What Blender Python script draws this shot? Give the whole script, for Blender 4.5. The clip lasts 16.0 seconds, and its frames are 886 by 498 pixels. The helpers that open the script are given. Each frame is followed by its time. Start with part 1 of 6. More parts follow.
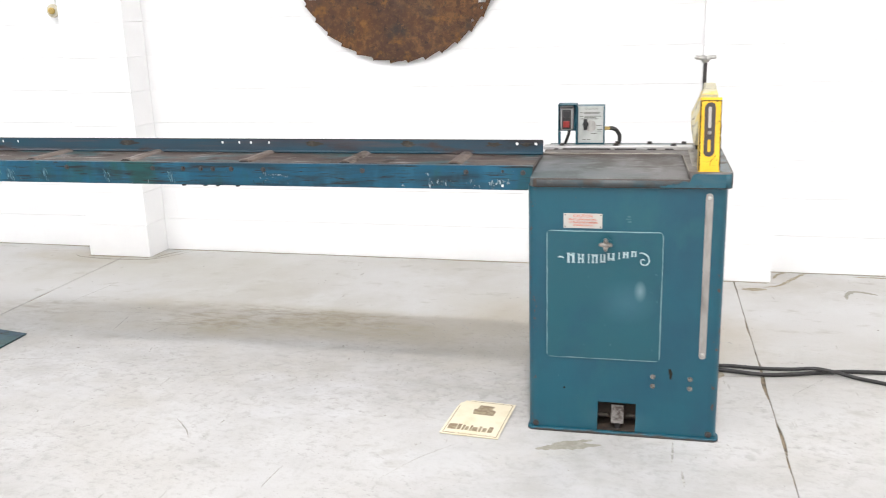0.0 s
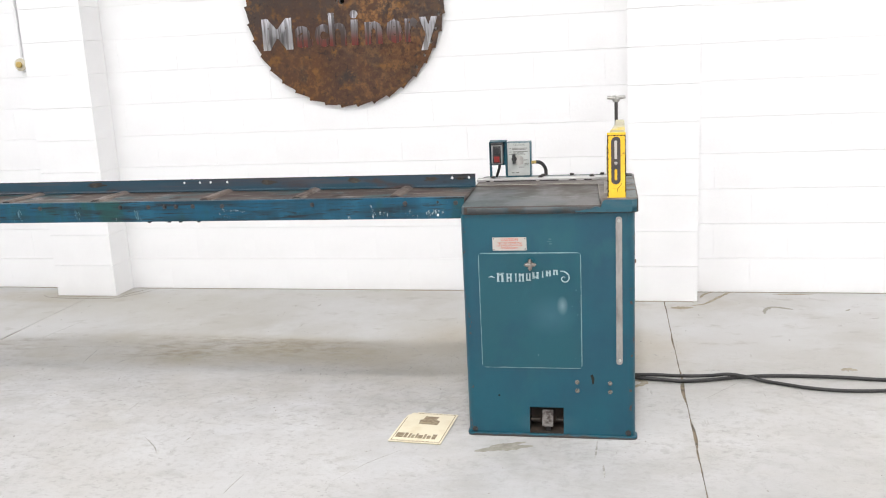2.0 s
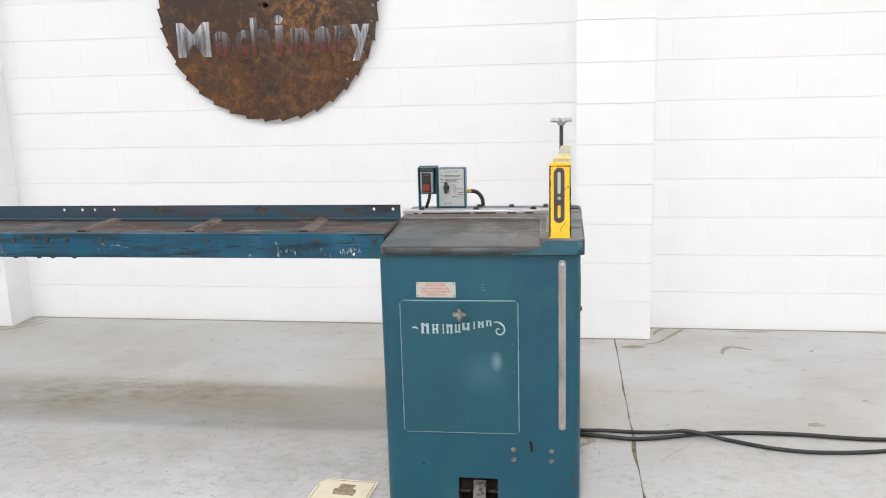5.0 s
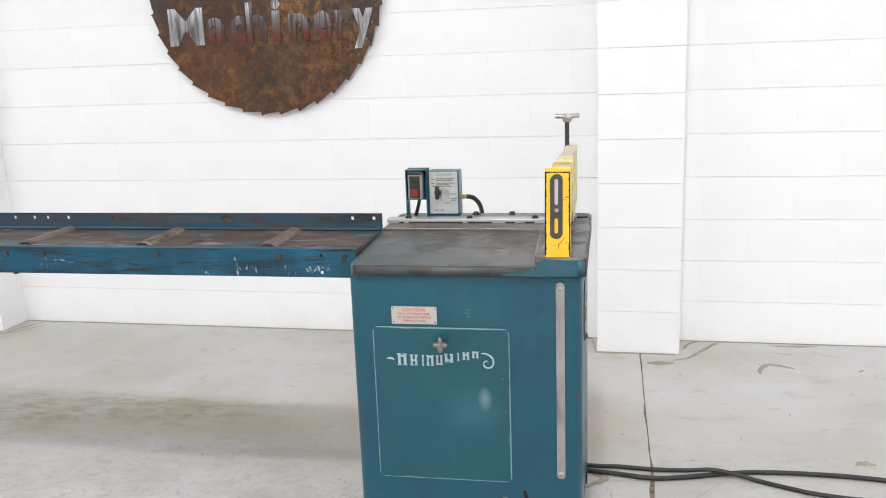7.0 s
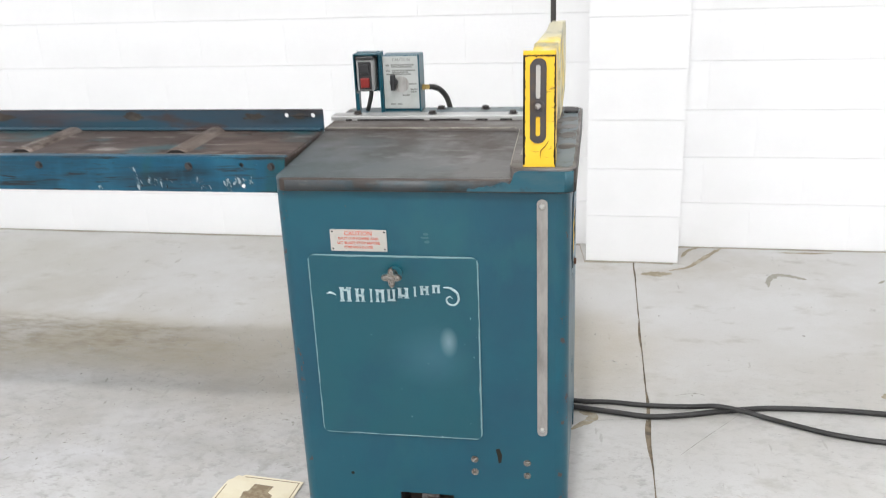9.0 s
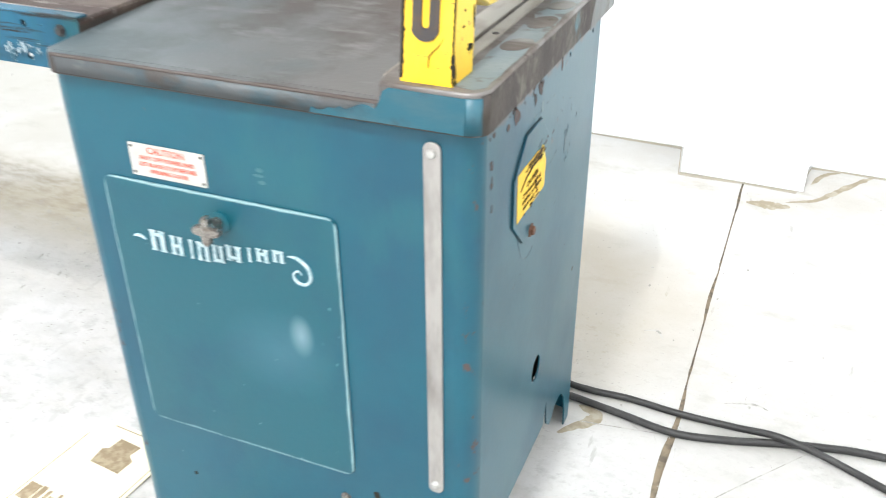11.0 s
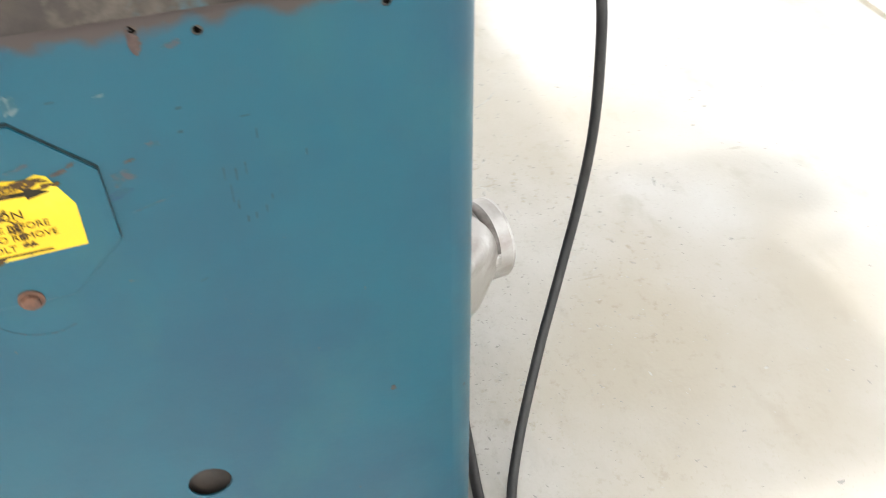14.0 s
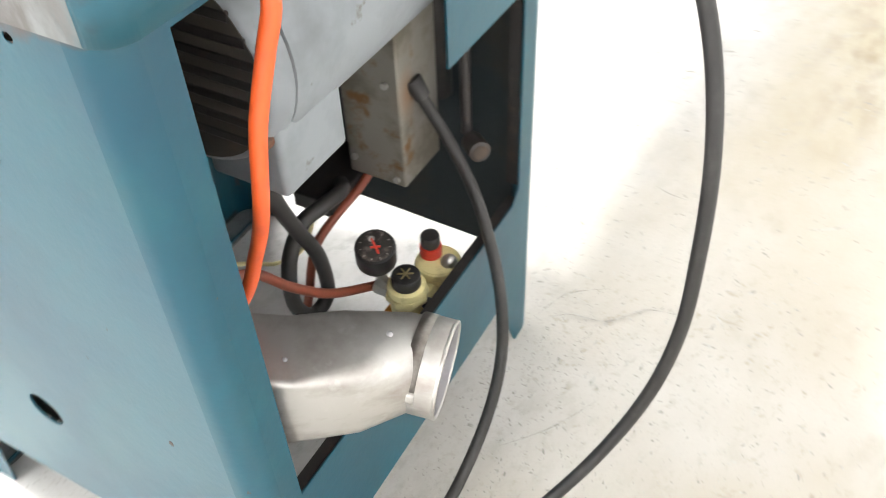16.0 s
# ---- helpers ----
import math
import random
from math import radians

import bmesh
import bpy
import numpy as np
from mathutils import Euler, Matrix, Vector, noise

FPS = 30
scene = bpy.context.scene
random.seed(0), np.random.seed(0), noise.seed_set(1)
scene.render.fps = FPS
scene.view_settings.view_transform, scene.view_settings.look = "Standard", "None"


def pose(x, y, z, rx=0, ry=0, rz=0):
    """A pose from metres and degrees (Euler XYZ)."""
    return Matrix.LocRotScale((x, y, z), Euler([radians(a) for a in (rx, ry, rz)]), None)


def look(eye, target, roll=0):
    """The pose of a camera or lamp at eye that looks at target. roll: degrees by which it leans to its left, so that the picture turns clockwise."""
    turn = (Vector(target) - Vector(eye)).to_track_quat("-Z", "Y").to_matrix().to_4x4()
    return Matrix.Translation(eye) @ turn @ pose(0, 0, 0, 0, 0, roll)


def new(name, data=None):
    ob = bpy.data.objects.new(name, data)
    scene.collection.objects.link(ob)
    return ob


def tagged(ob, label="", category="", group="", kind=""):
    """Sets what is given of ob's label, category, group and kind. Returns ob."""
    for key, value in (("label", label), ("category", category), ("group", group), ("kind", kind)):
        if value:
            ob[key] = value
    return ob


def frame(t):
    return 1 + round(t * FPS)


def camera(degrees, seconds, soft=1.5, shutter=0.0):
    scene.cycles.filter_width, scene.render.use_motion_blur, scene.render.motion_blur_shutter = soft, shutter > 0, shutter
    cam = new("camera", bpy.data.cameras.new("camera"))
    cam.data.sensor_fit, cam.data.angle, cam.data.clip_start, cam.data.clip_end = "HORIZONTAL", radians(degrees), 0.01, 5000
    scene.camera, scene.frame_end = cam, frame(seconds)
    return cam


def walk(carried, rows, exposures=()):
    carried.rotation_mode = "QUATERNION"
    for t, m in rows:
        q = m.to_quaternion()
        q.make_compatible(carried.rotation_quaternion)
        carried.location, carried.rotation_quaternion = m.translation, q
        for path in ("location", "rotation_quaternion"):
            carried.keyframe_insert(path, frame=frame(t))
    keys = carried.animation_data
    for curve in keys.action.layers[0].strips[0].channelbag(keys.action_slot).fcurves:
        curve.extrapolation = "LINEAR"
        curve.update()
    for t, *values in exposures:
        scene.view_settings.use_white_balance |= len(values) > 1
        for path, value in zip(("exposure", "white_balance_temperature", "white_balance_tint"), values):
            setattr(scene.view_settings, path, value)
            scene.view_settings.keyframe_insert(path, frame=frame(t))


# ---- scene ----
cam = camera(53.3, 16.0, soft=1.0, shutter=0.5)
PATH = [
    (0, (0.06, -2.765, 1.382), (-0.385, -0.884, 0.87), -1.8),
    (0.5, (0.148, -2.896, 1.38), (-0.279, -1.009, 0.872), -2.1),
    (1, (0.194, -3.001, 1.386), (-0.217, -1.108, 0.891), -2.4),
    (1.5, (0.207, -3.056, 1.393), (-0.182, -1.148, 0.937), -2.8),
    (2, (0.218, -3.074, 1.402), (-0.153, -1.156, 0.976), -2.8),
    (2.5, (0.232, -3.079, 1.415), (-0.133, -1.153, 1.018), -2.8),
    (3, (0.244, -3.082, 1.42), (-0.101, -1.146, 1.056), -2.7),
    (3.5, (0.261, -3.046, 1.416), (-0.043, -1.107, 1.034), -2.4),
    (4, (0.256, -2.907, 1.407), (-0.012, -0.965, 1.012), -2.1),
    (4.2, (0.249, -2.838, 1.413), (-0.007, -0.893, 1.026), -1.8),
    (6.3, (0.291, -2.287, 1.415), (-0.036, -0.367, 0.957), -2.1),
    (6.5, (0.317, -2.245, 1.42), (-0.022, -0.325, 0.971), -2.3),
    (7, (0.372, -2.183, 1.415), (0.002, -0.267, 0.977), -2.1),
    (7.5, (0.388, -2.144, 1.409), (0.008, -0.234, 0.955), -2.9),
    (8, (0.386, -2.07, 1.398), (0.038, -0.162, 0.909), -2.6),
    (8.5, (0.355, -1.902, 1.367), (0.028, -0.016, 0.788), -2.1),
    (8.7, (0.342, -1.815, 1.359), (0.019, 0.058, 0.737), -2.2),
    (10.8, (0.606, -0.948, 1.233), (-0.06, 0.669, 0.263), -1.3),
    (11, (0.619, -0.846, 1.225), (-0.054, 0.748, 0.221), -0.4),
    (11.5, (0.673, -0.647, 1.186), (-0.092, 0.848, 0.1), -4.0),
    (12, (0.771, -0.393, 1.187), (-0.242, 0.928, 0.078), -3.7),
    (12.5, (0.841, -0.208, 1.171), (-0.28, 0.961, -0.003), -2.5),
    (13, (0.816, -0.005, 1.118), (-0.399, 0.944, -0.156), 0.2),
    (13.5, (0.827, 0.159, 1.126), (-0.466, 0.948, -0.18), -1.1),
    (14, (0.868, 0.381, 1.12), (-0.536, 0.801, -0.241), -1.0),
    (14.5, (0.889, 0.527, 1.112), (-0.56, 0.697, -0.257), -2.6),
    (15, (0.782, 0.687, 1.081), (-0.658, 0.582, -0.302), -0.2),
    (15.5, (0.662, 0.824, 1.09), (-0.71, 0.459, -0.318), -0.8),
    (16, (0.567, 0.951, 1.084), (-0.654, 0.218, -0.321), -2.7),
]
EXPOSURES = [(0.0, -0.03, 6600, 13), (1.0, -0.05, 6600, 13), (3.0, -0.35, 6550, 13), (8.5, -0.31, 6500, 12), (11.0, 0.62, 6350, 9), (12.5, 0.75, 6450, 9), (13.3, 0.78, 6500, 9), (14.0, 0.86, 6550, 10), (14.5, 1.14, 6550, 10), (15.3, 1.24, 6650, 10), (16.0, 1.21, 6750, 10)]
walk(cam, [(t, look(eye, target, roll)) for t, eye, target, roll in PATH], EXPOSURES)
# ---------------------------------------------------------------- light
scene.view_settings.exposure = 0.0
world = bpy.data.worlds.new("world")
scene.world = world
world.use_nodes = True
world.node_tree.nodes["Background"].inputs[0].default_value = (0.9, 0.95, 1.0, 1)
world.node_tree.nodes["Background"].inputs[1].default_value = 0.05

KEY = (0.15, -2.41, 4.55)
key_lamp = bpy.data.lights.new("bay_light", "AREA")
key_lamp.shape, key_lamp.size, key_lamp.energy, key_lamp.color = "DISK", 0.3, 170.0, (1.0, 0.985, 0.96)
new("bay_light", key_lamp).matrix_world = look(KEY, (KEY[0], KEY[1] + 0.001, 0.0))
# Large soft panels, out of view, added to fill the shadows.
FILL_PANELS = [(-4.6, -3.2, 2.6, 5.0, 142.0), (5.4, -1.6, 2.6, 5.0, 80.0), (0.4, -7.2, 5.0, 2.6, 255.0)]
for x, y, wide, deep, watts in FILL_PANELS:
    lamp = bpy.data.lights.new("fill_glow", "AREA")
    lamp.shape, lamp.size, lamp.size_y, lamp.energy, lamp.color = "RECTANGLE", wide, deep, watts, (0.96, 0.985, 1.0)
    new("fill_glow", lamp).matrix_world = pose(x, y, 4.93)


# ---------------------------------------------------------------- materials
def material(name, base, rough=0.5, metal=0.0, layers=(), bump=0.0, bump_scale=60.0, spec=0.5, vary=0.0, coat=0.0, space="Object"):
    """layers: (colour, scale, from, to, detail, stretch, roughness or None) laid over the base where a noise passes from..to."""
    m = bpy.data.materials.new(name)
    m.use_nodes = True
    tree = m.node_tree
    nodes, links = tree.nodes, tree.links
    bsdf = nodes["Principled BSDF"]
    bsdf.inputs["Roughness"].default_value = rough
    bsdf.inputs["Metallic"].default_value = metal
    bsdf.inputs["Specular IOR Level"].default_value = spec
    bsdf.inputs["Coat Weight"].default_value = coat
    bsdf.inputs["Coat Roughness"].default_value = 0.25
    coords = nodes.new("ShaderNodeTexCoord").outputs[space]
    colour = nodes.new("ShaderNodeRGB")
    colour.outputs[0].default_value = (*base, 1)
    last = colour.outputs[0]
    last_rough = None
    for n, (tint, scale, lo, hi, detail, stretch, layer_rough) in enumerate(layers):
        mapping = nodes.new("ShaderNodeMapping")
        mapping.inputs["Location"].default_value = (3.7 * n, 1.3 * n, 7.1 * n)
        mapping.inputs["Scale"].default_value = stretch
        links.new(coords, mapping.inputs["Vector"])
        tex = nodes.new("ShaderNodeTexNoise")
        tex.inputs["Scale"].default_value = scale
        tex.inputs["Detail"].default_value = detail
        tex.inputs["Roughness"].default_value = 0.6
        links.new(mapping.outputs[0], tex.inputs["Vector"])
        ramp = nodes.new("ShaderNodeMapRange")
        ramp.inputs["From Min"].default_value, ramp.inputs["From Max"].default_value = lo, hi
        links.new(tex.outputs["Fac"], ramp.inputs["Value"])
        mix = nodes.new("ShaderNodeMix")
        mix.data_type = "RGBA"
        links.new(ramp.outputs[0], mix.inputs["Factor"])
        links.new(last, mix.inputs["A"])
        mix.inputs["B"].default_value = (*tint, 1)
        last = mix.outputs["Result"]
        if layer_rough is not None:
            blend = nodes.new("ShaderNodeMix")
            links.new(ramp.outputs[0], blend.inputs["Factor"])
            if last_rough is None:
                blend.inputs["A"].default_value = rough
            else:
                links.new(last_rough, blend.inputs["A"])
            blend.inputs["B"].default_value = layer_rough
            last_rough = blend.outputs[0]
    if vary:
        info = nodes.new("ShaderNodeObjectInfo")
        spread = nodes.new("ShaderNodeMapRange")
        spread.inputs["To Min"].default_value, spread.inputs["To Max"].default_value = 1 - vary, 1 + vary
        links.new(info.outputs["Random"], spread.inputs["Value"])
        hsv = nodes.new("ShaderNodeHueSaturation")
        links.new(spread.outputs[0], hsv.inputs["Value"])
        links.new(last, hsv.inputs["Color"])
        last = hsv.outputs[0]
    links.new(last, bsdf.inputs["Base Color"])
    if last_rough is not None:
        links.new(last_rough, bsdf.inputs["Roughness"])
    if bump:
        tex = nodes.new("ShaderNodeTexNoise")
        tex.inputs["Scale"].default_value = bump_scale
        tex.inputs["Detail"].default_value = 5
        links.new(coords, tex.inputs["Vector"])
        relief = nodes.new("ShaderNodeBump")
        relief.inputs["Strength"].default_value = bump
        relief.inputs["Distance"].default_value = 0.004
        links.new(tex.outputs["Fac"], relief.inputs["Height"])
        links.new(relief.outputs[0], bsdf.inputs["Normal"])
    return m


def rubbed(m, tint, centre, half, width, scale=30.0, rough=0.5):
    """Paint rubbed through along the rim of a box-shaped face: centre and half sizes on the two axes given as (axis, value)."""
    tree = m.node_tree
    nodes, links = tree.nodes, tree.links
    bsdf = nodes["Principled BSDF"]
    coords = nodes.new("ShaderNodeTexCoord").outputs["Object"]
    split = nodes.new("ShaderNodeSeparateXYZ")
    links.new(coords, split.inputs[0])
    edges = []
    for (axis, mid), reach in zip(centre, half):
        away = nodes.new("ShaderNodeMath")
        away.operation = "SUBTRACT"
        links.new(split.outputs[axis], away.inputs[0])
        away.inputs[1].default_value = mid
        size = nodes.new("ShaderNodeMath")
        size.operation = "ABSOLUTE"
        links.new(away.outputs[0], size.inputs[0])
        left = nodes.new("ShaderNodeMath")
        left.operation = "SUBTRACT"
        left.inputs[0].default_value = reach
        links.new(size.outputs[0], left.inputs[1])
        edges.append(left.outputs[0])
    near = nodes.new("ShaderNodeMath")
    near.operation = "MINIMUM"
    links.new(edges[0], near.inputs[0])
    links.new(edges[-1], near.inputs[1])
    tex = nodes.new("ShaderNodeTexNoise")
    tex.inputs["Scale"].default_value = scale
    tex.inputs["Detail"].default_value = 6
    links.new(coords, tex.inputs["Vector"])
    shift = nodes.new("ShaderNodeMath")
    shift.operation = "MULTIPLY_ADD"
    links.new(tex.outputs["Fac"], shift.inputs[0])
    shift.inputs[1].default_value = -2.2 * width
    links.new(near.outputs[0], shift.inputs[2])
    ramp = nodes.new("ShaderNodeMapRange")
    ramp.inputs["From Min"].default_value, ramp.inputs["From Max"].default_value = 0.0, -0.5 * width
    links.new(shift.outputs[0], ramp.inputs["Value"])
    mix = nodes.new("ShaderNodeMix")
    mix.data_type = "RGBA"
    links.new(ramp.outputs[0], mix.inputs["Factor"])
    links.new(bsdf.inputs["Base Color"].links[0].from_socket, mix.inputs["A"])
    mix.inputs["B"].default_value = (*tint, 1)
    links.new(mix.outputs["Result"], bsdf.inputs["Base Color"])
    return m


def spot(m, tint, at, reach, strength):
    """A soft tinted spot: at and reach on x, y, z."""
    tree = m.node_tree
    nodes, links = tree.nodes, tree.links
    bsdf = nodes["Principled BSDF"]
    mapping = nodes.new("ShaderNodeMapping")
    mapping.vector_type = "TEXTURE"
    mapping.inputs["Location"].default_value = at
    mapping.inputs["Scale"].default_value = reach
    links.new(nodes.new("ShaderNodeTexCoord").outputs["Object"], mapping.inputs["Vector"])
    ball = nodes.new("ShaderNodeTexGradient")
    ball.gradient_type = "SPHERICAL"
    links.new(mapping.outputs[0], ball.inputs["Vector"])
    scale = nodes.new("ShaderNodeMath")
    scale.operation = "MULTIPLY"
    scale.inputs[1].default_value = strength
    links.new(ball.outputs["Fac"], scale.inputs[0])
    mix = nodes.new("ShaderNodeMix")
    mix.data_type = "RGBA"
    links.new(scale.outputs[0], mix.inputs["Factor"])
    links.new(bsdf.inputs["Base Color"].links[0].from_socket, mix.inputs["A"])
    mix.inputs["B"].default_value = (*tint, 1)
    links.new(mix.outputs["Result"], bsdf.inputs["Base Color"])


ONE = (1, 1, 1)
TEAL, DEEP, BROWN, PALE = (0.0012, 0.0695, 0.1035), (0.0012, 0.051, 0.087), (0.10, 0.07, 0.055), (0.30, 0.42, 0.45)
GLOSS = 0.50


def cabinet_paint(name, flecks):
    """The saw's worn gloss enamel, with its own chips and flecks."""
    return material(name, TEAL, 0.33, 0, [(DEEP, 3.4, 0.42, 0.66, 4, ONE, 0.38), ((0.006, 0.079, 0.102), 6.5, 0.55, 0.73, 5, (1, 1, 0.55), None)] + flecks, bump=0.045, bump_scale=110, spec=GLOSS)


teal_paint = cabinet_paint("teal_paint", [(BROWN, 55, 0.70, 0.74, 6, (1, 1, 0.6), 0.7), (PALE, 90, 0.735, 0.76, 3, (1, 1, 0.35), 0.6)])
rubbed(teal_paint, (0.040, 0.034, 0.030), ((2, 5.0),), (5.0,), 0.010, 26)
spot(teal_paint, (0.10, 0.16, 0.18), (-0.02, 0, 0.055), (0.14, 0.2, 0.045), 0.25)
corner_paint = cabinet_paint("corner_paint", [((0.085, 0.05, 0.045), 62, 0.625, 0.655, 6, (1, 1, 0.6), 0.7)])
side_paint = cabinet_paint("side_paint", [(BROWN, 48, 0.71, 0.745, 6, (1, 1, 0.7), 0.7)])
rubbed(side_paint, (0.055, 0.038, 0.032), ((2, -4.155),), (5.0,), 0.016, 30)
door_paint = material("door_paint", (0.002, 0.068, 0.093), 0.34, 0, [(DEEP, 5, 0.5, 0.75, 4, ONE, 0.42), (PALE, 60, 0.74, 0.77, 3, ONE, 0.6)], bump=0.06, bump_scale=100, spec=GLOSS)
# Scuffed spot on the door; its glare and wider glow are painted in.
spot(door_paint, (0.45, 0.58, 0.62), (0.050, 0, 0.508), (0.021, 0.1, 0.038), 0.34)
spot(door_paint, (0.04, 0.13, 0.17), (0.01, 0, 0.47), (0.10, 0.1, 0.08), 0.5)
rubbed(door_paint, (0.17, 0.27, 0.285), ((0, -0.0655), (2, 0.487)), (0.1835, 0.217), 0.0032, 22)
rail_paint = material("rail_paint", (0.003, 0.066, 0.118), 0.42, 0, [((0.004, 0.034, 0.058), 7, 0.46, 0.62, 7, (0.45, 1, 3.0), 0.5), ((0.008, 0.090, 0.150), 6, 0.50, 0.64, 5, (1.2, 1, 0.3), None), ((0.006, 0.060, 0.060), 4, 0.52, 0.62, 5, (1.0, 1, 0.4), None), ((0.016, 0.018, 0.020), 30, 0.565, 0.64, 7, (0.16, 1, 2.6), 0.6), ((0.020, 0.017, 0.016), 60, 0.62, 0.67, 6, (0.2, 1, 2.0), 0.7),
                      ((0.30, 0.36, 0.38), 60, 0.715, 0.735, 4, (1, 1, 0.3), 0.6)], bump=0.15, bump_scale=60, spec=0.35)
fence_paint = material("fence_paint", (0.018, 0.055, 0.084), 0.45, 0, [((0.008, 0.055, 0.085), 5, 0.45, 0.60, 5, (0.5, 1, 2), None), ((0.055, 0.058, 0.070), 18, 0.55, 0.66, 6, (0.12, 1, 2), None), ((0.05, 0.035, 0.035), 7, 0.58, 0.66, 5, (0.5, 1, 2), 0.6)], bump=0.12)
rusty_tray = material("rusty_tray", (0.075, 0.055, 0.047), 0.55, 0.25, [((0.15, 0.118, 0.10), 9, 0.48, 0.66, 6, (0.35, 1, 1), 0.5), ((0.055, 0.036, 0.03), 6, 0.46, 0.60, 6, (0.5, 1.4, 1), 0.6), ((0.028, 0.078, 0.092), 4.5, 0.52, 0.60, 6, (0.7, 1.3, 1), 0.5), ((0.26, 0.235, 0.22), 26, 0.57, 0.68, 6, (0.25, 1, 1), 0.4),
                      ((0.05, 0.035, 0.03), 14, 0.58, 0.7, 6, ONE, 0.75)], bump=0.2, bump_scale=80)
rib_rust = material("rib_rust", (0.135, 0.105, 0.088), 0.5, 0.3, [((0.21, 0.18, 0.16), 16, 0.48, 0.62, 6, (1, 0.3, 1), 0.4), ((0.055, 0.038, 0.03), 22, 0.54, 0.66, 6, (1, 0.4, 1), 0.6)], bump=0.15, bump_scale=90)
worn_iron = material("worn_iron", (0.128, 0.124, 0.122), 0.42, 0.35, [((0.080, 0.066, 0.058), 5, 0.44, 0.60, 6, ONE, 0.55), ((0.16, 0.155, 0.15), 22, 0.55, 0.7, 6, (0.4, 1, 1), 0.35),
                      ((0.10, 0.11, 0.112), 5, 0.56, 0.70, 6, ONE, 0.42)], bump=0.10, bump_scale=140)
# The table turns bluer towards its west front corner.
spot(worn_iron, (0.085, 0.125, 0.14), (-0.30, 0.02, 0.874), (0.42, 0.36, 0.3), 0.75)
rubbed(worn_iron, (0.055, 0.042, 0.036), ((1, 4.986),), (5.0,), 0.005, 20)
rim_iron = material("rim_iron", (0.15, 0.138, 0.13), 0.42, 0.3, [((0.095, 0.076, 0.066), 7.5, 0.44, 0.6, 5, (0.5, 1.2, 1), 0.55), ((0.17, 0.165, 0.16), 13, 0.57, 0.7, 5, (0.3, 1, 1), 0.4),
                      ((0.06, 0.045, 0.04), 40, 0.60, 0.72, 6, ONE, 0.6)], bump=0.12, bump_scale=120)
rim_paint = material("rim_paint", (0.13, 0.165, 0.178), 0.45, 0.05, [((0.19, 0.215, 0.22), 11, 0.45, 0.62, 5, ONE, 0.5), ((0.10, 0.085, 0.08), 19, 0.55, 0.63, 6, ONE, 0.55), ((0.07, 0.125, 0.145), 6, 0.54, 0.68, 5, ONE, None)], bump=0.10, bump_scale=120)
edge_teal = material("edge_teal", (0.006, 0.074, 0.106), 0.42, 0, [((0.040, 0.092, 0.112), 12, 0.50, 0.66, 7, (0.6, 1, 1.6), 0.5), ((0.012, 0.045, 0.062), 20, 0.52, 0.64, 5, ONE, None), ((0.085, 0.065, 0.058), 30, 0.66, 0.73, 6, ONE, 0.6)], bump=0.10)
fence_alloy = material("fence_alloy", (0.54, 0.54, 0.535), 0.36, 0.85, [((0.45, 0.45, 0.44), 20, 0.5, 0.7, 5, (0.3, 1, 1), 0.5)], bump=0.06)
edge_pale = material("edge_pale", (0.145, 0.155, 0.156), 0.5, 0.1, [((0.125, 0.115, 0.11), 14, 0.46, 0.62, 6, (1, 1, 0.5), 0.55), ((0.06, 0.125, 0.15), 9, 0.53, 0.64, 6, (1, 1, 0.4), None), ((0.19, 0.20, 0.20), 22, 0.58, 0.70, 5, (1, 1, 0.5), 0.45)], bump=0.15, bump_scale=110)
rust_edge = material("rust_edge", (0.052, 0.041, 0.032), 0.6, 0.25, [((0.036, 0.029, 0.026), 16, 0.45, 0.62, 6, ONE, 0.65), ((0.10, 0.084, 0.066), 28, 0.52, 0.68, 6, ONE, 0.5),
                     ((0.03, 0.12, 0.15), 10, 0.60, 0.68, 5, ONE, 0.5)], bump=0.25, bump_scale=110)
front_edge = material("front_edge", (0.070, 0.076, 0.079), 0.5, 0.25, [((0.016, 0.066, 0.088), 6, 0.45, 0.58, 6, (1, 1, 2), 0.45), ((0.052, 0.046, 0.043), 13, 0.50, 0.62, 7, (0.6, 1, 1.5), 0.6), ((0.16, 0.155, 0.15), 30, 0.60, 0.70, 6, (0.4, 1, 1), 0.5)], bump=0.3, bump_scale=90)
yellow_paint = material("yellow_paint", (0.74, 0.44, 0.008), 0.45, 0, [((0.78, 0.52, 0.03), 9, 0.45, 0.7, 4, ONE, None), ((0.055, 0.045, 0.035), 22, 0.665, 0.685, 5, (1, 1, 0.7), 0.65), ((0.20, 0.13, 0.02), 60, 0.63, 0.70, 6, (0.6, 1, 2), 0.6)], bump=0.12, bump_scale=100)
cream_guard = material("cream_guard", (0.58, 0.54, 0.36), 0.5, 0, [((0.68, 0.50, 0.08), 9, 0.47, 0.60, 4, ONE, None), ((0.26, 0.25, 0.22), 20, 0.52, 0.66, 6, ONE, 0.6), ((0.08, 0.07, 0.06), 50, 0.64, 0.7, 5, ONE, 0.6)], bump=0.15)
spot(cream_guard, (0.30, 0.28, 0.24), (0.25, 0.27, 1.130), (0.06, 0.13, 0.020), 0.75)
spot(cream_guard, (0.72, 0.50, 0.06), (0.25, 0.10, 1.06), (0.06, 0.07, 0.06), 0.85)
bare_steel = material("bare_steel", (0.50, 0.49, 0.47), 0.38, 0.85, [((0.28, 0.26, 0.24), 40, 0.5, 0.72, 6, (1, 1, 0.25), 0.5)], bump=0.08, bump_scale=200)
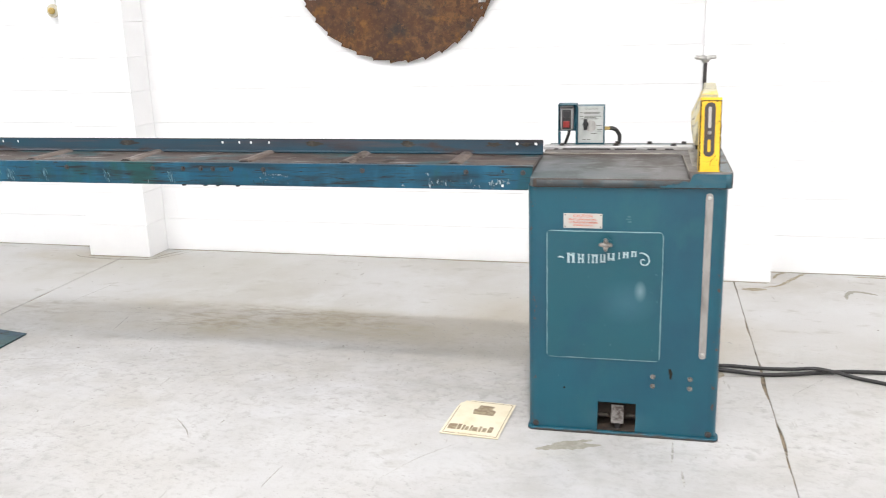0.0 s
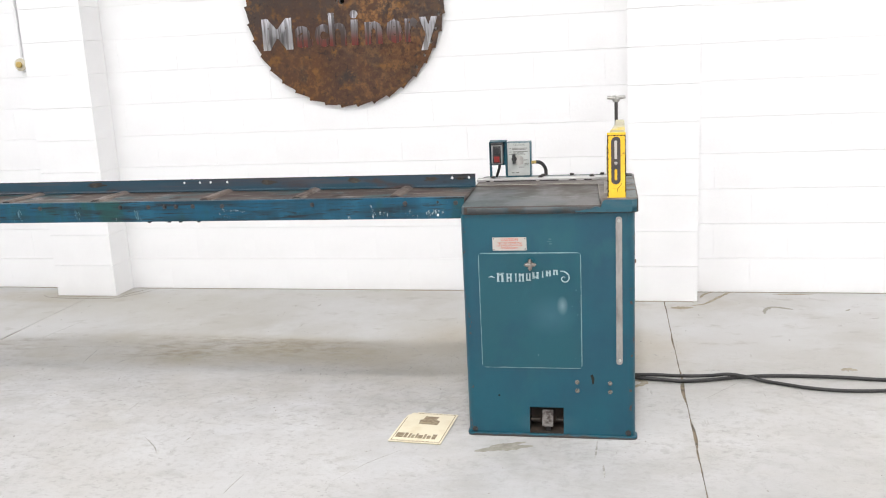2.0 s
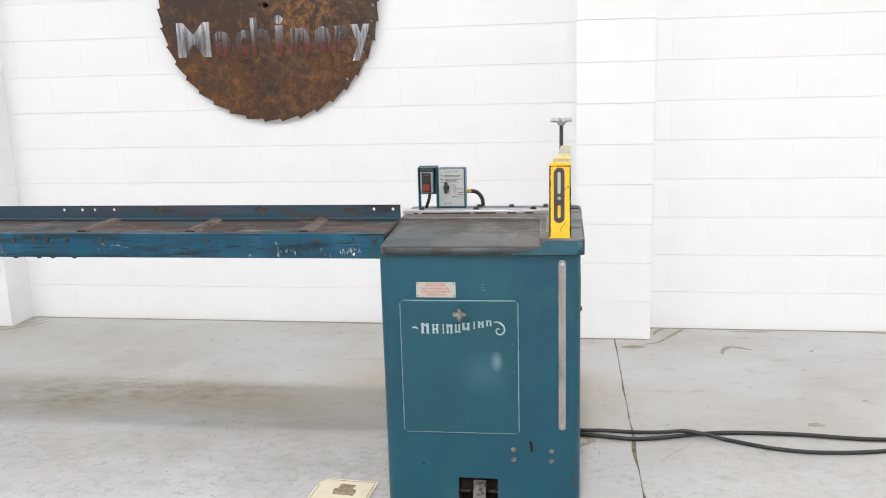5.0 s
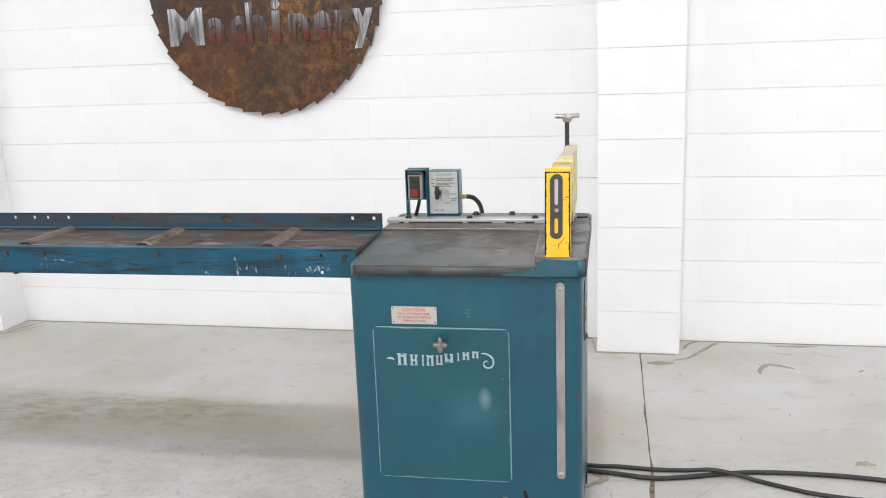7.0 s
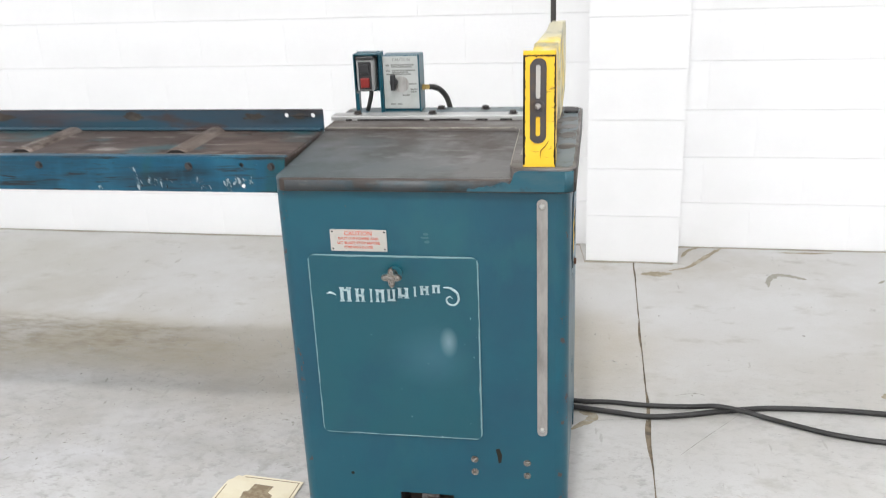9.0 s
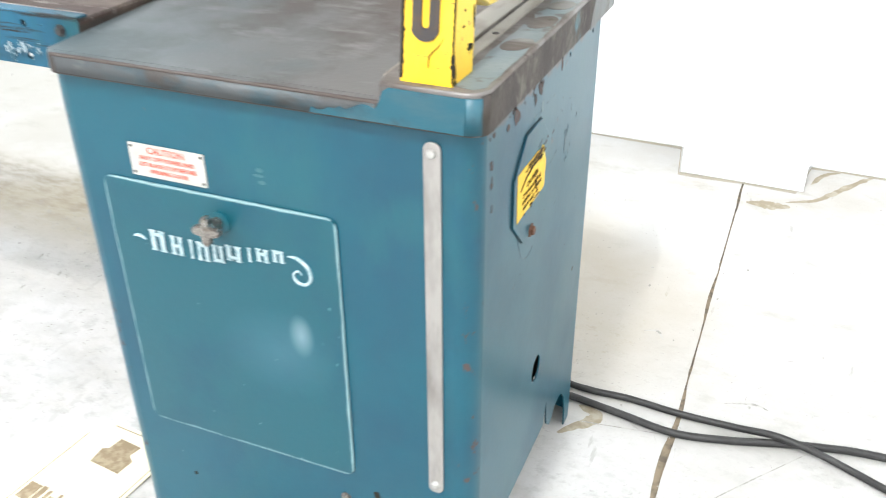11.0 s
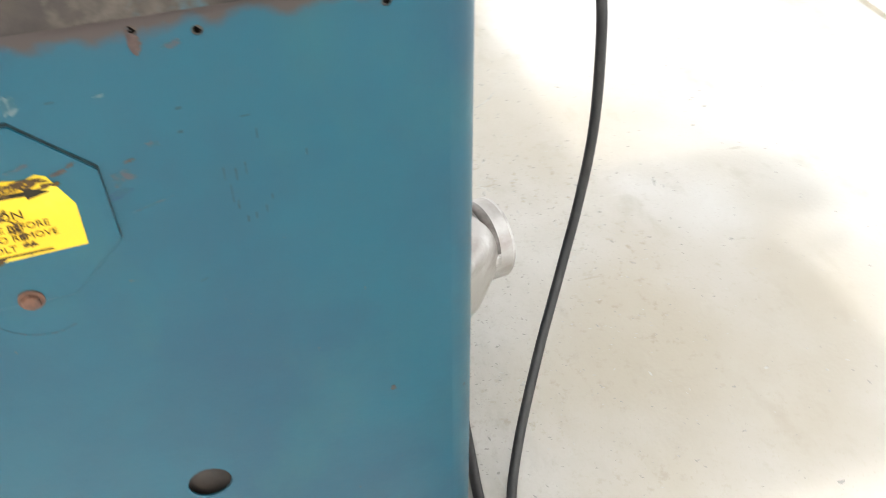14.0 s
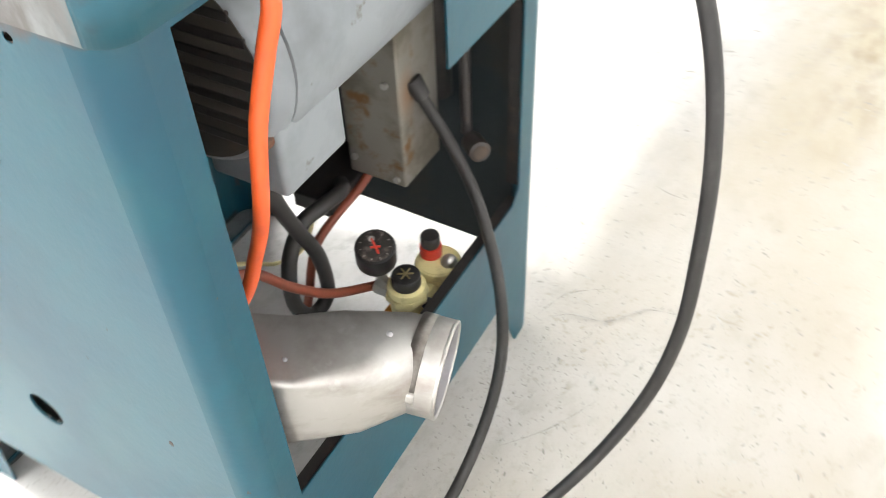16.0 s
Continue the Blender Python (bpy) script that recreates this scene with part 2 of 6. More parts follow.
strap_steel = material("strap_steel", (0.36, 0.34, 0.32), 0.5, 0.6, [((0.22, 0.20, 0.19), 24, 0.45, 0.7, 6, (1, 1, 0.3), 0.6)], bump=0.12, bump_scale=160)
alloy = material("alloy", (0.47, 0.46, 0.445), 0.40, 0.92, [((0.31, 0.275, 0.25), 11, 0.45, 0.7, 5, (1, 1, 2), 0.5), ((0.52, 0.52, 0.515), 30, 0.6, 0.75, 4, ONE, 0.3)], bump=0.12, bump_scale=70)
band_steel = material("band_steel", (0.24, 0.225, 0.21), 0.42, 0.7, [((0.10, 0.085, 0.075), 18, 0.45, 0.65, 5, ONE, 0.55)], bump=0.08)
alloy_inside = material("alloy_inside", (0.40, 0.39, 0.41), 0.6, 0.4, [((0.3, 0.29, 0.3), 15, 0.45, 0.7, 4, ONE, None)])
pedal_steel = material("pedal_steel", (0.17, 0.16, 0.15), 0.45, 0.8, [((0.07, 0.055, 0.05), 60, 0.45, 0.62, 5, ONE, 0.6)])
knob_metal = material("knob_metal", (0.31, 0.29, 0.265), 0.22, 0.9, [((0.13, 0.10, 0.08), 70, 0.45, 0.65, 5, ONE, 0.5)])
black_iron = material("black_iron", (0.022, 0.02, 0.02), 0.5, 0.2, [((0.05, 0.035, 0.03), 30, 0.55, 0.7, 5, ONE, 0.6)], bump=0.15)
housing_iron = material("housing_iron", (0.05, 0.04, 0.033), 0.65, 0.2, [((0.09, 0.062, 0.045), 14, 0.45, 0.65, 5, ONE, None), ((0.02, 0.018, 0.017), 8, 0.5, 0.7, 5, ONE, None)], bump=0.2)
grimy_iron = material("grimy_iron", (0.042, 0.036, 0.031), 0.7, 0.1, [((0.075, 0.058, 0.040), 16, 0.48, 0.66, 5, ONE, None), ((0.045, 0.038, 0.034), 9, 0.5, 0.7, 5, ONE, None)], bump=0.15)
lining_shade = material("lining_shade", (0.012, 0.022, 0.027), 0.6, 0, [((0.03, 0.026, 0.022), 9, 0.5, 0.68, 5, ONE, None)])
dark_metal = material("dark_metal", (0.06, 0.055, 0.055), 0.45, 0.6, [((0.09, 0.065, 0.05), 40, 0.5, 0.7, 5, ONE, 0.6)])
rust_bolt = material("rust_bolt", (0.16, 0.075, 0.045), 0.65, 0.3, [((0.09, 0.05, 0.035), 90, 0.45, 0.65, 4, ONE, None)], bump=0.2, bump_scale=200)
rubber = material("rubber", (0.020, 0.019, 0.019), 0.52, 0, [((0.040, 0.038, 0.036), 30, 0.5, 0.75, 4, ONE, 0.6)], bump=0.05)
orange_hose_paint = material("orange_hose_paint", (0.75, 0.11, 0.025), 0.42, 0, [((0.62, 0.09, 0.03), 20, 0.5, 0.7, 3, ONE, None)])
red_hose_paint = material("red_hose_paint", (0.22, 0.05, 0.025), 0.45, 0, [((0.14, 0.035, 0.02), 20, 0.5, 0.7, 3, ONE, None)])
motor_paint = material("motor_paint", (0.21, 0.23, 0.25), 0.5, 0.05, [((0.13, 0.14, 0.15), 7, 0.48, 0.7, 5, ONE, 0.6), ((0.12, 0.11, 0.10), 26, 0.68, 0.75, 5, ONE, 0.7)], bump=0.1)
galvanised = material("galvanised", (0.27, 0.255, 0.225), 0.5, 0.45, [((0.17, 0.15, 0.12), 12, 0.45, 0.62, 6, ONE, 0.6), ((0.22, 0.12, 0.05), 16, 0.60, 0.70, 5, ONE, 0.7)], bump=0.08)
spot(galvanised, (0.30, 0.13, 0.04), (-0.168, 0.470, 0.478), (0.022, 0.03, 0.045), 0.6)
bracket_orange = material("bracket_orange", (0.62, 0.26, 0.025), 0.5, 0, [((0.40, 0.16, 0.02), 30, 0.5, 0.7, 5, ONE, 0.6)])
worn_dial = material("worn_dial", (0.035, 0.032, 0.030), 0.35, 0, [((0.13, 0.115, 0.10), 90, 0.50, 0.62, 6, ONE, 0.55)], bump=0.1)
brass_yellow = material("brass_yellow", (0.78, 0.70, 0.36), 0.42, 0.0, [((0.48, 0.42, 0.20), 45, 0.5, 0.7, 4, ONE, None)], bump=0.1)
brass_dull = material("brass_dull", (0.16, 0.13, 0.06), 0.5, 0.3)
brass = material("brass", (0.55, 0.40, 0.14), 0.35, 0.9, [((0.3, 0.2, 0.1), 60, 0.55, 0.7, 4, ONE, 0.5)])
strip_metal = material("strip_metal", (0.33, 0.31, 0.27), 0.5, 0.4, [((0.22, 0.20, 0.17), 20, 0.45, 0.65, 5, (1, 0.3, 1), 0.6)], bump=0.1)
black_plastic = material("black_plastic", (0.02, 0.02, 0.022), 0.4)
stop_red = material("stop_red", (0.22, 0.018, 0.014), 0.35)
red_plastic = material("red_plastic", (0.62, 0.05, 0.03), 0.4, 0, [((0.5, 0.04, 0.03), 40, 0.5, 0.7, 3, ONE, None)])
grey_plastic = material("grey_plastic", (0.25, 0.255, 0.255), 0.5, 0, [((0.26, 0.26, 0.26), 40, 0.5, 0.7, 3, ONE, None)])
face_plate = material("face_plate", (0.50, 0.52, 0.50), 0.45, 0.3, [((0.42, 0.44, 0.42), 25, 0.45, 0.7, 4, ONE, None)])
plate_white = material("plate_white", (0.44, 0.425, 0.39), 0.45, 0.1, [((0.40, 0.39, 0.36), 50, 0.5, 0.72, 4, ONE, None)])
red_ink = material("red_ink", (0.52, 0.10, 0.06), 0.6)
black_ink = material("black_ink", (0.025, 0.021, 0.015), 0.8, spec=0.1)
grey_ink = material("grey_ink", (0.16, 0.16, 0.15), 0.6)
sticker_yellow = material("sticker_yellow", (0.78, 0.47, 0.012), 0.45, 0, [((0.80, 0.58, 0.03), 25, 0.5, 0.7, 4, ONE, None), ((0.20, 0.13, 0.03), 55, 0.70, 0.73, 5, ONE, 0.6)])
badge_white = material("badge_white", (0.36, 0.45, 0.47), 0.5, 0, [((0.14, 0.25, 0.275), 120, 0.5, 0.7, 3, ONE, None)])
saw_rust = material("saw_rust", (0.072, 0.034, 0.020), 0.60, 0.35, [((0.105, 0.046, 0.020), 3.2, 0.44, 0.62, 6, ONE, 0.7), ((0.055, 0.036, 0.028), 2.1, 0.48, 0.60, 5, ONE, 0.5), ((0.19, 0.090, 0.026), 17, 0.55, 0.66, 7, ONE, 0.75), ((0.045, 0.028, 0.020), 30, 0.58, 0.68, 5, ONE, 0.7),
                    ((0.030, 0.024, 0.021), 5.5, 0.60, 0.72, 6, ONE, 0.5), ((0.15, 0.075, 0.035), 70, 0.58, 0.68, 5, ONE, 0.75)], bump=0.3, bump_scale=60)
chip_rust = material("chip_rust", (0.06, 0.034, 0.028), 0.75, 0.0, [((0.095, 0.06, 0.048), 120, 0.45, 0.62, 5, ONE, None), ((0.03, 0.07, 0.08), 160, 0.56, 0.62, 4, ONE, None)], bump=0.2, bump_scale=200)
torn_brown = material("torn_brown", (0.075, 0.045, 0.022), 0.8, 0, [((0.18, 0.11, 0.03), 160, 0.5, 0.62, 4, ONE, None)], spec=0.1)
hole_black = material("hole_black", (0.004, 0.0035, 0.003), 1.0, 0, spec=0.0)
pale_scuff = material("pale_scuff", (0.12, 0.23, 0.25), 0.5, 0, [((0.06, 0.15, 0.17), 150, 0.45, 0.6, 4, ONE, None)])
mark_pale = material("mark_pale", (0.085, 0.125, 0.135), 0.33, 0, [((0.006, 0.070, 0.092), 130, 0.45, 0.58, 5, ONE, None)], spec=GLOSS)
mark_teal = material("mark_teal", (0.004, 0.026, 0.034), 0.33, 0, [((0.005, 0.055, 0.074), 300, 0.42, 0.60, 4, ONE, None)], spec=GLOSS)
mark_blue = material("mark_blue", (0.004, 0.045, 0.095), 0.33, 0, [((0.005, 0.062, 0.088), 130, 0.42, 0.56, 5, ONE, None)], spec=GLOSS)
mark_red = material("mark_red", (0.060, 0.052, 0.058), 0.33, 0, [((0.006, 0.062, 0.083), 140, 0.44, 0.56, 5, ONE, None)], spec=GLOSS)
seam_shade = material("seam_shade", (0.003, 0.016, 0.021), 0.6, 0, [((0.004, 0.040, 0.054), 60, 0.48, 0.60, 5, ONE, None)])
pale_rub = material("pale_rub", (0.045, 0.12, 0.14), 0.5, 0, [((0.05, 0.12, 0.14), 150, 0.45, 0.6, 4, ONE, None)])
scratch_white = material("scratch_white", (0.30, 0.35, 0.37), 0.6, 0, [((0.006, 0.050, 0.080), 170, 0.43, 0.50, 6, (1, 1, 0.35), None)])
scrape_teal = material("scrape_teal", (0.12, 0.22, 0.26), 0.5, 0, [((0.006, 0.055, 0.090), 170, 0.42, 0.52, 5, (1, 1, 0.12), None)])


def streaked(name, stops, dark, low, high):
    """Brushed upright streaks over a blend of colours from the height low to the height high."""
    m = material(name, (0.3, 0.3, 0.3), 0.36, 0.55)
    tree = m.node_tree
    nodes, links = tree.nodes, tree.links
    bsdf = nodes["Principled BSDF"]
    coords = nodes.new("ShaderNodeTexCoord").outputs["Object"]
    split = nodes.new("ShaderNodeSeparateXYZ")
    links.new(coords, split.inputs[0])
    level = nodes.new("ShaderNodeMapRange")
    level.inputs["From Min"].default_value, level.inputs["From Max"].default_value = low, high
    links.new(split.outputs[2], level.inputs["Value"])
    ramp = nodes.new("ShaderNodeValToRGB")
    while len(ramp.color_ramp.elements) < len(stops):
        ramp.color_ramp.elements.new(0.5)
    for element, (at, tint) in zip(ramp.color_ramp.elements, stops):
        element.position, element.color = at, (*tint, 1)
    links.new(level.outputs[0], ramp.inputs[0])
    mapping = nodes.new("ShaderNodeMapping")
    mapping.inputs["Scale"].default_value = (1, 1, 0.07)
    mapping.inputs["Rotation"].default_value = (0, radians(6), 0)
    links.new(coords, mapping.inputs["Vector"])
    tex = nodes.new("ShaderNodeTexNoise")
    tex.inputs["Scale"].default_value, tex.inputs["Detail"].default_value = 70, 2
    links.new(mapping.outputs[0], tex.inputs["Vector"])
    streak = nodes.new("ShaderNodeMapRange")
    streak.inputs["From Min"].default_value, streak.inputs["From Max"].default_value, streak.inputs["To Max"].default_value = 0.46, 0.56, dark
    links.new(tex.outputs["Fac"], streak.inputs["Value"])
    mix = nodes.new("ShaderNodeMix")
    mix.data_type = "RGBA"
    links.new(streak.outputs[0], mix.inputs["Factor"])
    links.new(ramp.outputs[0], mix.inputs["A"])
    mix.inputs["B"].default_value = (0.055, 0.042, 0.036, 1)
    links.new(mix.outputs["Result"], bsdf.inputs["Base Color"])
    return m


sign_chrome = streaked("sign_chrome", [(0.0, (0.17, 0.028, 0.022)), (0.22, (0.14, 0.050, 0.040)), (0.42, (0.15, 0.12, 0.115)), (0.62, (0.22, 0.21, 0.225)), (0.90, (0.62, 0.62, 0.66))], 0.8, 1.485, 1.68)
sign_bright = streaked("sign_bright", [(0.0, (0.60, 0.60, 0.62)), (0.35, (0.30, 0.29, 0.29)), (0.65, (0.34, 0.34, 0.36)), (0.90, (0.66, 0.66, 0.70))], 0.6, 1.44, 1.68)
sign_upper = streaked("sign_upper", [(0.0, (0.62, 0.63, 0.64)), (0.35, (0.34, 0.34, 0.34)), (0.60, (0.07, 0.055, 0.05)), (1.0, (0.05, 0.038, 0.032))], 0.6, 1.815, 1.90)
paper = material("paper", (0.72, 0.66, 0.50), 0.7, 0, [((0.62, 0.53, 0.36), 9, 0.5, 0.72, 5, ONE, None)], bump=0.05)
paper_brown = material("paper_brown", (0.22, 0.165, 0.10), 0.7, 0, [((0.32, 0.26, 0.17), 60, 0.45, 0.62, 4, ONE, None)])
wall_paint = material("wall_paint", (0.87, 0.87, 0.872), 0.55, 0, [((0.84, 0.84, 0.84), 3, 0.45, 0.7, 5, ONE, None)], bump=0.22, bump_scale=55, vary=0.004)
ceiling_paint = material("ceiling_paint", (0.78, 0.78, 0.77), 0.7, 0, [((0.74, 0.74, 0.73), 2, 0.45, 0.7, 4, ONE, None)])
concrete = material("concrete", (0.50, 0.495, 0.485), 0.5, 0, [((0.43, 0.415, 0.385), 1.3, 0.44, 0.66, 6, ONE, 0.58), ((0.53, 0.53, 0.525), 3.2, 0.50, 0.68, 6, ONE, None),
                    ((0.38, 0.365, 0.335), 9, 0.58, 0.74, 8, (0.8, 1.3, 1), 0.62), ((0.36, 0.35, 0.325), 16, 0.675, 0.72, 5, (2.0, 0.4, 1), 0.6),
                    ((0.40, 0.385, 0.35), 150, 0.60, 0.75, 3, ONE, None)], bump=0.14, bump_scale=110)


def wear_shade_tint(m, tint, scale, lo, hi, stretch, near, far, strength):
    """Wear, and some shade put into the colour: thick on the side of y = near and gone at y = far, or round the place
    near as far as the reach far.
    """
    tree = m.node_tree
    nodes, links = tree.nodes, tree.links
    bsdf = nodes["Principled BSDF"]
    coords = nodes.new("ShaderNodeTexCoord").outputs["Object"]
    split = nodes.new("ShaderNodeSeparateXYZ")
    links.new(coords, split.inputs[0])
    mapping = nodes.new("ShaderNodeMapping")
    mapping.inputs["Scale"].default_value = stretch
    mapping.inputs["Rotation"].default_value = (0, 0, 0.5)
    links.new(coords, mapping.inputs["Vector"])
    tex = nodes.new("ShaderNodeTexNoise")
    tex.inputs["Scale"].default_value, tex.inputs["Detail"].default_value, tex.inputs["Roughness"].default_value = scale, 8, 0.66
    links.new(mapping.outputs[0], tex.inputs["Vector"])
    wear = nodes.new("ShaderNodeMapRange")
    wear.inputs["From Min"].default_value, wear.inputs["From Max"].default_value, wear.inputs["To Max"].default_value = lo, hi, strength
    links.new(tex.outputs["Fac"], wear.inputs["Value"])
    zone = nodes.new("ShaderNodeMapRange")
    zone.interpolation_type = "SMOOTHSTEP"
    if isinstance(near, tuple):
        place = nodes.new("ShaderNodeMapping")
        place.vector_type = "TEXTURE"
        place.inputs["Location"].default_value, place.inputs["Scale"].default_value = near, far
        links.new(coords, place.inputs["Vector"])
        ball = nodes.new("ShaderNodeTexGradient")
        ball.gradient_type = "SPHERICAL"
        links.new(place.outputs[0], ball.inputs["Vector"])
        zone.inputs["From Max"].default_value = 0.5
        links.new(ball.outputs["Fac"], zone.inputs["Value"])
    else:
        zone.inputs["From Min"].default_value, zone.inputs["From Max"].default_value = far, near
        links.new(split.outputs[1], zone.inputs["Value"])
    cloud = nodes.new("ShaderNodeTexNoise")
    cloud.inputs["Scale"].default_value, cloud.inputs["Detail"].default_value = max(0.9, scale * 0.1), 4
    links.new(coords, cloud.inputs["Vector"])
    patchy = nodes.new("ShaderNodeMapRange")
    patchy.inputs["From Min"].default_value, patchy.inputs["From Max"].default_value, patchy.inputs["To Min"].default_value = 0.40, 0.60, 0.15
    links.new(cloud.outputs["Fac"], patchy.inputs["Value"])
    worn = nodes.new("ShaderNodeMath")
    worn.operation = "MULTIPLY"
    links.new(wear.outputs[0], worn.inputs[0])
    links.new(patchy.outputs[0], worn.inputs[1])
    both = nodes.new("ShaderNodeMath")
    both.operation = "MULTIPLY"
    links.new(worn.outputs[0], both.inputs[0])
    links.new(zone.outputs[0], both.inputs[1])
    mix = nodes.new("ShaderNodeMix")
    mix.data_type = "RGBA"
    links.new(both.outputs[0], mix.inputs["Factor"])
    links.new(bsdf.inputs["Base Color"].links[0].from_socket, mix.inputs["A"])
    mix.inputs["B"].default_value = (*tint, 1)
    links.new(mix.outputs["Result"], bsdf.inputs["Base Color"])


wear_shade_tint(concrete, (0.36, 0.32, 0.25), 2.4, 0.38, 0.64, (0.6, 1.4, 1), 0.85, 1.35, 0.35)
wear_shade_tint(concrete, (0.29, 0.275, 0.255), 11, 0.50, 0.72, (1.0, 1.8, 1), 0.35, 1.35, 0.65)
wear_shade_tint(concrete, (0.20, 0.185, 0.165), 42, 0.60, 0.70, (1.0, 1.8, 1), 0.2, 1.5, 0.85)
wear_shade_tint(concrete, (0.51, 0.515, 0.53), 4, 0.30, 0.55, (1.0, 1.6, 1), 0.15, 0.85, 0.65)
wear_shade_tint(concrete, (0.30, 0.29, 0.275), 24, 0.52, 0.70, (1.0, 1.5, 1), 0.2, 1.1, 1.0)
wear_shade_tint(concrete, (0.17, 0.16, 0.15), 48, 0.62, 0.70, (0.9, 1.5, 1), 0.2, 1.5, 0.8)
# Brown dirt under the infeed table, with its shadow band tinted in.
wear_shade_tint(concrete, (0.345, 0.290, 0.185), 3.0, 0.22, 0.56, (0.6, 1.4, 1), (-1.9, 0.93, 0.0), (1.75, 0.30, 1.0), 0.75)
wear_shade_tint(concrete, (0.22, 0.175, 0.105), 16, 0.44, 0.62, (0.6, 1.5, 1), (-2.0, 0.96, 0.0), (1.5, 0.24, 1.0), 0.6)
wear_shade_tint(concrete, (0.36, 0.31, 0.22), 4.0, 0.28, 0.58, (0.7, 1.2, 1), (-3.25, 1.92, 0.0), (0.75, 0.20, 1.0), 0.8)
wear_shade_tint(concrete, (0.43, 0.415, 0.36), 1.5, 0.15, 0.50, ONE, (-1.6, 1.62, 0.0), (2.6, 0.62, 1.0), 0.55)
wear_shade_tint(concrete, (0.33, 0.28, 0.20), 5.0, 0.38, 0.60, (0.8, 1.2, 1), (0.62, 1.86, 0.0), (0.55, 0.28, 1.0), 0.8)
wear_shade_tint(concrete, (0.29, 0.275, 0.255), 17, 0.545, 0.64, (1.3, 0.8, 1), 0.15, 0.7, 0.5)
# A greyer floor on the east side.
wear_shade_tint(concrete, (0.41, 0.395, 0.365), 1.6, 0.25, 0.55, ONE, (1.6, 0.2, 0.0), (1.6, 1.6, 1.0), 0.6)
wear_shade_tint(concrete, (0.36, 0.35, 0.33), 7, 0.38, 0.62, (1.0, 1.5, 1), -0.9, 0.0, 0.7)
# A greyer floor towards the south.
wear_shade_tint(concrete, (0.385, 0.385, 0.385), 2.2, 0.20, 0.60, (0.7, 1.2, 1), -0.6, 0.35, 0.7)
wear_shade_tint(concrete, (0.24, 0.225, 0.205), 60, 0.58, 0.68, (0.8, 1.6, 1), -0.6, 0.3, 0.7)
wear_shade_tint(concrete, (0.335, 0.325, 0.305), 3.4, 0.45, 0.62, (0.8, 1.3, 1), 0.45, 0.95, 0.5)
wear_shade_tint(concrete, (0.31, 0.30, 0.285), 19, 0.57, 0.67, (1.1, 1.4, 1), 0.9, 1.1, 0.45)
wear_shade_tint(concrete, (0.36, 0.315, 0.24), 6, 0.36, 0.62, (1, 1, 1), (-0.3, 0.95, 0.0), (1.3, 0.55, 1.0), 0.4)
# Next two: beige floor behind the saw, its shade darkened into the colour.
wear_shade_tint(concrete, (0.385, 0.340, 0.262), 1.1, 0.10, 0.50, ONE, (-0.15, 1.0, 0.0), (0.85, 0.62, 1.0), 0.8)
wear_shade_tint(concrete, (0.335, 0.295, 0.23), 1.3, 0.05, 0.45, ONE, (-0.12, 1.12, 0.0), (0.60, 0.42, 1.0), 0.75)
wear_shade_tint(concrete, (0.27, 0.23, 0.165), 38, 0.56, 0.66, (1.2, 1.2, 1), (-0.15, 0.85, 0.0), (0.65, 0.5, 1.0), 0.6)
wear_shade_tint(saw_rust, (0.36, 0.175, 0.055), 24, 0.47, 0.60, ONE, (-0.98, 2.04, 1.70), (0.50, 0.5, 0.75), 0.62)
wear_shade_tint(saw_rust, (0.040, 0.020, 0.013), 30, 0.50, 0.58, ONE, (-1.10, 2.04, 1.75), (0.60, 0.5, 0.80), 0.75)
wear_shade_tint(saw_rust, (0.28, 0.135, 0.043), 26, 0.51, 0.62, ONE, (-1.35, 2.04, 1.35), (0.50, 0.5, 0.30), 0.50)
wear_shade_tint(saw_rust, (0.042, 0.030, 0.025), 4, 0.30, 0.55, ONE, (-1.58, 2.04, 1.86), (0.36, 0.5, 0.30), 0.70)
wear_shade_tint(saw_rust, (0.038, 0.034, 0.028), 6, 0.46, 0.58, ONE, (-1.05, 2.04, 1.46), (0.20, 0.5, 0.20), 0.75)
wear_shade_tint(rail_paint, (0.010, 0.013, 0.017), 26, 0.40, 0.58, (0.22, 1, 1.6), (-0.62, 0.06, 0.842), (0.34, 0.3, 0.030), 0.92)
wear_shade_tint(rail_paint, (0.012, 0.016, 0.020), 34, 0.46, 0.60, (0.16, 1, 1.6), (-1.4, 0.06, 0.860), (1.3, 0.3, 0.050), 0.70)
wear_shade_tint(fence_paint, (0.040, 0.036, 0.044), 16, 0.40, 0.58, (0.14, 1, 1.6), (-1.2, 0.35, 0.925), (1.6, 0.3, 0.035), 0.80)
wear_shade_tint(fence_paint, (0.012, 0.011, 0.012), 22, 0.40, 0.56, (0.3, 1, 1.2), (-0.40, 0.35, 0.930), (0.13, 0.3, 0.028), 0.90)
joint_dirt = material("joint_dirt", (0.22, 0.175, 0.12), 0.8, 0, [((0.11, 0.09, 0.065), 30, 0.45, 0.6, 5, ONE, None)], bump=0.3)
base_dirt = material("base_dirt", (0.35, 0.315, 0.25), 0.8, 0, [((0.30, 0.27, 0.22), 12, 0.45, 0.6, 5, ONE, None)])
stain_brown = material("stain_brown", (0.27, 0.225, 0.155), 0.7, 0, [((0.37, 0.335, 0.26), 30, 0.46, 0.62, 5, ONE, None)], bump=0.1)
stain_grey = material("stain_grey", (0.27, 0.255, 0.21), 0.7, 0, [((0.33, 0.315, 0.27), 40, 0.46, 0.62, 5, ONE, None)], bump=0.1)
streak_grey = material("streak_grey", (0.43, 0.42, 0.395), 0.65, 0, [((0.31, 0.30, 0.275), 9, 0.50, 0.66, 4, ONE, None)])
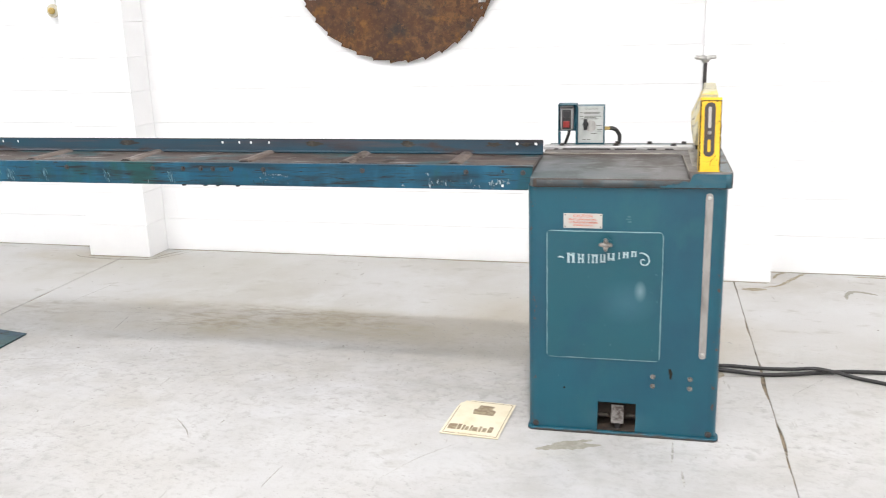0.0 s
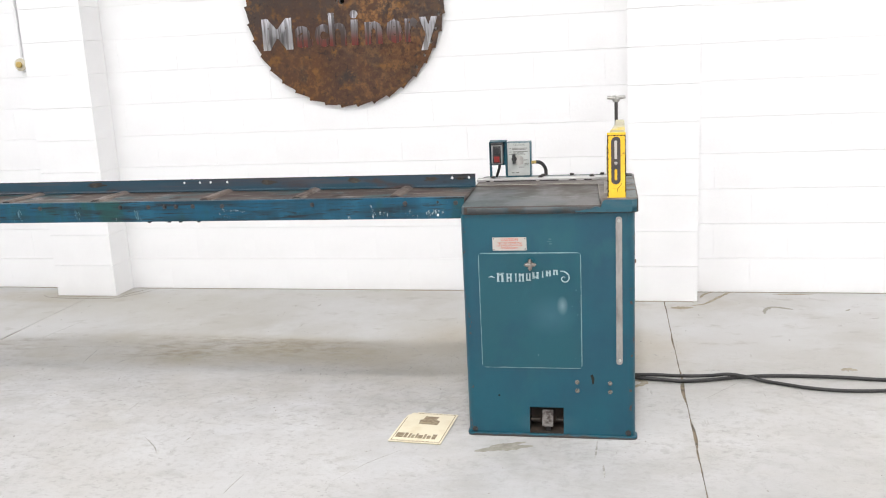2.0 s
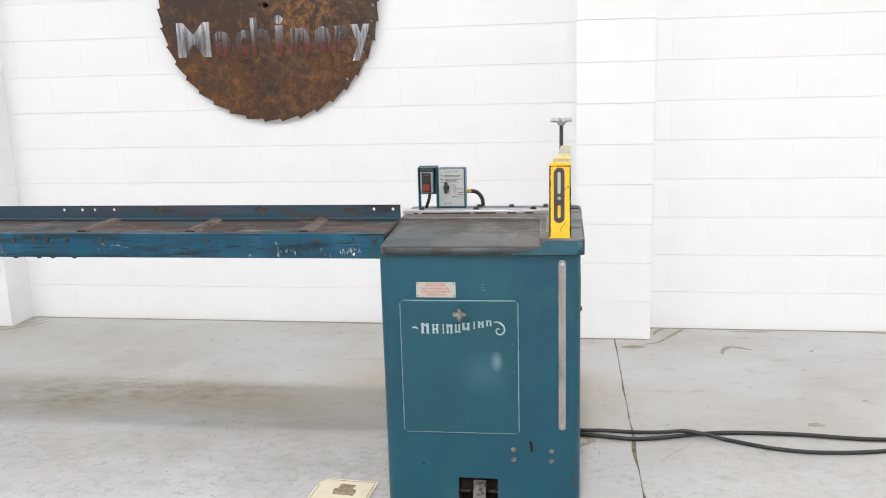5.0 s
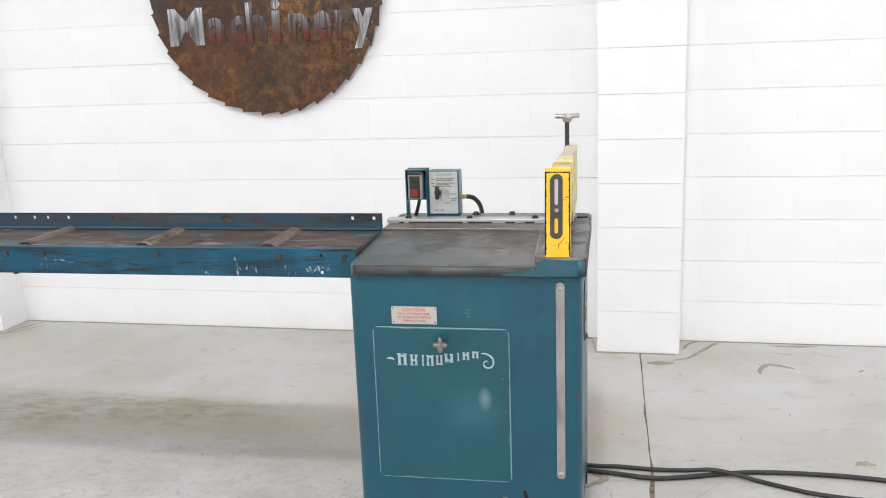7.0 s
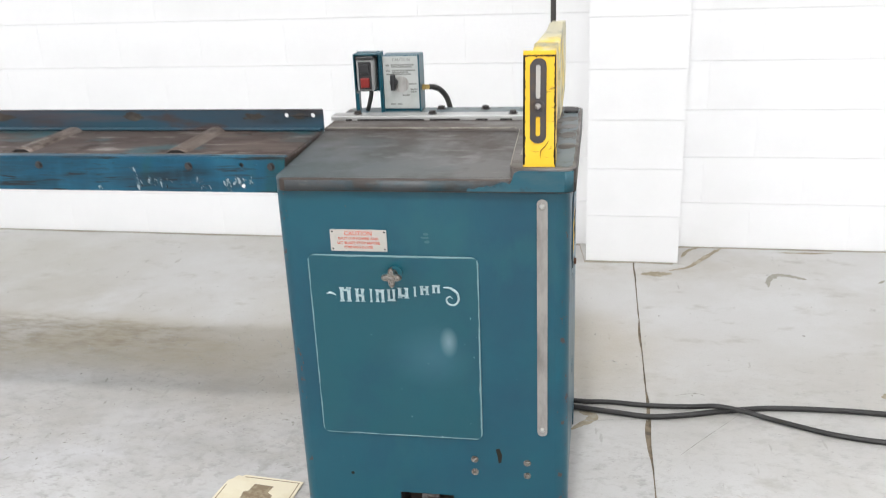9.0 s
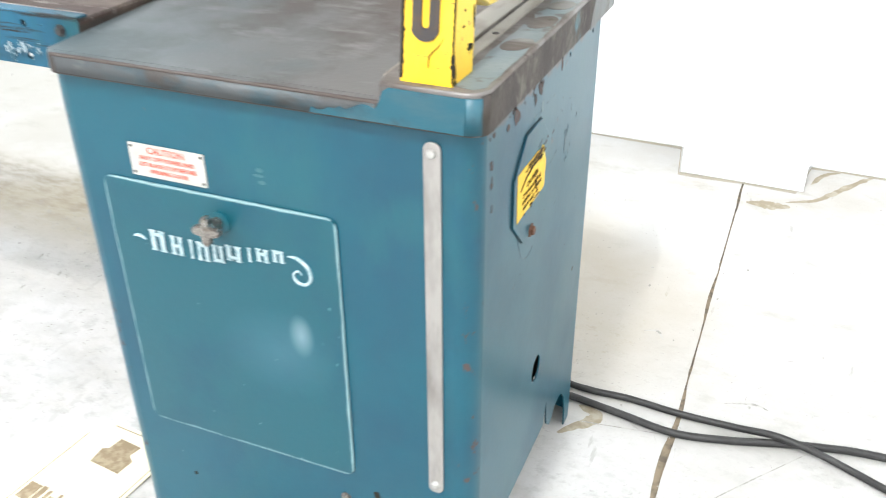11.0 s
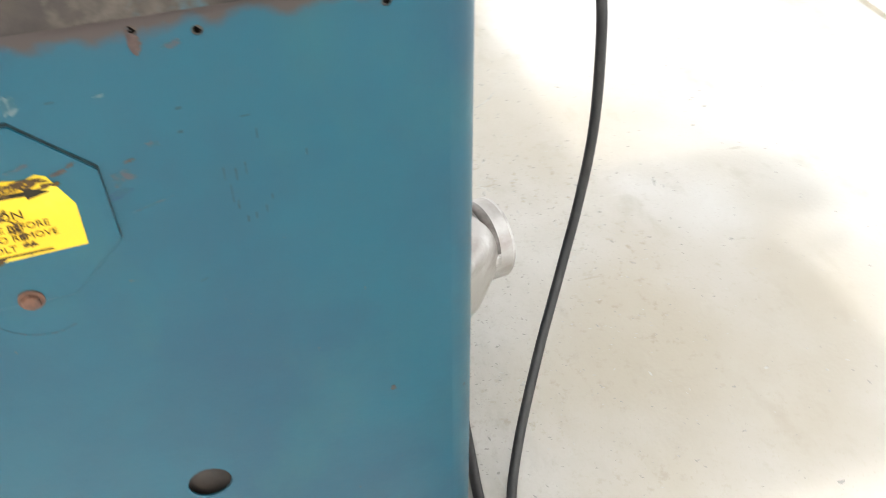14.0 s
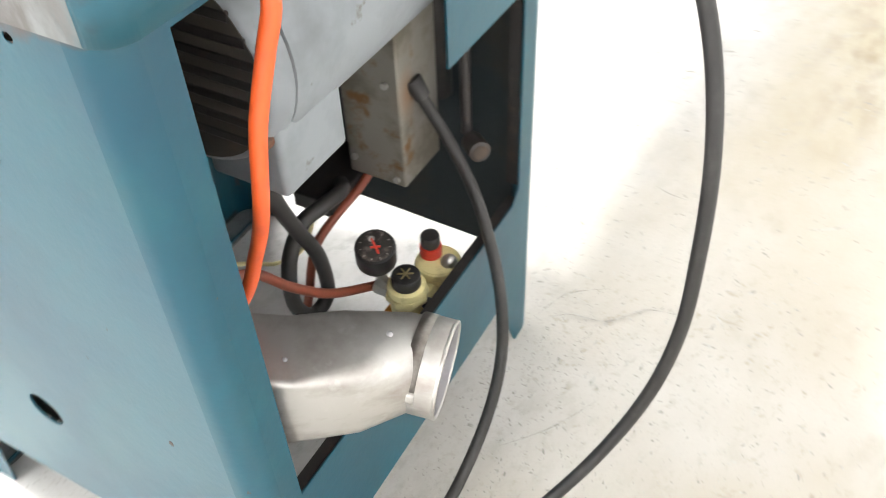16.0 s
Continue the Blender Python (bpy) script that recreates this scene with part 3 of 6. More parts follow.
scuff_dark = material("scuff_dark", (0.27, 0.26, 0.24), 0.7, 0, [((0.42, 0.41, 0.38), 45, 0.45, 0.58, 4, ONE, None)])
putty = material("putty", (0.60, 0.56, 0.44), 0.5, 0, [((0.45, 0.41, 0.3), 40, 0.5, 0.7, 4, ONE, None)])
fill_pane = bpy.data.materials.new("fill_pane")
fill_pane.use_nodes = True
fill_pane.node_tree.nodes["Principled BSDF"].inputs["Emission Color"].default_value = (0.96, 0.985, 1.0, 1)
fill_pane.node_tree.nodes["Principled BSDF"].inputs["Emission Strength"].default_value = 4.0
lens_glow = bpy.data.materials.new("lens_glow")
lens_glow.use_nodes = True
lens_glow.node_tree.nodes["Principled BSDF"].inputs["Emission Color"].default_value = (1, 0.975, 0.94, 1)
lens_glow.node_tree.nodes["Principled BSDF"].inputs["Emission Strength"].default_value = 12.0


# ---------------------------------------------------------------- mesh helpers
def part(name, source, mat, parent=None, label="", smooth=False):
    """Links a bmesh or a mesh as one object, in world places, under parent."""
    if isinstance(source, bmesh.types.BMesh):
        me = bpy.data.meshes.new(name)
        bmesh.ops.recalc_face_normals(source, faces=source.faces)
        source.to_mesh(me)
        source.free()
    else:
        me = source
        me.name = name
    me.materials.clear()
    me.materials.append(mat)
    if smooth:
        me.shade_smooth()
        me.set_sharp_from_angle(angle=radians(40))
    ob = new(name, me)
    if parent is not None:
        ob.parent = parent
        if parent.parent is None:
            ob.matrix_parent_inverse = parent.matrix_basis.inverted()
    if label:
        ob["label"] = label
    return ob


def thing(name, at, label, category, group="", kind=""):
    ob = new(name)
    ob.empty_display_size = 0.05
    ob.matrix_basis = Matrix.Translation(at)
    return tagged(ob, label, category, group, kind)


def box(lo, hi, bevel=0.0, seg=2, bm=None):
    bm2 = bmesh.new()
    bmesh.ops.create_cube(bm2, size=1)
    for v in bm2.verts:
        v.co = Vector([lo[i] + (v.co[i] + 0.5) * (hi[i] - lo[i]) for i in range(3)])
    if bevel:
        bmesh.ops.bevel(bm2, geom=bm2.edges[:], offset=bevel, segments=seg, affect="EDGES", profile=0.5)
    return joined(bm, bm2)


def joined(bm, extra):
    if bm is None:
        return extra
    me = bpy.data.meshes.new("tmp")
    extra.to_mesh(me)
    extra.free()
    bm.from_mesh(me)
    bpy.data.meshes.remove(me)
    return bm


def rod(p0, p1, r0, r1=None, seg=20, bevel=0.0, bm=None):
    """A round bar from p0 to p1."""
    p0, p1 = Vector(p0), Vector(p1)
    bm2 = bmesh.new()
    bmesh.ops.create_cone(bm2, cap_ends=True, segments=seg, radius1=r0, radius2=r0 if r1 is None else r1, depth=(p1 - p0).length)
    if bevel:
        rims = [e for e in bm2.edges if abs(e.verts[0].co.z - e.verts[1].co.z) < 1e-6]
        bmesh.ops.bevel(bm2, geom=rims, offset=bevel, segments=2, affect="EDGES", profile=0.5)
    turn = (p1 - p0).to_track_quat("Z", "Y").to_matrix().to_4x4()
    bm2.transform(Matrix.Translation((p0 + p1) / 2) @ turn)
    return joined(bm, bm2)


def smooth_line(points, steps=8):
    pts = [Vector(p) for p in points]
    pts = [2 * pts[0] - pts[1]] + pts + [2 * pts[-1] - pts[-2]]
    out = []
    for a, b, c, d in zip(pts, pts[1:], pts[2:], pts[3:]):
        for k in range(steps):
            t = k / steps
            out.append(0.5 * (2 * b + (c - a) * t + (2 * a - 5 * b + 4 * c - d) * t * t + (3 * b - a - 3 * c + d) * t ** 3))
    return out + [pts[-2]]


def swept(points, radius, seg=12, steps=8, closed_ends=True):
    """A tube along a smooth line; radius a number or one for each given point."""
    line = smooth_line(points, steps)
    count = len(points) - 1
    bm = bmesh.new()
    rings = []
    up = Vector((0.13, 0.21, 0.97)).normalized()
    for k, p in enumerate(line):
        ahead = (line[min(k + 1, len(line) - 1)] - line[max(k - 1, 0)]).normalized()
        side = ahead.cross(up)
        side = side.normalized() if side.length > 0.05 else ahead.orthogonal().normalized()
        up = side.cross(ahead).normalized()
        if isinstance(radius, (tuple, list)):
            f = k / steps
            i = min(int(f), count - 1)
            r = radius[i] + (radius[i + 1] - radius[i]) * (f - i)
        else:
            r = radius
        rings.append([bm.verts.new(p + r * (math.cos(a) * side + math.sin(a) * up)) for a in (2 * math.pi * j / seg for j in range(seg))])
    for a, b in zip(rings, rings[1:]):
        for j in range(seg):
            bm.faces.new((a[j], a[(j + 1) % seg], b[(j + 1) % seg], b[j]))
    if closed_ends:
        bm.faces.new(rings[0][::-1])
        bm.faces.new(rings[-1])
    return bm


def plate(loops, low, high, plane="xy", bevel=0.0):
    """A flat sheet with holes: 2D loops (the first the outline), between low and high on the third axis of the plane."""
    cu = bpy.data.curves.new("tmp", "CURVE")
    cu.dimensions, cu.fill_mode = "2D", "BOTH"
    cu.extrude = (high - low) / 2 - bevel
    cu.bevel_depth, cu.bevel_resolution, cu.offset = bevel, 1, -bevel
    for loop in loops:
        sp = cu.splines.new("POLY")
        sp.points.add(len(loop) - 1)
        for p, (u, v) in zip(sp.points, loop):
            p.co = (u, v, 0, 1)
        sp.use_cyclic_u = True
    ob = bpy.data.objects.new("tmp", cu)
    me = bpy.data.meshes.new_from_object(ob)
    bpy.data.objects.remove(ob)
    bpy.data.curves.remove(cu)
    mid = (low + high) / 2
    axes = {"xy": Matrix(((1, 0, 0, 0), (0, 1, 0, 0), (0, 0, 1, mid), (0, 0, 0, 1))),
            "xz": Matrix(((1, 0, 0, 0), (0, 0, 1, mid), (0, 1, 0, 0), (0, 0, 0, 1))),
            "yz": Matrix(((0, 0, 1, mid), (1, 0, 0, 0), (0, 1, 0, 0), (0, 0, 0, 1)))}[plane]
    me.transform(axes)
    bm = bmesh.new()
    bm.from_mesh(me)
    bpy.data.meshes.remove(me)
    bmesh.ops.remove_doubles(bm, verts=bm.verts, dist=1e-6)
    return bm


def rounded(x0, y0, x1, y1, r, seg=6):
    out = []
    for cx, cy, a0 in ((x1 - r, y1 - r, 0), (x0 + r, y1 - r, 90), (x0 + r, y0 + r, 180), (x1 - r, y0 + r, 270)):
        for k in range(seg + 1):
            a = radians(a0 + 90 * k / seg)
            out.append((cx + r * math.cos(a), cy + r * math.sin(a)))
    return out


def ring(cx, cy, rx, ry=None, seg=20):
    ry = rx if ry is None else ry
    return [(cx + rx * math.cos(2 * math.pi * k / seg), cy + ry * math.sin(2 * math.pi * k / seg)) for k in range(seg)]


def lettering(text, size, m, thick=0.0006, align="CENTER", bold=0.0):
    """A mesh of words in the built-in font, its face along +Z before the matrix m."""
    cu = bpy.data.curves.new("tmp", "FONT")
    cu.body, cu.size, cu.extrude, cu.align_x, cu.align_y, cu.resolution_u = text, size, thick / 2, align, "CENTER", 2
    cu.offset = bold
    ob = bpy.data.objects.new("tmp", cu)
    me = bpy.data.meshes.new_from_object(ob)
    bpy.data.objects.remove(ob)
    bpy.data.curves.remove(cu)
    me.transform(m)
    return me


def facing(x, y, z, way, tilt=0.0):
    """A pose whose +Z looks along way ('front' -y, 'side' +x, 'up' +z), its +Y up in the picture."""
    turn = {"front": (90, 0, 0), "side": (90, 0, 90), "up": (0, 0, 0)}[way]
    return pose(x, y, z, *turn) @ pose(0, 0, 0, 0, 0, tilt)


def bolt(parent, at, way, r=0.008, h=0.006, mat=None, name="bolt", washer=True):
    """A hex head, with a washer."""
    at, way = Vector(at), Vector(way)
    bm = rod(at, at + way * h, r, seg=6, bevel=0.0008)
    if washer:
        bm = rod(at - way * 0.0005, at + way * 0.0015, r * 1.35, seg=16, bm=bm)
    return part(name, bm, mat or dark_metal, parent)


# ---------------------------------------------------------------- the room
rng = random.Random(4)


def shaken(k, amount, seed=0.0):
    return amount * noise.noise(Vector((k * 7.3, seed, 1.7))) + 0.5 * amount * noise.noise(Vector((k * 31.0, seed, 4.2)))


floor = thing("floor", (0, 0, 0), "pale grey worn concrete slab floor with sawn joints", "floor", kind="structure")
JOINTS = (-8.0, -3.072, 0.517, 8.0)
for west, east in zip(JOINTS, JOINTS[1:]):
    loop = []
    ys = [-10.0] + [-1.5 + 0.03 * k for k in range(128)]
    for y in ys:
        chip = max(0.0, noise.noise(Vector((y * 3.1, east, 9.0))) - 0.15) * 0.022
        loop.append((east - ((0.0016 if east > 0 else 0.0055) + abs(shaken(y, 0.0026, east)) + chip if east < 7 else 0), y))
    for y in reversed(ys):
        chip = max(0.0, noise.noise(Vector((y * 3.3, west, 3.0))) - 0.15) * 0.022
        loop.append((west + ((0.0016 if west > 0 else 0.0055) + abs(shaken(y, 0.0026, west + 5)) + chip if west > -7 else 0), y))
    part("slab", plate([loop], -0.04, 0.0), concrete, floor)
part("joint_filler", box((-8, -10, -0.09), (8, 2.31, -0.006)), joint_dirt, floor, "brown grit in the floor joints")


def patch(points, wide, seed, mat, name="stain", z=0.0007, taper=True):
    """A thin smear on the floor along a line, with ragged sides."""
    line = smooth_line([(x, y, z) for x, y in points], 10)
    bm = bmesh.new()
    rows = []
    for k, p in enumerate(line):
        ahead = (line[min(k + 1, len(line) - 1)] - line[max(k - 1, 0)]).normalized()
        side = Vector((-ahead.y, ahead.x, 0))
        grow = math.sin(math.pi * (k + 0.4) / (len(line) - 0.2)) ** 0.6 if taper else 1.0
        a = wide * grow * (0.7 + 0.9 * abs(noise.noise(Vector((k * 0.37, seed, 0.5)))))
        b = wide * grow * (0.7 + 0.9 * abs(noise.noise(Vector((k * 0.41, seed, 8.5)))))
        rows.append((bm.verts.new(p + side * a), bm.verts.new(p - side * b)))
    for (a, b), (c, d) in zip(rows, rows[1:]):
        bm.faces.new((a, b, d, c))
    return part(name, bm, mat, floor)


patch([(1.016, 1.600), (1.030, 1.675), (1.062, 1.722), (1.105, 1.724), (1.150, 1.700), (1.172, 1.684)], 0.017, 1, stain_grey)
patch([(0.540, 1.705), (0.600, 1.708), (0.665, 1.716)], 0.026, 2, stain_brown)
patch([(0.650, 1.745), (0.730, 1.790), (0.780, 1.860), (0.860, 1.985), (0.90, 2.035)], 0.012, 3, stain_brown)
patch([(0.715, 1.905), (0.75, 1.99), (0.80, 2.032)], 0.010, 8, stain_brown)
patch([(1.195, 0.765), (1.225, 0.778), (1.262, 0.768)], 0.020, 4, stain_brown)
patch([(-0.27, -0.145), (-0.18, -0.115), (-0.06, -0.085)], 0.022, 5, stain_grey)
patch([(-0.22, -0.10), (-0.14, -0.075), (-0.09, -0.055)], 0.012, 13, stain_grey)
patch([(-3.42, 1.93), (-3.33, 1.88), (-3.10, 1.855), (-2.90, 1.868), (-2.80, 1.94), (-2.70, 2.08)], 0.009, 6, stain_grey)
patch([(-2.86, 1.90), (-2.83, 1.99), (-2.76, 2.09)], 0.009, 7, stain_grey)
patch([(1.43, 1.665), (1.445, 1.68), (1.46, 1.70)], 0.008, 9, stain_grey)
patch([(1.480, 1.035), (1.493, 1.040), (1.503, 1.043)], 0.010, 10, stain_grey)
patch([(1.66, 2.02), (1.86, 2.0), (2.02, 1.985)], 0.018, 11, stain_brown)
patch([(1.12, 1.99), (1.24, 1.985), (1.34, 1.995)], 0.010, 12, stain_brown)
patch([(0.32, 0.60), (0.36, 0.575), (0.30, 0.50)], 0.016, 17, stain_brown)
SCUFFS = [
        ([(-2.18, 0.69), (-2.15, 0.76), (-2.106, 0.824)], 0.005), ([(-2.36, 0.69), (-2.38, 0.79), (-2.40, 0.894)], 0.006),
        ([(-0.761, 1.0), (-0.73, 0.97), (-0.707, 0.932)], 0.005), ([(-2.843, 1.034), (-2.82, 1.2), (-2.789, 1.409)], 0.004),
        ([(-1.394, -0.147), (-1.395, -0.13), (-1.392, -0.112)], 0.007), ([(-0.725, -0.425), (-0.636, -0.272), (-0.528, -0.147)], 0.003),
        ([(0.168, -0.03), (0.166, -0.1), (0.161, -0.173)], 0.007), ([(0.191, -0.217), (0.193, -0.26), (0.196, -0.31)], 0.008),
        ([(-2.9, 0.86), (-2.6, 0.93), (-2.136, 0.943)], 0.003), ([(-1.573, -0.13), (-1.5, -0.2), (-1.453, -0.264)], 0.006),
        ([(-2.667, 0.283), (-2.5, 0.31), (-2.41, 0.319)], 0.003), ([(-1.052, -0.394), (-1.06, -0.46), (-1.066, -0.535)], 0.005)]
SCUFFS += [
        ([(0.591, 0.40), (0.67, 0.50), (0.789, 0.646)], 0.003), ([(0.33, 0.55), (0.40, 0.56), (0.50, 0.575)], 0.003),
        ([(0.60, 0.72), (0.66, 0.74), (0.69, 0.73)], 0.006), ([(0.39, 0.92), (0.42, 0.93), (0.44, 0.90)], 0.007),
        ([(-0.736, 0.52), (-0.735, 0.53), (-0.73, 0.535)], 0.005), ([(-0.55, 0.57), (-0.545, 0.577), (-0.54, 0.58)], 0.006),
        ([(-0.70, 0.66), (-0.69, 0.69), (-0.688, 0.72)], 0.003), ([(1.50, 1.52), (1.54, 1.53), (1.56, 1.55)], 0.01)]
SCUFFS += [([(-0.30, 0.60), (-0.335, 0.64), (-0.35, 0.70), (-0.40, 0.745), (-0.415, 0.80)], 0.0022), ([(-0.31, 0.595), (-0.375, 0.62), (-0.42, 0.68)], 0.0018),
           ([(-0.05, 0.64), (-0.12, 0.70), (-0.20, 0.745)], 0.0012)]
for n, (line, wide) in enumerate(SCUFFS):
    patch(line, wide * 0.55, 20 + n, scuff_dark, "scuff", 0.0006 + 0.00005 * n)
specks = bmesh.new()
for n in range(760):
    x, y = (rng.uniform(-3.0, 2.2), rng.uniform(-1.2, 1.9)) if n < 260 else (rng.gauss(-0.55, 0.55), rng.uniform(0.5, 1.6))
    if n >= 260 and abs(x) < 0.31 and y < 0.6:
        continue
    r = rng.uniform(0.0012, 0.0045) * (1.6 if rng.random() < 0.1 else 1) * (1 if n < 260 else 0.6)
    turn = rng.uniform(0, 6.28)
    specks.faces.new([specks.verts.new((x + r * rng.uniform(0.5, 1.2) * math.cos(turn + a), y + 1.5 * r * rng.uniform(0.5, 1.2) * math.sin(turn + a), 0.0011)) for a in (0, 1.1, 2.2, 3.3, 4.4, 5.4)])
for n in range(1500):
    x, y = rng.gauss(-0.15, 0.28), 0.62 + abs(rng.gauss(0, 0.28))
    if n % 3 == 0:
        x, y = x * 0.6 - 0.06, 0.56 + abs(rng.gauss(0, 0.09))
    r, turn = rng.uniform(0.0006, 0.0019) * (1.7 if rng.random() < 0.06 else 1), 0.9 + rng.gauss(0, 0.5)
    c, d = math.cos(turn), math.sin(turn)
    specks.faces.new([specks.verts.new((x + u * r * 1.9 * c - v * r * 0.7 * d, y + u * r * 1.9 * d + v * r * 0.7 * c, 0.0011)) for u, v in ((-1, 0), (-0.3, rng.uniform(0.4, 1.2)), (0.6, rng.uniform(0.3, 1)), (1, 0), (0.2, -rng.uniform(0.4, 1.1)))])
for n in range(110):
    cx, cy, lean = rng.uniform(-2.6, -0.25), rng.gauss(0.50, 0.30), rng.choice((0.1, 0.5, 0.9, 2.4)) + rng.gauss(0, 0.2)
    for _ in range(rng.randint(4, 16)):
        x, y, turn = cx + rng.gauss(0, 0.06), cy + rng.gauss(0, 0.045), lean + rng.gauss(0, 0.7)
        if abs(x) < 0.34 and -0.03 < y < 0.62 or abs(x + 0.5) < 0.14 and abs(y - 0.04) < 0.17:
            continue
        r = rng.uniform(0.0010, 0.0030) * (2.2 if rng.random() < 0.05 else 1)
        c, d = math.cos(turn), math.sin(turn)
        specks.faces.new([specks.verts.new((x + u * r * 2.4 * c - v * r * d, y + u * r * 2.4 * d + v * r * c, 0.0012)) for u, v in ((-1, 0), (-0.4, rng.uniform(0.3, 1.1)), (0.5, rng.uniform(0.2, 1)), (1, 0), (0.1, -rng.uniform(0.3, 1)))])
tagged(part("floor_specks", specks, scuff_dark, floor, "dark flecks and chips in the concrete"), kind="stuff")

# faint drag marks and worn streaks, in loose clusters
streaks = bmesh.new()
for n in range(80):
    cx, cy = rng.uniform(-3.0, 1.9), rng.uniform(-1.25, 1.0)
    lean = rng.choice((0.15, 0.5, 1.0, 1.25, 2.7)) + rng.gauss(0, 0.12)
    spread = rng.uniform(0.03, 0.12)
    for _ in range(rng.randint(3, 13)):
        x, y = cx + rng.gauss(0, spread), cy + rng.gauss(0, spread * 0.8)
        if abs(x) < 0.34 and -0.03 < y < 0.62 or abs(x + 0.5) < 0.14 and abs(y - 0.04) < 0.17:
            continue
        long, wide, turn = rng.uniform(0.003, 0.014) * (2.4 if rng.random() < 0.08 else 1), rng.uniform(0.0008, 0.0028), lean + rng.gauss(0, 0.6)
        c, d = math.cos(turn), math.sin(turn)
        z = 0.0013 + 0.0001 * rng.random()
        ring_points = [(-1, 0), (-0.5, rng.uniform(0.4, 1)), (0.1, rng.uniform(0.3, 1.2)), (0.7, rng.uniform(0.2, 0.8)), (1, 0), (0.5, -rng.uniform(0.3, 1)), (-0.4, -rng.uniform(0.4, 1.2))]
        streaks.faces.new([streaks.verts.new((x + u * long * c - v * wide * d, y + u * long * d + v * wide * c, z)) for u, v in ring_points])
tagged(part("floor_streaks", streaks, streak_grey, floor, "faint grey drag marks on the concrete"), kind="stuff")

# back wall of painted concrete blocks, laid at a slight angle to the machine
WALL = Matrix.Translation((0, 2.06, 0)) @ pose(0, 0, 0, 0, 0, -1.3)
bm = box((-9, 0.006, 0), (9, 0.25, 2.4))
bm = box((-9, 0.0, 2.4), (9, 0.25, 5.0), bm=bm)
bm = box((-9, 0.0, 0), (-4.61, 0.006, 2.4), bm=bm)
bm = box((2.61, 0.0, 0), (9, 0.006, 2.4), bm=bm)
bm.transform(WALL)
wall_back = tagged(part("wall_back", bm, wall_paint), "white painted concrete block wall with two pilasters", "wall", kind="structure")


def block_mesh(name, wide, front, back, gap=0.0022, side=0.0002):
    """One painted block: rows joined by shallow grooves, the upright joints almost filled with paint."""
    bm = bmesh.new()
    w, h = wide / 2, 0.1
    rows = []
    for y, dx, dz in ((front, side, gap), (front + 0.0012, 0, 0.0006), (back, 0, 0.0006)):
        rows.append([bm.verts.new((sx * (w - dx), y, sz * (h - dz))) for sx, sz in ((-1, -1), (1, -1), (1, 1), (-1, 1))])
    bm.faces.new(rows[0])
    bm.faces.new(rows[2][::-1])
    for a, b in zip(rows, rows[1:]):
        for k in range(4):
            bm.faces.new((a[k], b[k], b[(k + 1) % 4], a[(k + 1) % 4]))
    bmesh.ops.recalc_face_normals(bm, faces=bm.faces)
    me = bpy.data.meshes.new(name)
    bm.to_mesh(me)
    bm.free()
    me.materials.append(wall_paint)
    return me


BLOCKS = []
full_block, half_block = block_mesh("block", 0.4, 0.0, 0.006), block_mesh("half_block", 0.2, 0.0, 0.006)
for row in range(12):
    z = 0.1 + 0.2 * row
    shift = 0.2 * (row % 2)
    for k in range(18):
        BLOCKS.append((full_block, (-4.4 + 0.4 * k - (0.2 - shift) + 0.2, z)) if not (row % 2 and k == 17) else (half_block, (2.5, z)))
pier_east, pier_west = block_mesh("pier_block", 0.376, -0.205, -0.0015), block_mesh("pier_block", 0.42, -0.205, -0.0015)
for row in range(25):
    z = 0.1 + 0.2 * row
    BLOCKS += [(pier_east, (0.512, z)), (pier_west, (-3.10, z))]

for name, lo, hi in (("wall_west", (-8.2, -10.2, 0), (-8, 2.3, 5)), ("wall_east", (8, -10.2, 0), (8.2, 1.9, 5)), ("wall_south", (-8, -10.2, 0), (8, -10, 5))):
    tagged(part(name, box(lo, hi), wall_paint), "plain white painted wall", "wall", kind="structure")
tagged(part("ceiling", box((-8.2, -10.2, 5.0), (8.2, 2.4, 5.2)), ceiling_paint), "white painted ceiling", "ceiling", kind="structure")

# dirt along the foot of the wall
bm = bmesh.new()
rows = []
for k in range(230):
    x = -4.6 + 0.03 * k
    inside = (-3.32 < x < -2.88) or (0.318 < x < 0.706)
    y = -0.207 if inside else -0.0015
    reach = 0.010 + 0.022 * abs(noise.noise(Vector((x * 3.1, 0.3, 0.7)))) + 0.006 * abs(noise.noise(Vector((x * 19.0, 0.3, 0.7))))
    rows.append((bm.verts.new((x, y + 0.001, 0.0009)), bm.verts.new((x, y - reach, 0.0009))))
for (a, b), (c, d) in zip(rows, rows[1:]):
    bm.faces.new((a, b, d, c))
bm.transform(WALL)
tagged(part("dirt_line", bm, base_dirt, floor, "brown dirt along the foot of the wall"))

# the lamp, and the unseen fill panels added overhead
x, y, z = KEY
high_bay = thing("high_bay_lamp", KEY, "round white high bay lamp hanging from the ceiling", "lamp")
part("housing", rod((x, y, z + 0.03), (x, y, z + 0.14), 0.33, 0.18, seg=32, bevel=0.006), grey_plastic, high_bay, smooth=True)
part("lens", rod((x, y, z + 0.012), (x, y, z + 0.03), 0.31, seg=32), lens_glow, high_bay, "glowing round lens")
part("stem", rod((x, y, z + 0.14), (x, y, 5.0), 0.012), bare_steel, high_bay)
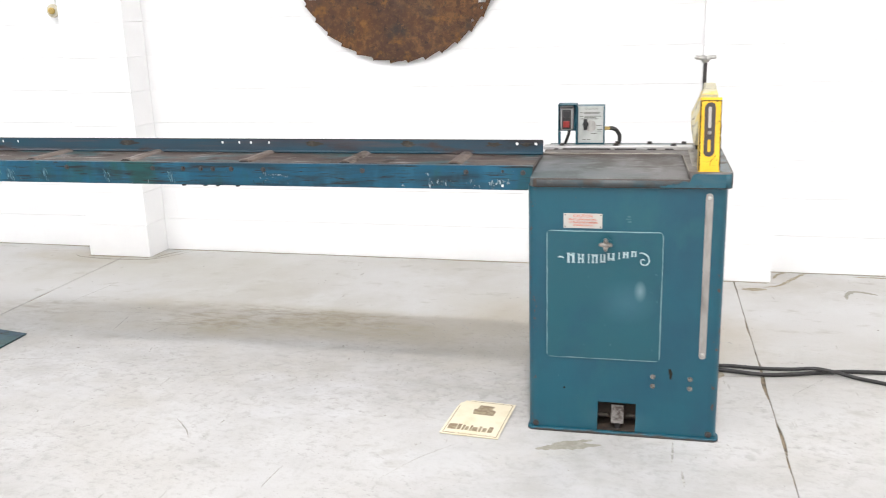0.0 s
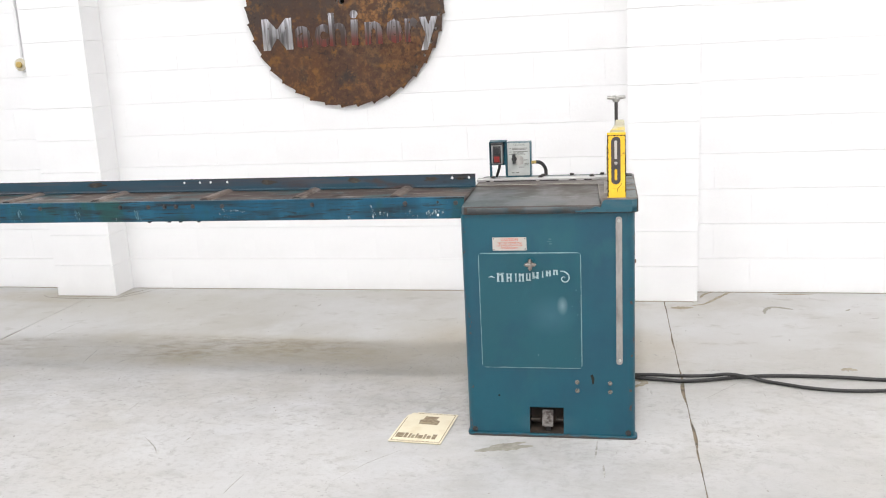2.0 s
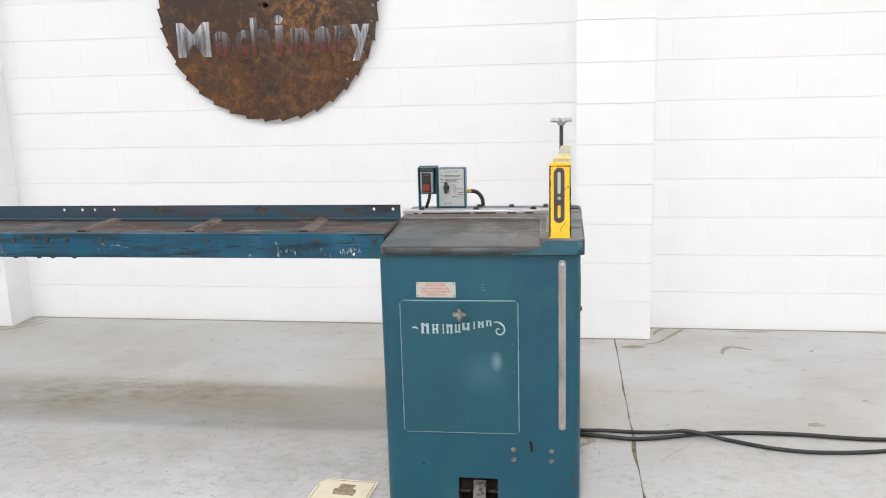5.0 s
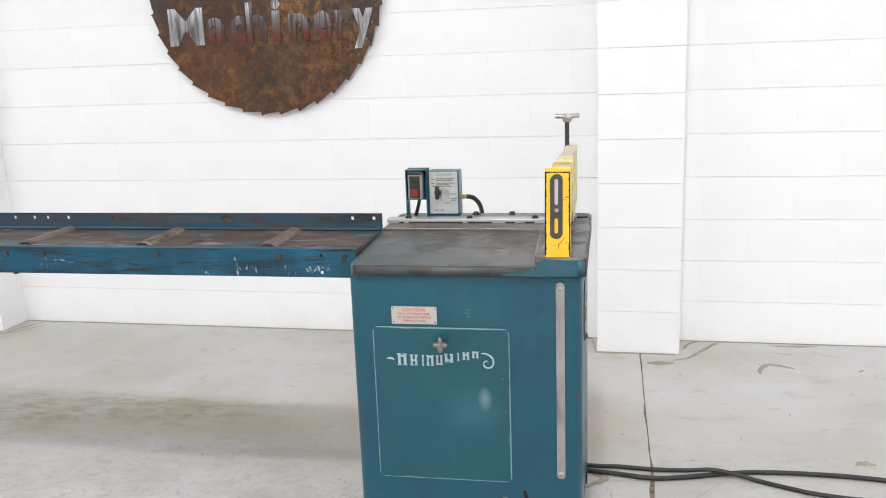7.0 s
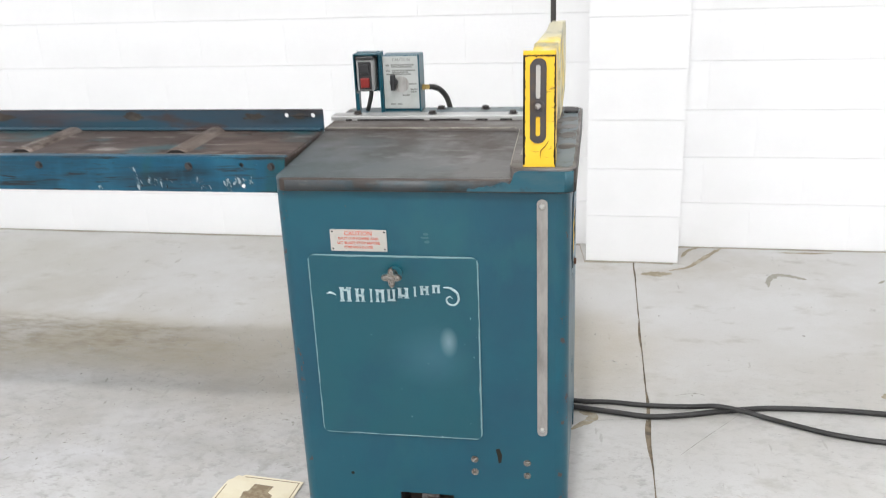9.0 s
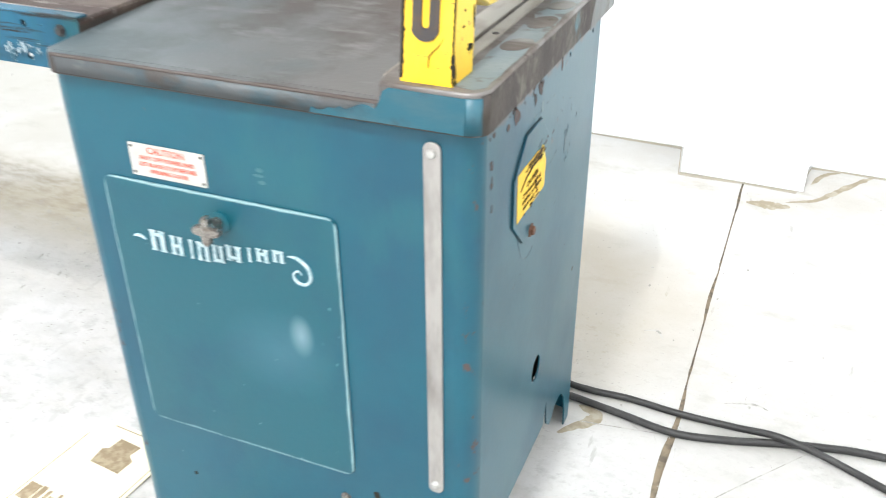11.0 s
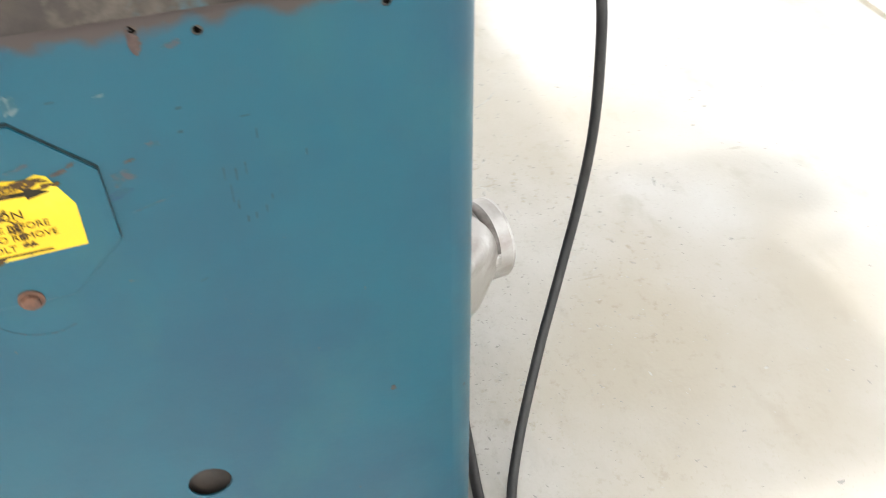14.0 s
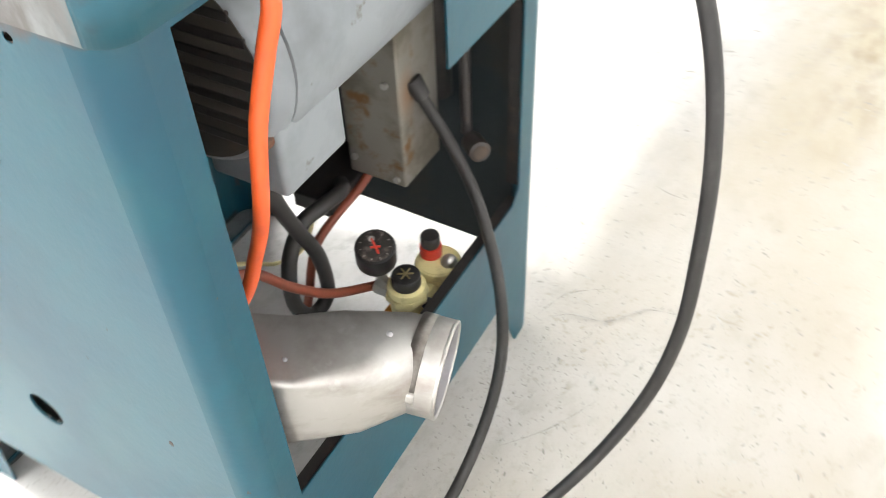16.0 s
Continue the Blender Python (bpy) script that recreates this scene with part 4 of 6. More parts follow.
for x, y, wide, deep, watts in FILL_PANELS:
    light = thing("skylight", (x, y, 4.97), "unseen glowing fill panel added in the ceiling", "skylight", group="skylights")
    frame_out = [(x - wide / 2 - 0.06, y - deep / 2 - 0.06), (x + wide / 2 + 0.06, y - deep / 2 - 0.06), (x + wide / 2 + 0.06, y + deep / 2 + 0.06), (x - wide / 2 - 0.06, y + deep / 2 + 0.06)]
    frame_in = [(x - wide / 2, y - deep / 2), (x + wide / 2, y - deep / 2), (x + wide / 2, y + deep / 2), (x - wide / 2, y + deep / 2)]
    part("skylight_frame", plate([frame_out, frame_in], 4.95, 5.0, "xy"), ceiling_paint, light)
    part("pane", plate([frame_in], 4.965, 4.975, "xy"), fill_pane, light, "glowing pane of the added fill panel")

# ---------------------------------------------------------------- the saw-blade sign on the wall
SIGN = WALL @ Matrix.Translation((-1.296, -0.034, 1.742))
sign = thing("saw_blade_sign", SIGN.translation, "large rusty circular saw blade hung on the wall as a sign", "sign")
teeth, loop = 38, []
for k in range(teeth):
    for f, r in ((0.0, 0.6135), (0.03, 0.605), (0.05, 0.5985), (0.12, 0.5960), (0.30, 0.5985), (0.62, 0.6030), (0.90, 0.6085)):
        a = 2 * math.pi * (k + f) / teeth
        r += rng.uniform(-0.0015, 0.0015)
        loop.append((-r * math.cos(a), r * math.sin(a)))
bm = plate([loop, ring(-0.005, 0.0, 0.016, seg=18), ring(-0.035, 0.004, 0.005, seg=10)] + [ring(0.575 * math.cos(radians(a)), 0.575 * math.sin(radians(a)), 0.008, seg=10) for a in (-2, -10.2, -18.4, -26.6, -34.8, -43)], -0.003, 0.003, "xz")
bm.transform(SIGN)
part("blade", bm, saw_rust, sign)
bm = rod((-0.005, 0.002, 0.0), (-0.005, 0.033, 0.0), 0.010, seg=14)
bm.transform(SIGN)
part("hanger_bolt", bm, hole_black, sign)


def cut_letter(letter, u0, u1, low, high, mat):
    """One metal letter of the sign, drawn out to its own width and height."""
    me = lettering(letter, 1.0, Matrix.Identity(4), 0.0042, bold=0.045 if letter in "aceynr" else 0.03)
    xs, ys = [v.co.x for v in me.vertices], [v.co.y for v in me.vertices]
    sx, sy = (u1 - u0) / (max(xs) - min(xs)), (high - low) / (max(ys) - min(ys))
    for v in me.vertices:
        x, y = (v.co.x - min(xs)) * sx, (v.co.y - min(ys)) * sy
        v.co = (u0 + x + 0.0016 * math.sin(260 * y), -0.0054 - v.co.z, low + y)
    me.transform(SIGN)
    return part("metal_letter", me, mat, sign)


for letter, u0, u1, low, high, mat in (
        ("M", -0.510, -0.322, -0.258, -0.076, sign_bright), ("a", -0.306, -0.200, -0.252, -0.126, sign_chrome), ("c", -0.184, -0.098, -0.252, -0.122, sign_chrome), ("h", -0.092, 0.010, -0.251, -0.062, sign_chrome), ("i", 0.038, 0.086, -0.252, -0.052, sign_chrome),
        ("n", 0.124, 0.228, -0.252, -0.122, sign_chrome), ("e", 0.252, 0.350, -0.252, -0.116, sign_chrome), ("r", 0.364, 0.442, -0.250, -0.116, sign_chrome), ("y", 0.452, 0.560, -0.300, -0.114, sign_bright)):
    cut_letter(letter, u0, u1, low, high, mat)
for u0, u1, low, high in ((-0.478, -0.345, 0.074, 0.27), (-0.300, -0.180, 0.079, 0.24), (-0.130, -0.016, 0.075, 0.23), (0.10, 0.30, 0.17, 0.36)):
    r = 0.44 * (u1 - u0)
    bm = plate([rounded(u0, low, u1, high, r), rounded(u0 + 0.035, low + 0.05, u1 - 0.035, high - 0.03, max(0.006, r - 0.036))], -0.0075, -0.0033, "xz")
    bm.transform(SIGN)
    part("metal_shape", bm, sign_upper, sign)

# round wall fitting with its conduit
at = WALL @ Vector((-3.465, -0.002, 1.478))
bell = thing("wall_bell", at, "small round cream wall bell under a painted conduit", "bell")
for name, y0, y1, r, mat in (("back_box", 0.0, -0.03, 0.045, wall_paint), ("cover", -0.03, -0.045, 0.04, putty), ("dome", -0.045, -0.062, 0.02, brass)):
    part(name, rod(at + Vector((0, y0, 0)), at + Vector((0, y1, 0)), r, seg=24, bevel=0.004), mat, bell, smooth=True)
part("conduit", rod(at + Vector((-0.005, -0.014, 0.04)), at + Vector((-0.005, -0.014, 3.49)), 0.012, seg=12), wall_paint, bell, smooth=True)

# ---------------------------------------------------------------- the saw cabinet
X, W, Y0, Y1, TOP, R = 0.305, 0.3105, 0.0, 0.585, 0.845, 0.028
saw = thing("cut_off_saw", (0, 0.29, 0), "teal painted steel floor-standing cut-off saw with worn iron table", "machine")
T = 0.003
front = part("front_panel", plate([[(-W + R, 0), (X - R, 0), (X - R, TOP), (-W + R, TOP)], [(-0.080, 0.012), (0.045, 0.012), (0.047, 0.116), (-0.078, 0.116)]], 0.0, T, "xz"), teal_paint, saw)
side_low = [(R, 0.0), (0.075, 0.0), (0.10, 0.135), (0.360, 0.135), (0.374, 0.182), (0.386, 0.118), (0.405, 0.100), (0.422, 0.105), (0.44, 0.118), (0.465, 0.122), (0.49, 0.112), (0.512, 0.085), (0.524, 0.04), (0.528, 0.0), (Y1 - R, 0.0)]
side_out = side_low + [(Y1 - R, TOP), (R, TOP)]
holes = [ring(y, z, 0.0042, seg=12) for y, z in ((0.130, 0.831), (0.235, 0.830), (0.337, 0.832), (0.379, 0.825), (0.511, 0.8245))]
part("side_panel", plate([side_out, ring(0.291, 0.315, 0.0225, 0.0245)] + holes, X - T, X, "yz"), side_paint, saw)
west_side = part("side_panel", plate([[(R, 0), (0.075, 0), (0.10, 0.138), (0.50, 0.138), (0.528, 0.0), (Y1 - R, 0), (Y1 - R, TOP), (R, TOP)]], -W, -W + T, "yz"), side_paint, saw)
for v in west_side.data.vertices:
    v.co.x += (W - X) * max(0.0, v.co.y - R) / (Y1 - 2 * R)
rear_out = [(-X + R, 0), (-0.25, 0), (-0.206, 0.10), (-0.185, 0.13), (0.185, 0.13), (0.206, 0.10), (0.25, 0), (X - R, 0), (X - R, TOP), (-X + R, TOP)]
rear_open = [(0.252, 0.298), (0.252, 0.822), (-0.070, 0.822), (-0.070, 0.604), (-0.235, 0.604), (-0.246, 0.592), (-0.246, 0.316), (-0.229, 0.298)]
part("rear_frame", plate([rear_out, rear_open], Y1 - T, Y1, "xz"), side_paint, saw)
for cx, cy, a0 in ((X - R, Y0 + R, -90), (X - R, Y1 - R, 0), (-X + R, Y1 - R, 90), (-W + R, Y0 + R, 180)):
    arc = [radians(a0 + 15 * k) for k in range(7)]
    loop = [(cx + R * math.cos(a), cy + R * math.sin(a)) for a in arc] + [(cx + (R - T) * math.cos(a), cy + (R - T) * math.sin(a)) for a in reversed(arc)]
    part("corner_post", plate([loop], 0.0, TOP, "xy"), corner_paint if cy < 0.2 else side_paint, saw, smooth=True)
# folded lips of the rear opening
bm = box((0.2495, Y1 - 0.02, 0.298), (0.2525, Y1 - T, 0.822))
bm = box((-0.247, Y1 - 0.016, 0.295), (0.252, Y1 - T, 0.298), bm=bm)
bm = box((-0.25, Y1 - 0.02, 0.32), (-0.247, Y1 - T, 0.588), bm=bm)
part("opening_lip", bm, black_iron, saw)
# toe lip round the foot of the front
bm = plate([rounded(-W - 0.004, -0.009, X + 0.008, 0.05, 0.02), rounded(-W + 0.004, 0.003, X - 0.004, 0.049, 0.018)], 0.0, 0.012, "xy", 0.002)
part("toe_lip", bm, teal_paint, saw)
for x in (-0.286, 0.280):
    bolt(saw, (x, -0.0005, 0.024), (0, -1, 0), 0.008, 0.006, dark_metal)
# worn chips under the table on the east side
for n, (y, z, ry, rz) in enumerate([(0.135, 0.819, 0.015, 0.014), (0.236, 0.822, 0.012, 0.011), (0.214, 0.813, 0.007, 0.009), (0.337, 0.826, 0.006, 0.011), (0.104, 0.815, 0.008, 0.005), (0.045, 0.79, 0.006, 0.008),
                                    (0.047, 0.765, 0.005, 0.010), (0.049, 0.73, 0.004, 0.007), (0.493, 0.396, 0.003, 0.004)]):
    loop = [(y + ry * (0.8 + 0.7 * noise.noise(Vector((math.cos(k * 0.314) * 0.9, n * 3.1, math.sin(k * 0.314) * 0.9)))) * math.cos(k * 0.314), z + rz * (0.8 + 0.7 * noise.noise(Vector((math.cos(k * 0.314) * 0.9, n * 3.1, math.sin(k * 0.314) * 0.9)))) * math.sin(k * 0.314)) for k in range(20)]
    part("paint_chip", plate([loop], X + 0.0001, X + 0.0004, "yz"), chip_rust, saw)
for n, (y, z) in enumerate([(0.130, 0.831), (0.235, 0.830), (0.337, 0.832), (0.379, 0.825), (0.511, 0.8245)]):
    part("screw_hole", rod((X - 0.006, y, z), (X - 0.0012, y, z), 0.0050, seg=14), housing_iron, saw)
    part("hole_middle", rod((X - 0.002, y, z), (X - 0.0008, y + 0.0008, z + 0.0008), 0.0029, seg=12), hole_black, saw)
for n in range(26):
    y, z, r = rng.uniform(0.035, 0.24), 0.838 - abs(rng.gauss(0, 0.010)), rng.uniform(0.0012, 0.0042)
    loop = []
    for k in range(14):
        a = 2 * math.pi * k / 14
        f = 0.8 + 0.9 * noise.noise(Vector((1.7 * math.cos(a), n * 3.3 + 40, 1.7 * math.sin(a))))
        loop.append((y + 1.4 * r * f * math.cos(a), z + r * f * math.sin(a)))
    part("paint_chip", plate([loop], X + 0.0001, X + 0.0004, "yz"), chip_rust, saw)
# faint ticks and scratches on the east side
for n, (y, z, ly, lz) in enumerate([(0.375, 0.703, 0.0016, 0.013), (0.384, 0.701, 0.0016, 0.012), (0.392, 0.705, 0.0014, 0.013), (0.378, 0.683, 0.0012, 0.020), (0.381, 0.671, 0.0018, 0.009), (0.386, 0.655, 0.0016, 0.007), (0.393, 0.657, 0.0016, 0.007), (0.402, 0.662, 0.0015, 0.007),
                                    (0.408, 0.673, 0.0014, 0.006), (0.405, 0.735, 0.0012, 0.010), (0.398, 0.752, 0.007, 0.0014), (0.354, 0.768, 0.004, 0.0024), (0.351, 0.748, 0.004, 0.0024), (0.272, 0.789, 0.006, 0.0014), (0.44, 0.71, 0.0012, 0.007)]):
    part("mark", plate([[(y - ly / 2, z - lz / 2), (y + ly / 2, z - lz * 0.4), (y + ly * 0.7, z + lz / 2), (y - ly * 0.3, z + lz * 0.45)]], X + 0.0001, X + 0.0004, "yz"), mark_teal, saw)
for n, (y, z, ry, rz, turn, mat) in enumerate([(0.247, 0.791, 0.0055, 0.010, -20, mark_pale), (0.215, 0.788, 0.0060, 0.0022, 10, mark_pale), (0.305, 0.788, 0.0048, 0.0014, 5, mark_pale), (0.312, 0.731, 0.0055, 0.0012, 8, chip_rust), (0.302, 0.717, 0.0100, 0.0075, 15, mark_red),
                                           (0.297, 0.703, 0.0160, 0.0035, 14, mark_blue), (0.318, 0.688, 0.0170, 0.0009, 16, mark_red), (0.330, 0.742, 0.0050, 0.0030, 0, mark_red), (0.360, 0.818, 0.0060, 0.0030, 10, mark_red), (0.340, 0.600, 0.0040, 0.0010, 30, mark_teal), (0.150, 0.560, 0.0060, 0.0008, 20, mark_red)]):
    loop = []
    for k in range(26):
        a = k * 2 * math.pi / 26
        f = 0.85 + 0.9 * noise.noise(Vector((1.6 * math.cos(a), n * 5.3 + 2, 1.6 * math.sin(a))))
        u, v = ry * f * math.cos(a), rz * f * math.sin(a)
        loop.append((y + u * math.cos(radians(turn)) - v * math.sin(radians(turn)), z + u * math.sin(radians(turn)) + v * math.cos(radians(turn))))
    part("paint_mark", plate([loop], X + 0.0001, X + 0.0003, "yz"), mat, saw)
part("scored_ring", swept([(X, 0.160, 0.636), (X, 0.163, 0.620), (X, 0.170, 0.605), (X, 0.181, 0.590), (X, 0.197, 0.580), (X, 0.216, 0.577), (X, 0.232, 0.582)], 0.0005, seg=6), mark_red, saw)

# access door with its knob and badge
D = -0.0045
door = part("door", plate([rounded(-0.249, 0.270, 0.118, 0.704, 0.016)], D, -0.0003, "xz", 0.001), door_paint, saw, "teal access door with rubbed pale edges")
bm = rod((-0.058, D, 0.667), (-0.058, D - 0.004, 0.667), 0.016, seg=24, bevel=0.001)
part("rosette", bm, door_paint, door, smooth=True)
bm = rod((-0.060, D - 0.003, 0.667), (-0.060, D - 0.028, 0.667), 0.009, 0.011, seg=18)
part("knob_hub", bm, knob_metal, door, smooth=True)
bm = bmesh.new()
loop = []
for k in range(48):
    a = 2 * math.pi * k / 48
    loop.append((-0.060 + (0.0165 + 0.0055 * math.cos(4 * a)) * math.cos(a), 0.667 + (0.0165 + 0.0055 * math.cos(4 * a)) * math.sin(a)))
bm = plate([loop], D - 0.036, D - 0.022, "xz", 0.004)
part("star_knob", bm, knob_metal, door, "tarnished four-lobed metal knob", smooth=True)
word = [(-0.170, 0.030, 0.033, 0.614), (-0.138, 0.024, 0.030, 0.613), (-0.114, 0.009, 0.030, 0.613), (-0.094, 0.023, 0.029, 0.613), (-0.069, 0.021, 0.027, 0.615),
        (-0.043, 0.028, 0.024, 0.621), (-0.018, 0.009, 0.022, 0.625), (0.003, 0.022, 0.020, 0.628), (0.028, 0.020, 0.018, 0.632)]
for n, (u, w, h, z) in enumerate(word):
    strokes = [(u, w * 0.42)] if w < 0.012 else [(u - w * 0.28, w * 0.24), (u + w * 0.24, w * 0.24)]
    if len(strokes) > 1:
        tie = z + h * (0.30, -0.02, 0.0, 0.34, -0.40, -0.26, 0.0, 0.12, 0.38)[n]
        part("badge_shape", plate([[(u - w * 0.2, tie - 0.0022), (u + w * 0.2, tie - 0.0022), (u + w * 0.2, tie + 0.0022), (u - w * 0.2, tie + 0.0022)]], D - 0.0019, D - 0.0001, "xz"), badge_white, door)
    for at, thick in strokes:
        serif = thick * 0.35
        loop = [(at - thick / 2 - serif, z - h / 2), (at + thick / 2 + serif, z - h / 2), (at + thick / 2, z - h * 0.36), (at + thick / 2, z + h * 0.36), (at + thick / 2 + serif, z + h / 2), (at - thick / 2 - serif, z + h / 2), (at - thick / 2, z + h * 0.36), (at - thick / 2, z - h * 0.36)]
        part("badge_shape", plate([loop], D - 0.002, D - 0.0001, "xz", 0.0004), badge_white, door)
part("badge_tail", swept([(-0.213, D - 0.001, 0.6145), (-0.202, D - 0.001, 0.617), (-0.192, D - 0.001, 0.612)], (0.0008, 0.003, 0.001), seg=8), badge_white, door, smooth=True)
scroll = [(0.043, D - 0.001, 0.636), (0.058, D - 0.001, 0.635), (0.072, D - 0.001, 0.624), (0.075, D - 0.001, 0.608), (0.066, D - 0.001, 0.597), (0.053, D - 0.001, 0.599), (0.049, D - 0.001, 0.609), (0.056, D - 0.001, 0.616), (0.062, D - 0.001, 0.611)]
part("badge_scroll", swept(scroll, (0.001, 0.0026, 0.0026, 0.0025, 0.0023, 0.002, 0.0018, 0.0016, 0.0008), seg=8), badge_white, door, smooth=True)
for n, (u, z, w, h) in enumerate([(0.004, 0.455, 0.003, 0.0012), (0.099, 0.566, 0.003, 0.005), (0.104, 0.475, 0.002, 0.004), (-0.12, 0.52, 0.003, 0.002), (0.07, 0.60, 0.002, 0.002), (-0.06, 0.39, 0.004, 0.001), (0.085, 0.505, 0.004, 0.001)]):
    part("scratch", plate([ring(u, z, w * 0.5, h * 0.5, 9)], D - 0.0003, D + 0.0002, "xz"), pale_scuff, door)

# caution plate
P = -0.0018
caution = part("caution_plate", plate([rounded(-0.195, 0.712, -0.073, 0.760, 0.002)], P, -0.0002, "xz", 0.0003), plate_white, saw, "white metal caution plate with red words")
for text, size, z in (("CAUTION", 0.0135, 0.7515), ("SHUT OFF POWER AND", 0.0082, 0.7400), ("LET BLADE STOP BEFORE", 0.0082, 0.7305), ("OPENING DOOR", 0.0082, 0.7210)):
    part("lettering", lettering(text, size, facing(-0.134, P - 0.0004, z, "front"), bold=0.0001), red_ink, caution)
for x, z in ((-0.190, 0.755), (-0.078, 0.755), (-0.190, 0.717), (-0.078, 0.717)):
    part("rivet", rod((x, P, z), (x, P - 0.0014, z), 0.0022, 0.0014, seg=10), dark_metal, caution)

# steel strap on the front
strap = part("strap", plate([rounded(0.239, 0.288, 0.261, 0.830, 0.010)], -0.004, -0.0003, "xz", 0.0008), strap_steel, saw, "worn bare steel strap")
for z in (0.816, 0.304):
    part("rivet", rod((0.250, -0.004, z), (0.250, -0.0085, z), 0.0065, 0.004, seg=16, bevel=0.0008), bare_steel, strap, smooth=True)
for x, z in ((0.098, 0.217), (0.098, 0.184), (0.216, 0.215), (0.216, 0.182)):
    bolt(saw, (x, 0, z), (0, -1, 0), 0.0062, 0.005, knob_metal)
part("scuff_mark", plate([[(0.146, 0.245), (0.154, 0.248), (0.160, 0.232), (0.158, 0.212), (0.152, 0.210), (0.150, 0.226)]], -0.0004, 0.0001, "xz"), black_ink, saw)
for n, (u, z, w, h) in enumerate([(0.01, 0.752, 0.006, 0.003), (0.008, 0.744, 0.009, 0.002), (0.012, 0.735, 0.006, 0.003), (-0.19, 0.16, 0.004, 0.004)]):
    part("scratch", plate([ring(u, z, w, h, 8)], -0.0004, 0.0001, "xz"), pale_rub if n < 3 else black_ink, saw)

# foot pedal in its opening
bm = box((-0.080, 0.004, 0.010), (0.046, 0.10, 0.014))
bm = box((-0.080, 0.0965, 0.012), (0.046, 0.10, 0.13), bm=bm)
bm = box((-0.083, 0.004, 0.012), (-0.080, 0.10, 0.13), bm=bm)
bm = box((0.047, 0.004, 0.012), (0.050, 0.10, 0.13), bm=bm)
part("pedal_well", bm, housing_iron, saw)
bm = box((-0.022, -0.004, 0.0), (0.020, 0.006, 0.062), 0.002)
for k in range(7):
    bm = box((-0.021, -0.0065, 0.006 + 0.008 * k), (0.019, -0.003, 0.010 + 0.008 * k), bm=bm)
bm.transform(Matrix.Translation((-0.013, 0.010, 0.036)) @ pose(0, 0, 0, -22, 0, 0))
pedal = part("pedal", bm, pedal_steel, saw, "ribbed bright foot pedal")
for x0, x1 in ((-0.078, -0.044), (0.018, 0.044)):
    part("pedal_bracket", box((x0, 0.030, 0.050), (x1, 0.044, 0.060), 0.002), rust_edge, saw)
part("pedal_arm", box((-0.022, 0.018, 0.012), (-0.004, 0.094, 0.05), 0.002), black_iron, saw)

# octagonal arbor cover with its sticker
S = X + 0.0032
oct_loop = [(0.2085 + 0.0868 * math.cos(radians(22.5 + 45 * k)), 0.697 + 0.0868 * math.sin(radians(22.5 + 45 * k))) for k in range(8)]
cover = part("arbor_cover", plate([oct_loop], X + 0.0004, S, "yz", 0.0005), side_paint, saw, "octagonal teal cover plate")
# Dark octagon behind the cover: its gap, with the cover's shadow painted in.
seam = [(0.2077 + 0.0886 * math.cos(radians(22.5 + 45 * k)), 0.6981 + 0.0886 * math.sin(radians(22.5 + 45 * k))) for k in range(8)]
part("cover_gap", plate([seam], X + 0.0001, X + 0.0005, "yz"), seam_shade, cover)
for n, (y, z, ry, rz) in enumerate([(0.264, 0.7345, 0.0075, 0.0018), (0.272, 0.739, 0.0045, 0.0016), (0.240, 0.744, 0.0060, 0.0016), (0.232, 0.742, 0.004, 0.0014)]):
    loop = [(y + ry * (0.85 + 0.8 * noise.noise(Vector((1.5 * math.cos(k * 0.3), n * 4.1, 1.5 * math.sin(k * 0.3))))) * math.cos(k * 0.3), z + 0.25 * ry * math.cos(k * 0.3) + rz * math.sin(k * 0.3)) for k in range(21)]
    part("smudge", plate([loop], S + 0.0001, S + 0.0003, "yz"), chip_rust if n < 2 else mark_red, cover)
bolt(cover, (S, 0.209, 0.621), (1, 0, 0), 0.0075, 0.006, rust_bolt)
lab = [(0.142, 0.663), (0.170, 0.6645), (0.205, 0.6635), (0.2645, 0.666), (0.2665, 0.705), (0.2535, 0.7335), (0.247, 0.7365), (0.239, 0.733), (0.225, 0.7355), (0.20, 0.734), (0.17, 0.7355), (0.140, 0.734)]
sticker = part("warning_sticker", plate([lab], S, S + 0.0005, "yz"), sticker_yellow, cover, "torn yellow warning sticker with black words")
for text, size, y, z in (("ROTATION", 0.0095, 0.212, 0.7285), ("CAUTION", 0.0112, 0.204, 0.7045), ("STOP BLADE BEFORE", 0.0086, 0.204, 0.6935), ("OPENING TO REMOVE", 0.0086, 0.204, 0.6840), ("ARBOR BOLT", 0.0086, 0.190, 0.6745)):
    part("lettering", lettering(text, size, facing(S + 0.0008, y, z, "side"), 0.0004), black_ink, sticker)
arrow = [(0.152, 0.706), (0.156, 0.7045), (0.175, 0.7145), (0.205, 0.7205), (0.236, 0.7200), (0.236, 0.7165), (0.2525, 0.7205), (0.2355, 0.7275), (0.236, 0.7240), (0.204, 0.7245), (0.172, 0.7185)]
part("arrow", plate([arrow], S + 0.0005, S + 0.0009, "yz"), black_ink, sticker)
part("small_print", plate([[(0.195, 0.6665), (0.24, 0.6672), (0.24, 0.6690), (0.195, 0.6683)]], S + 0.0005, S + 0.0008, "yz"), black_ink, sticker)
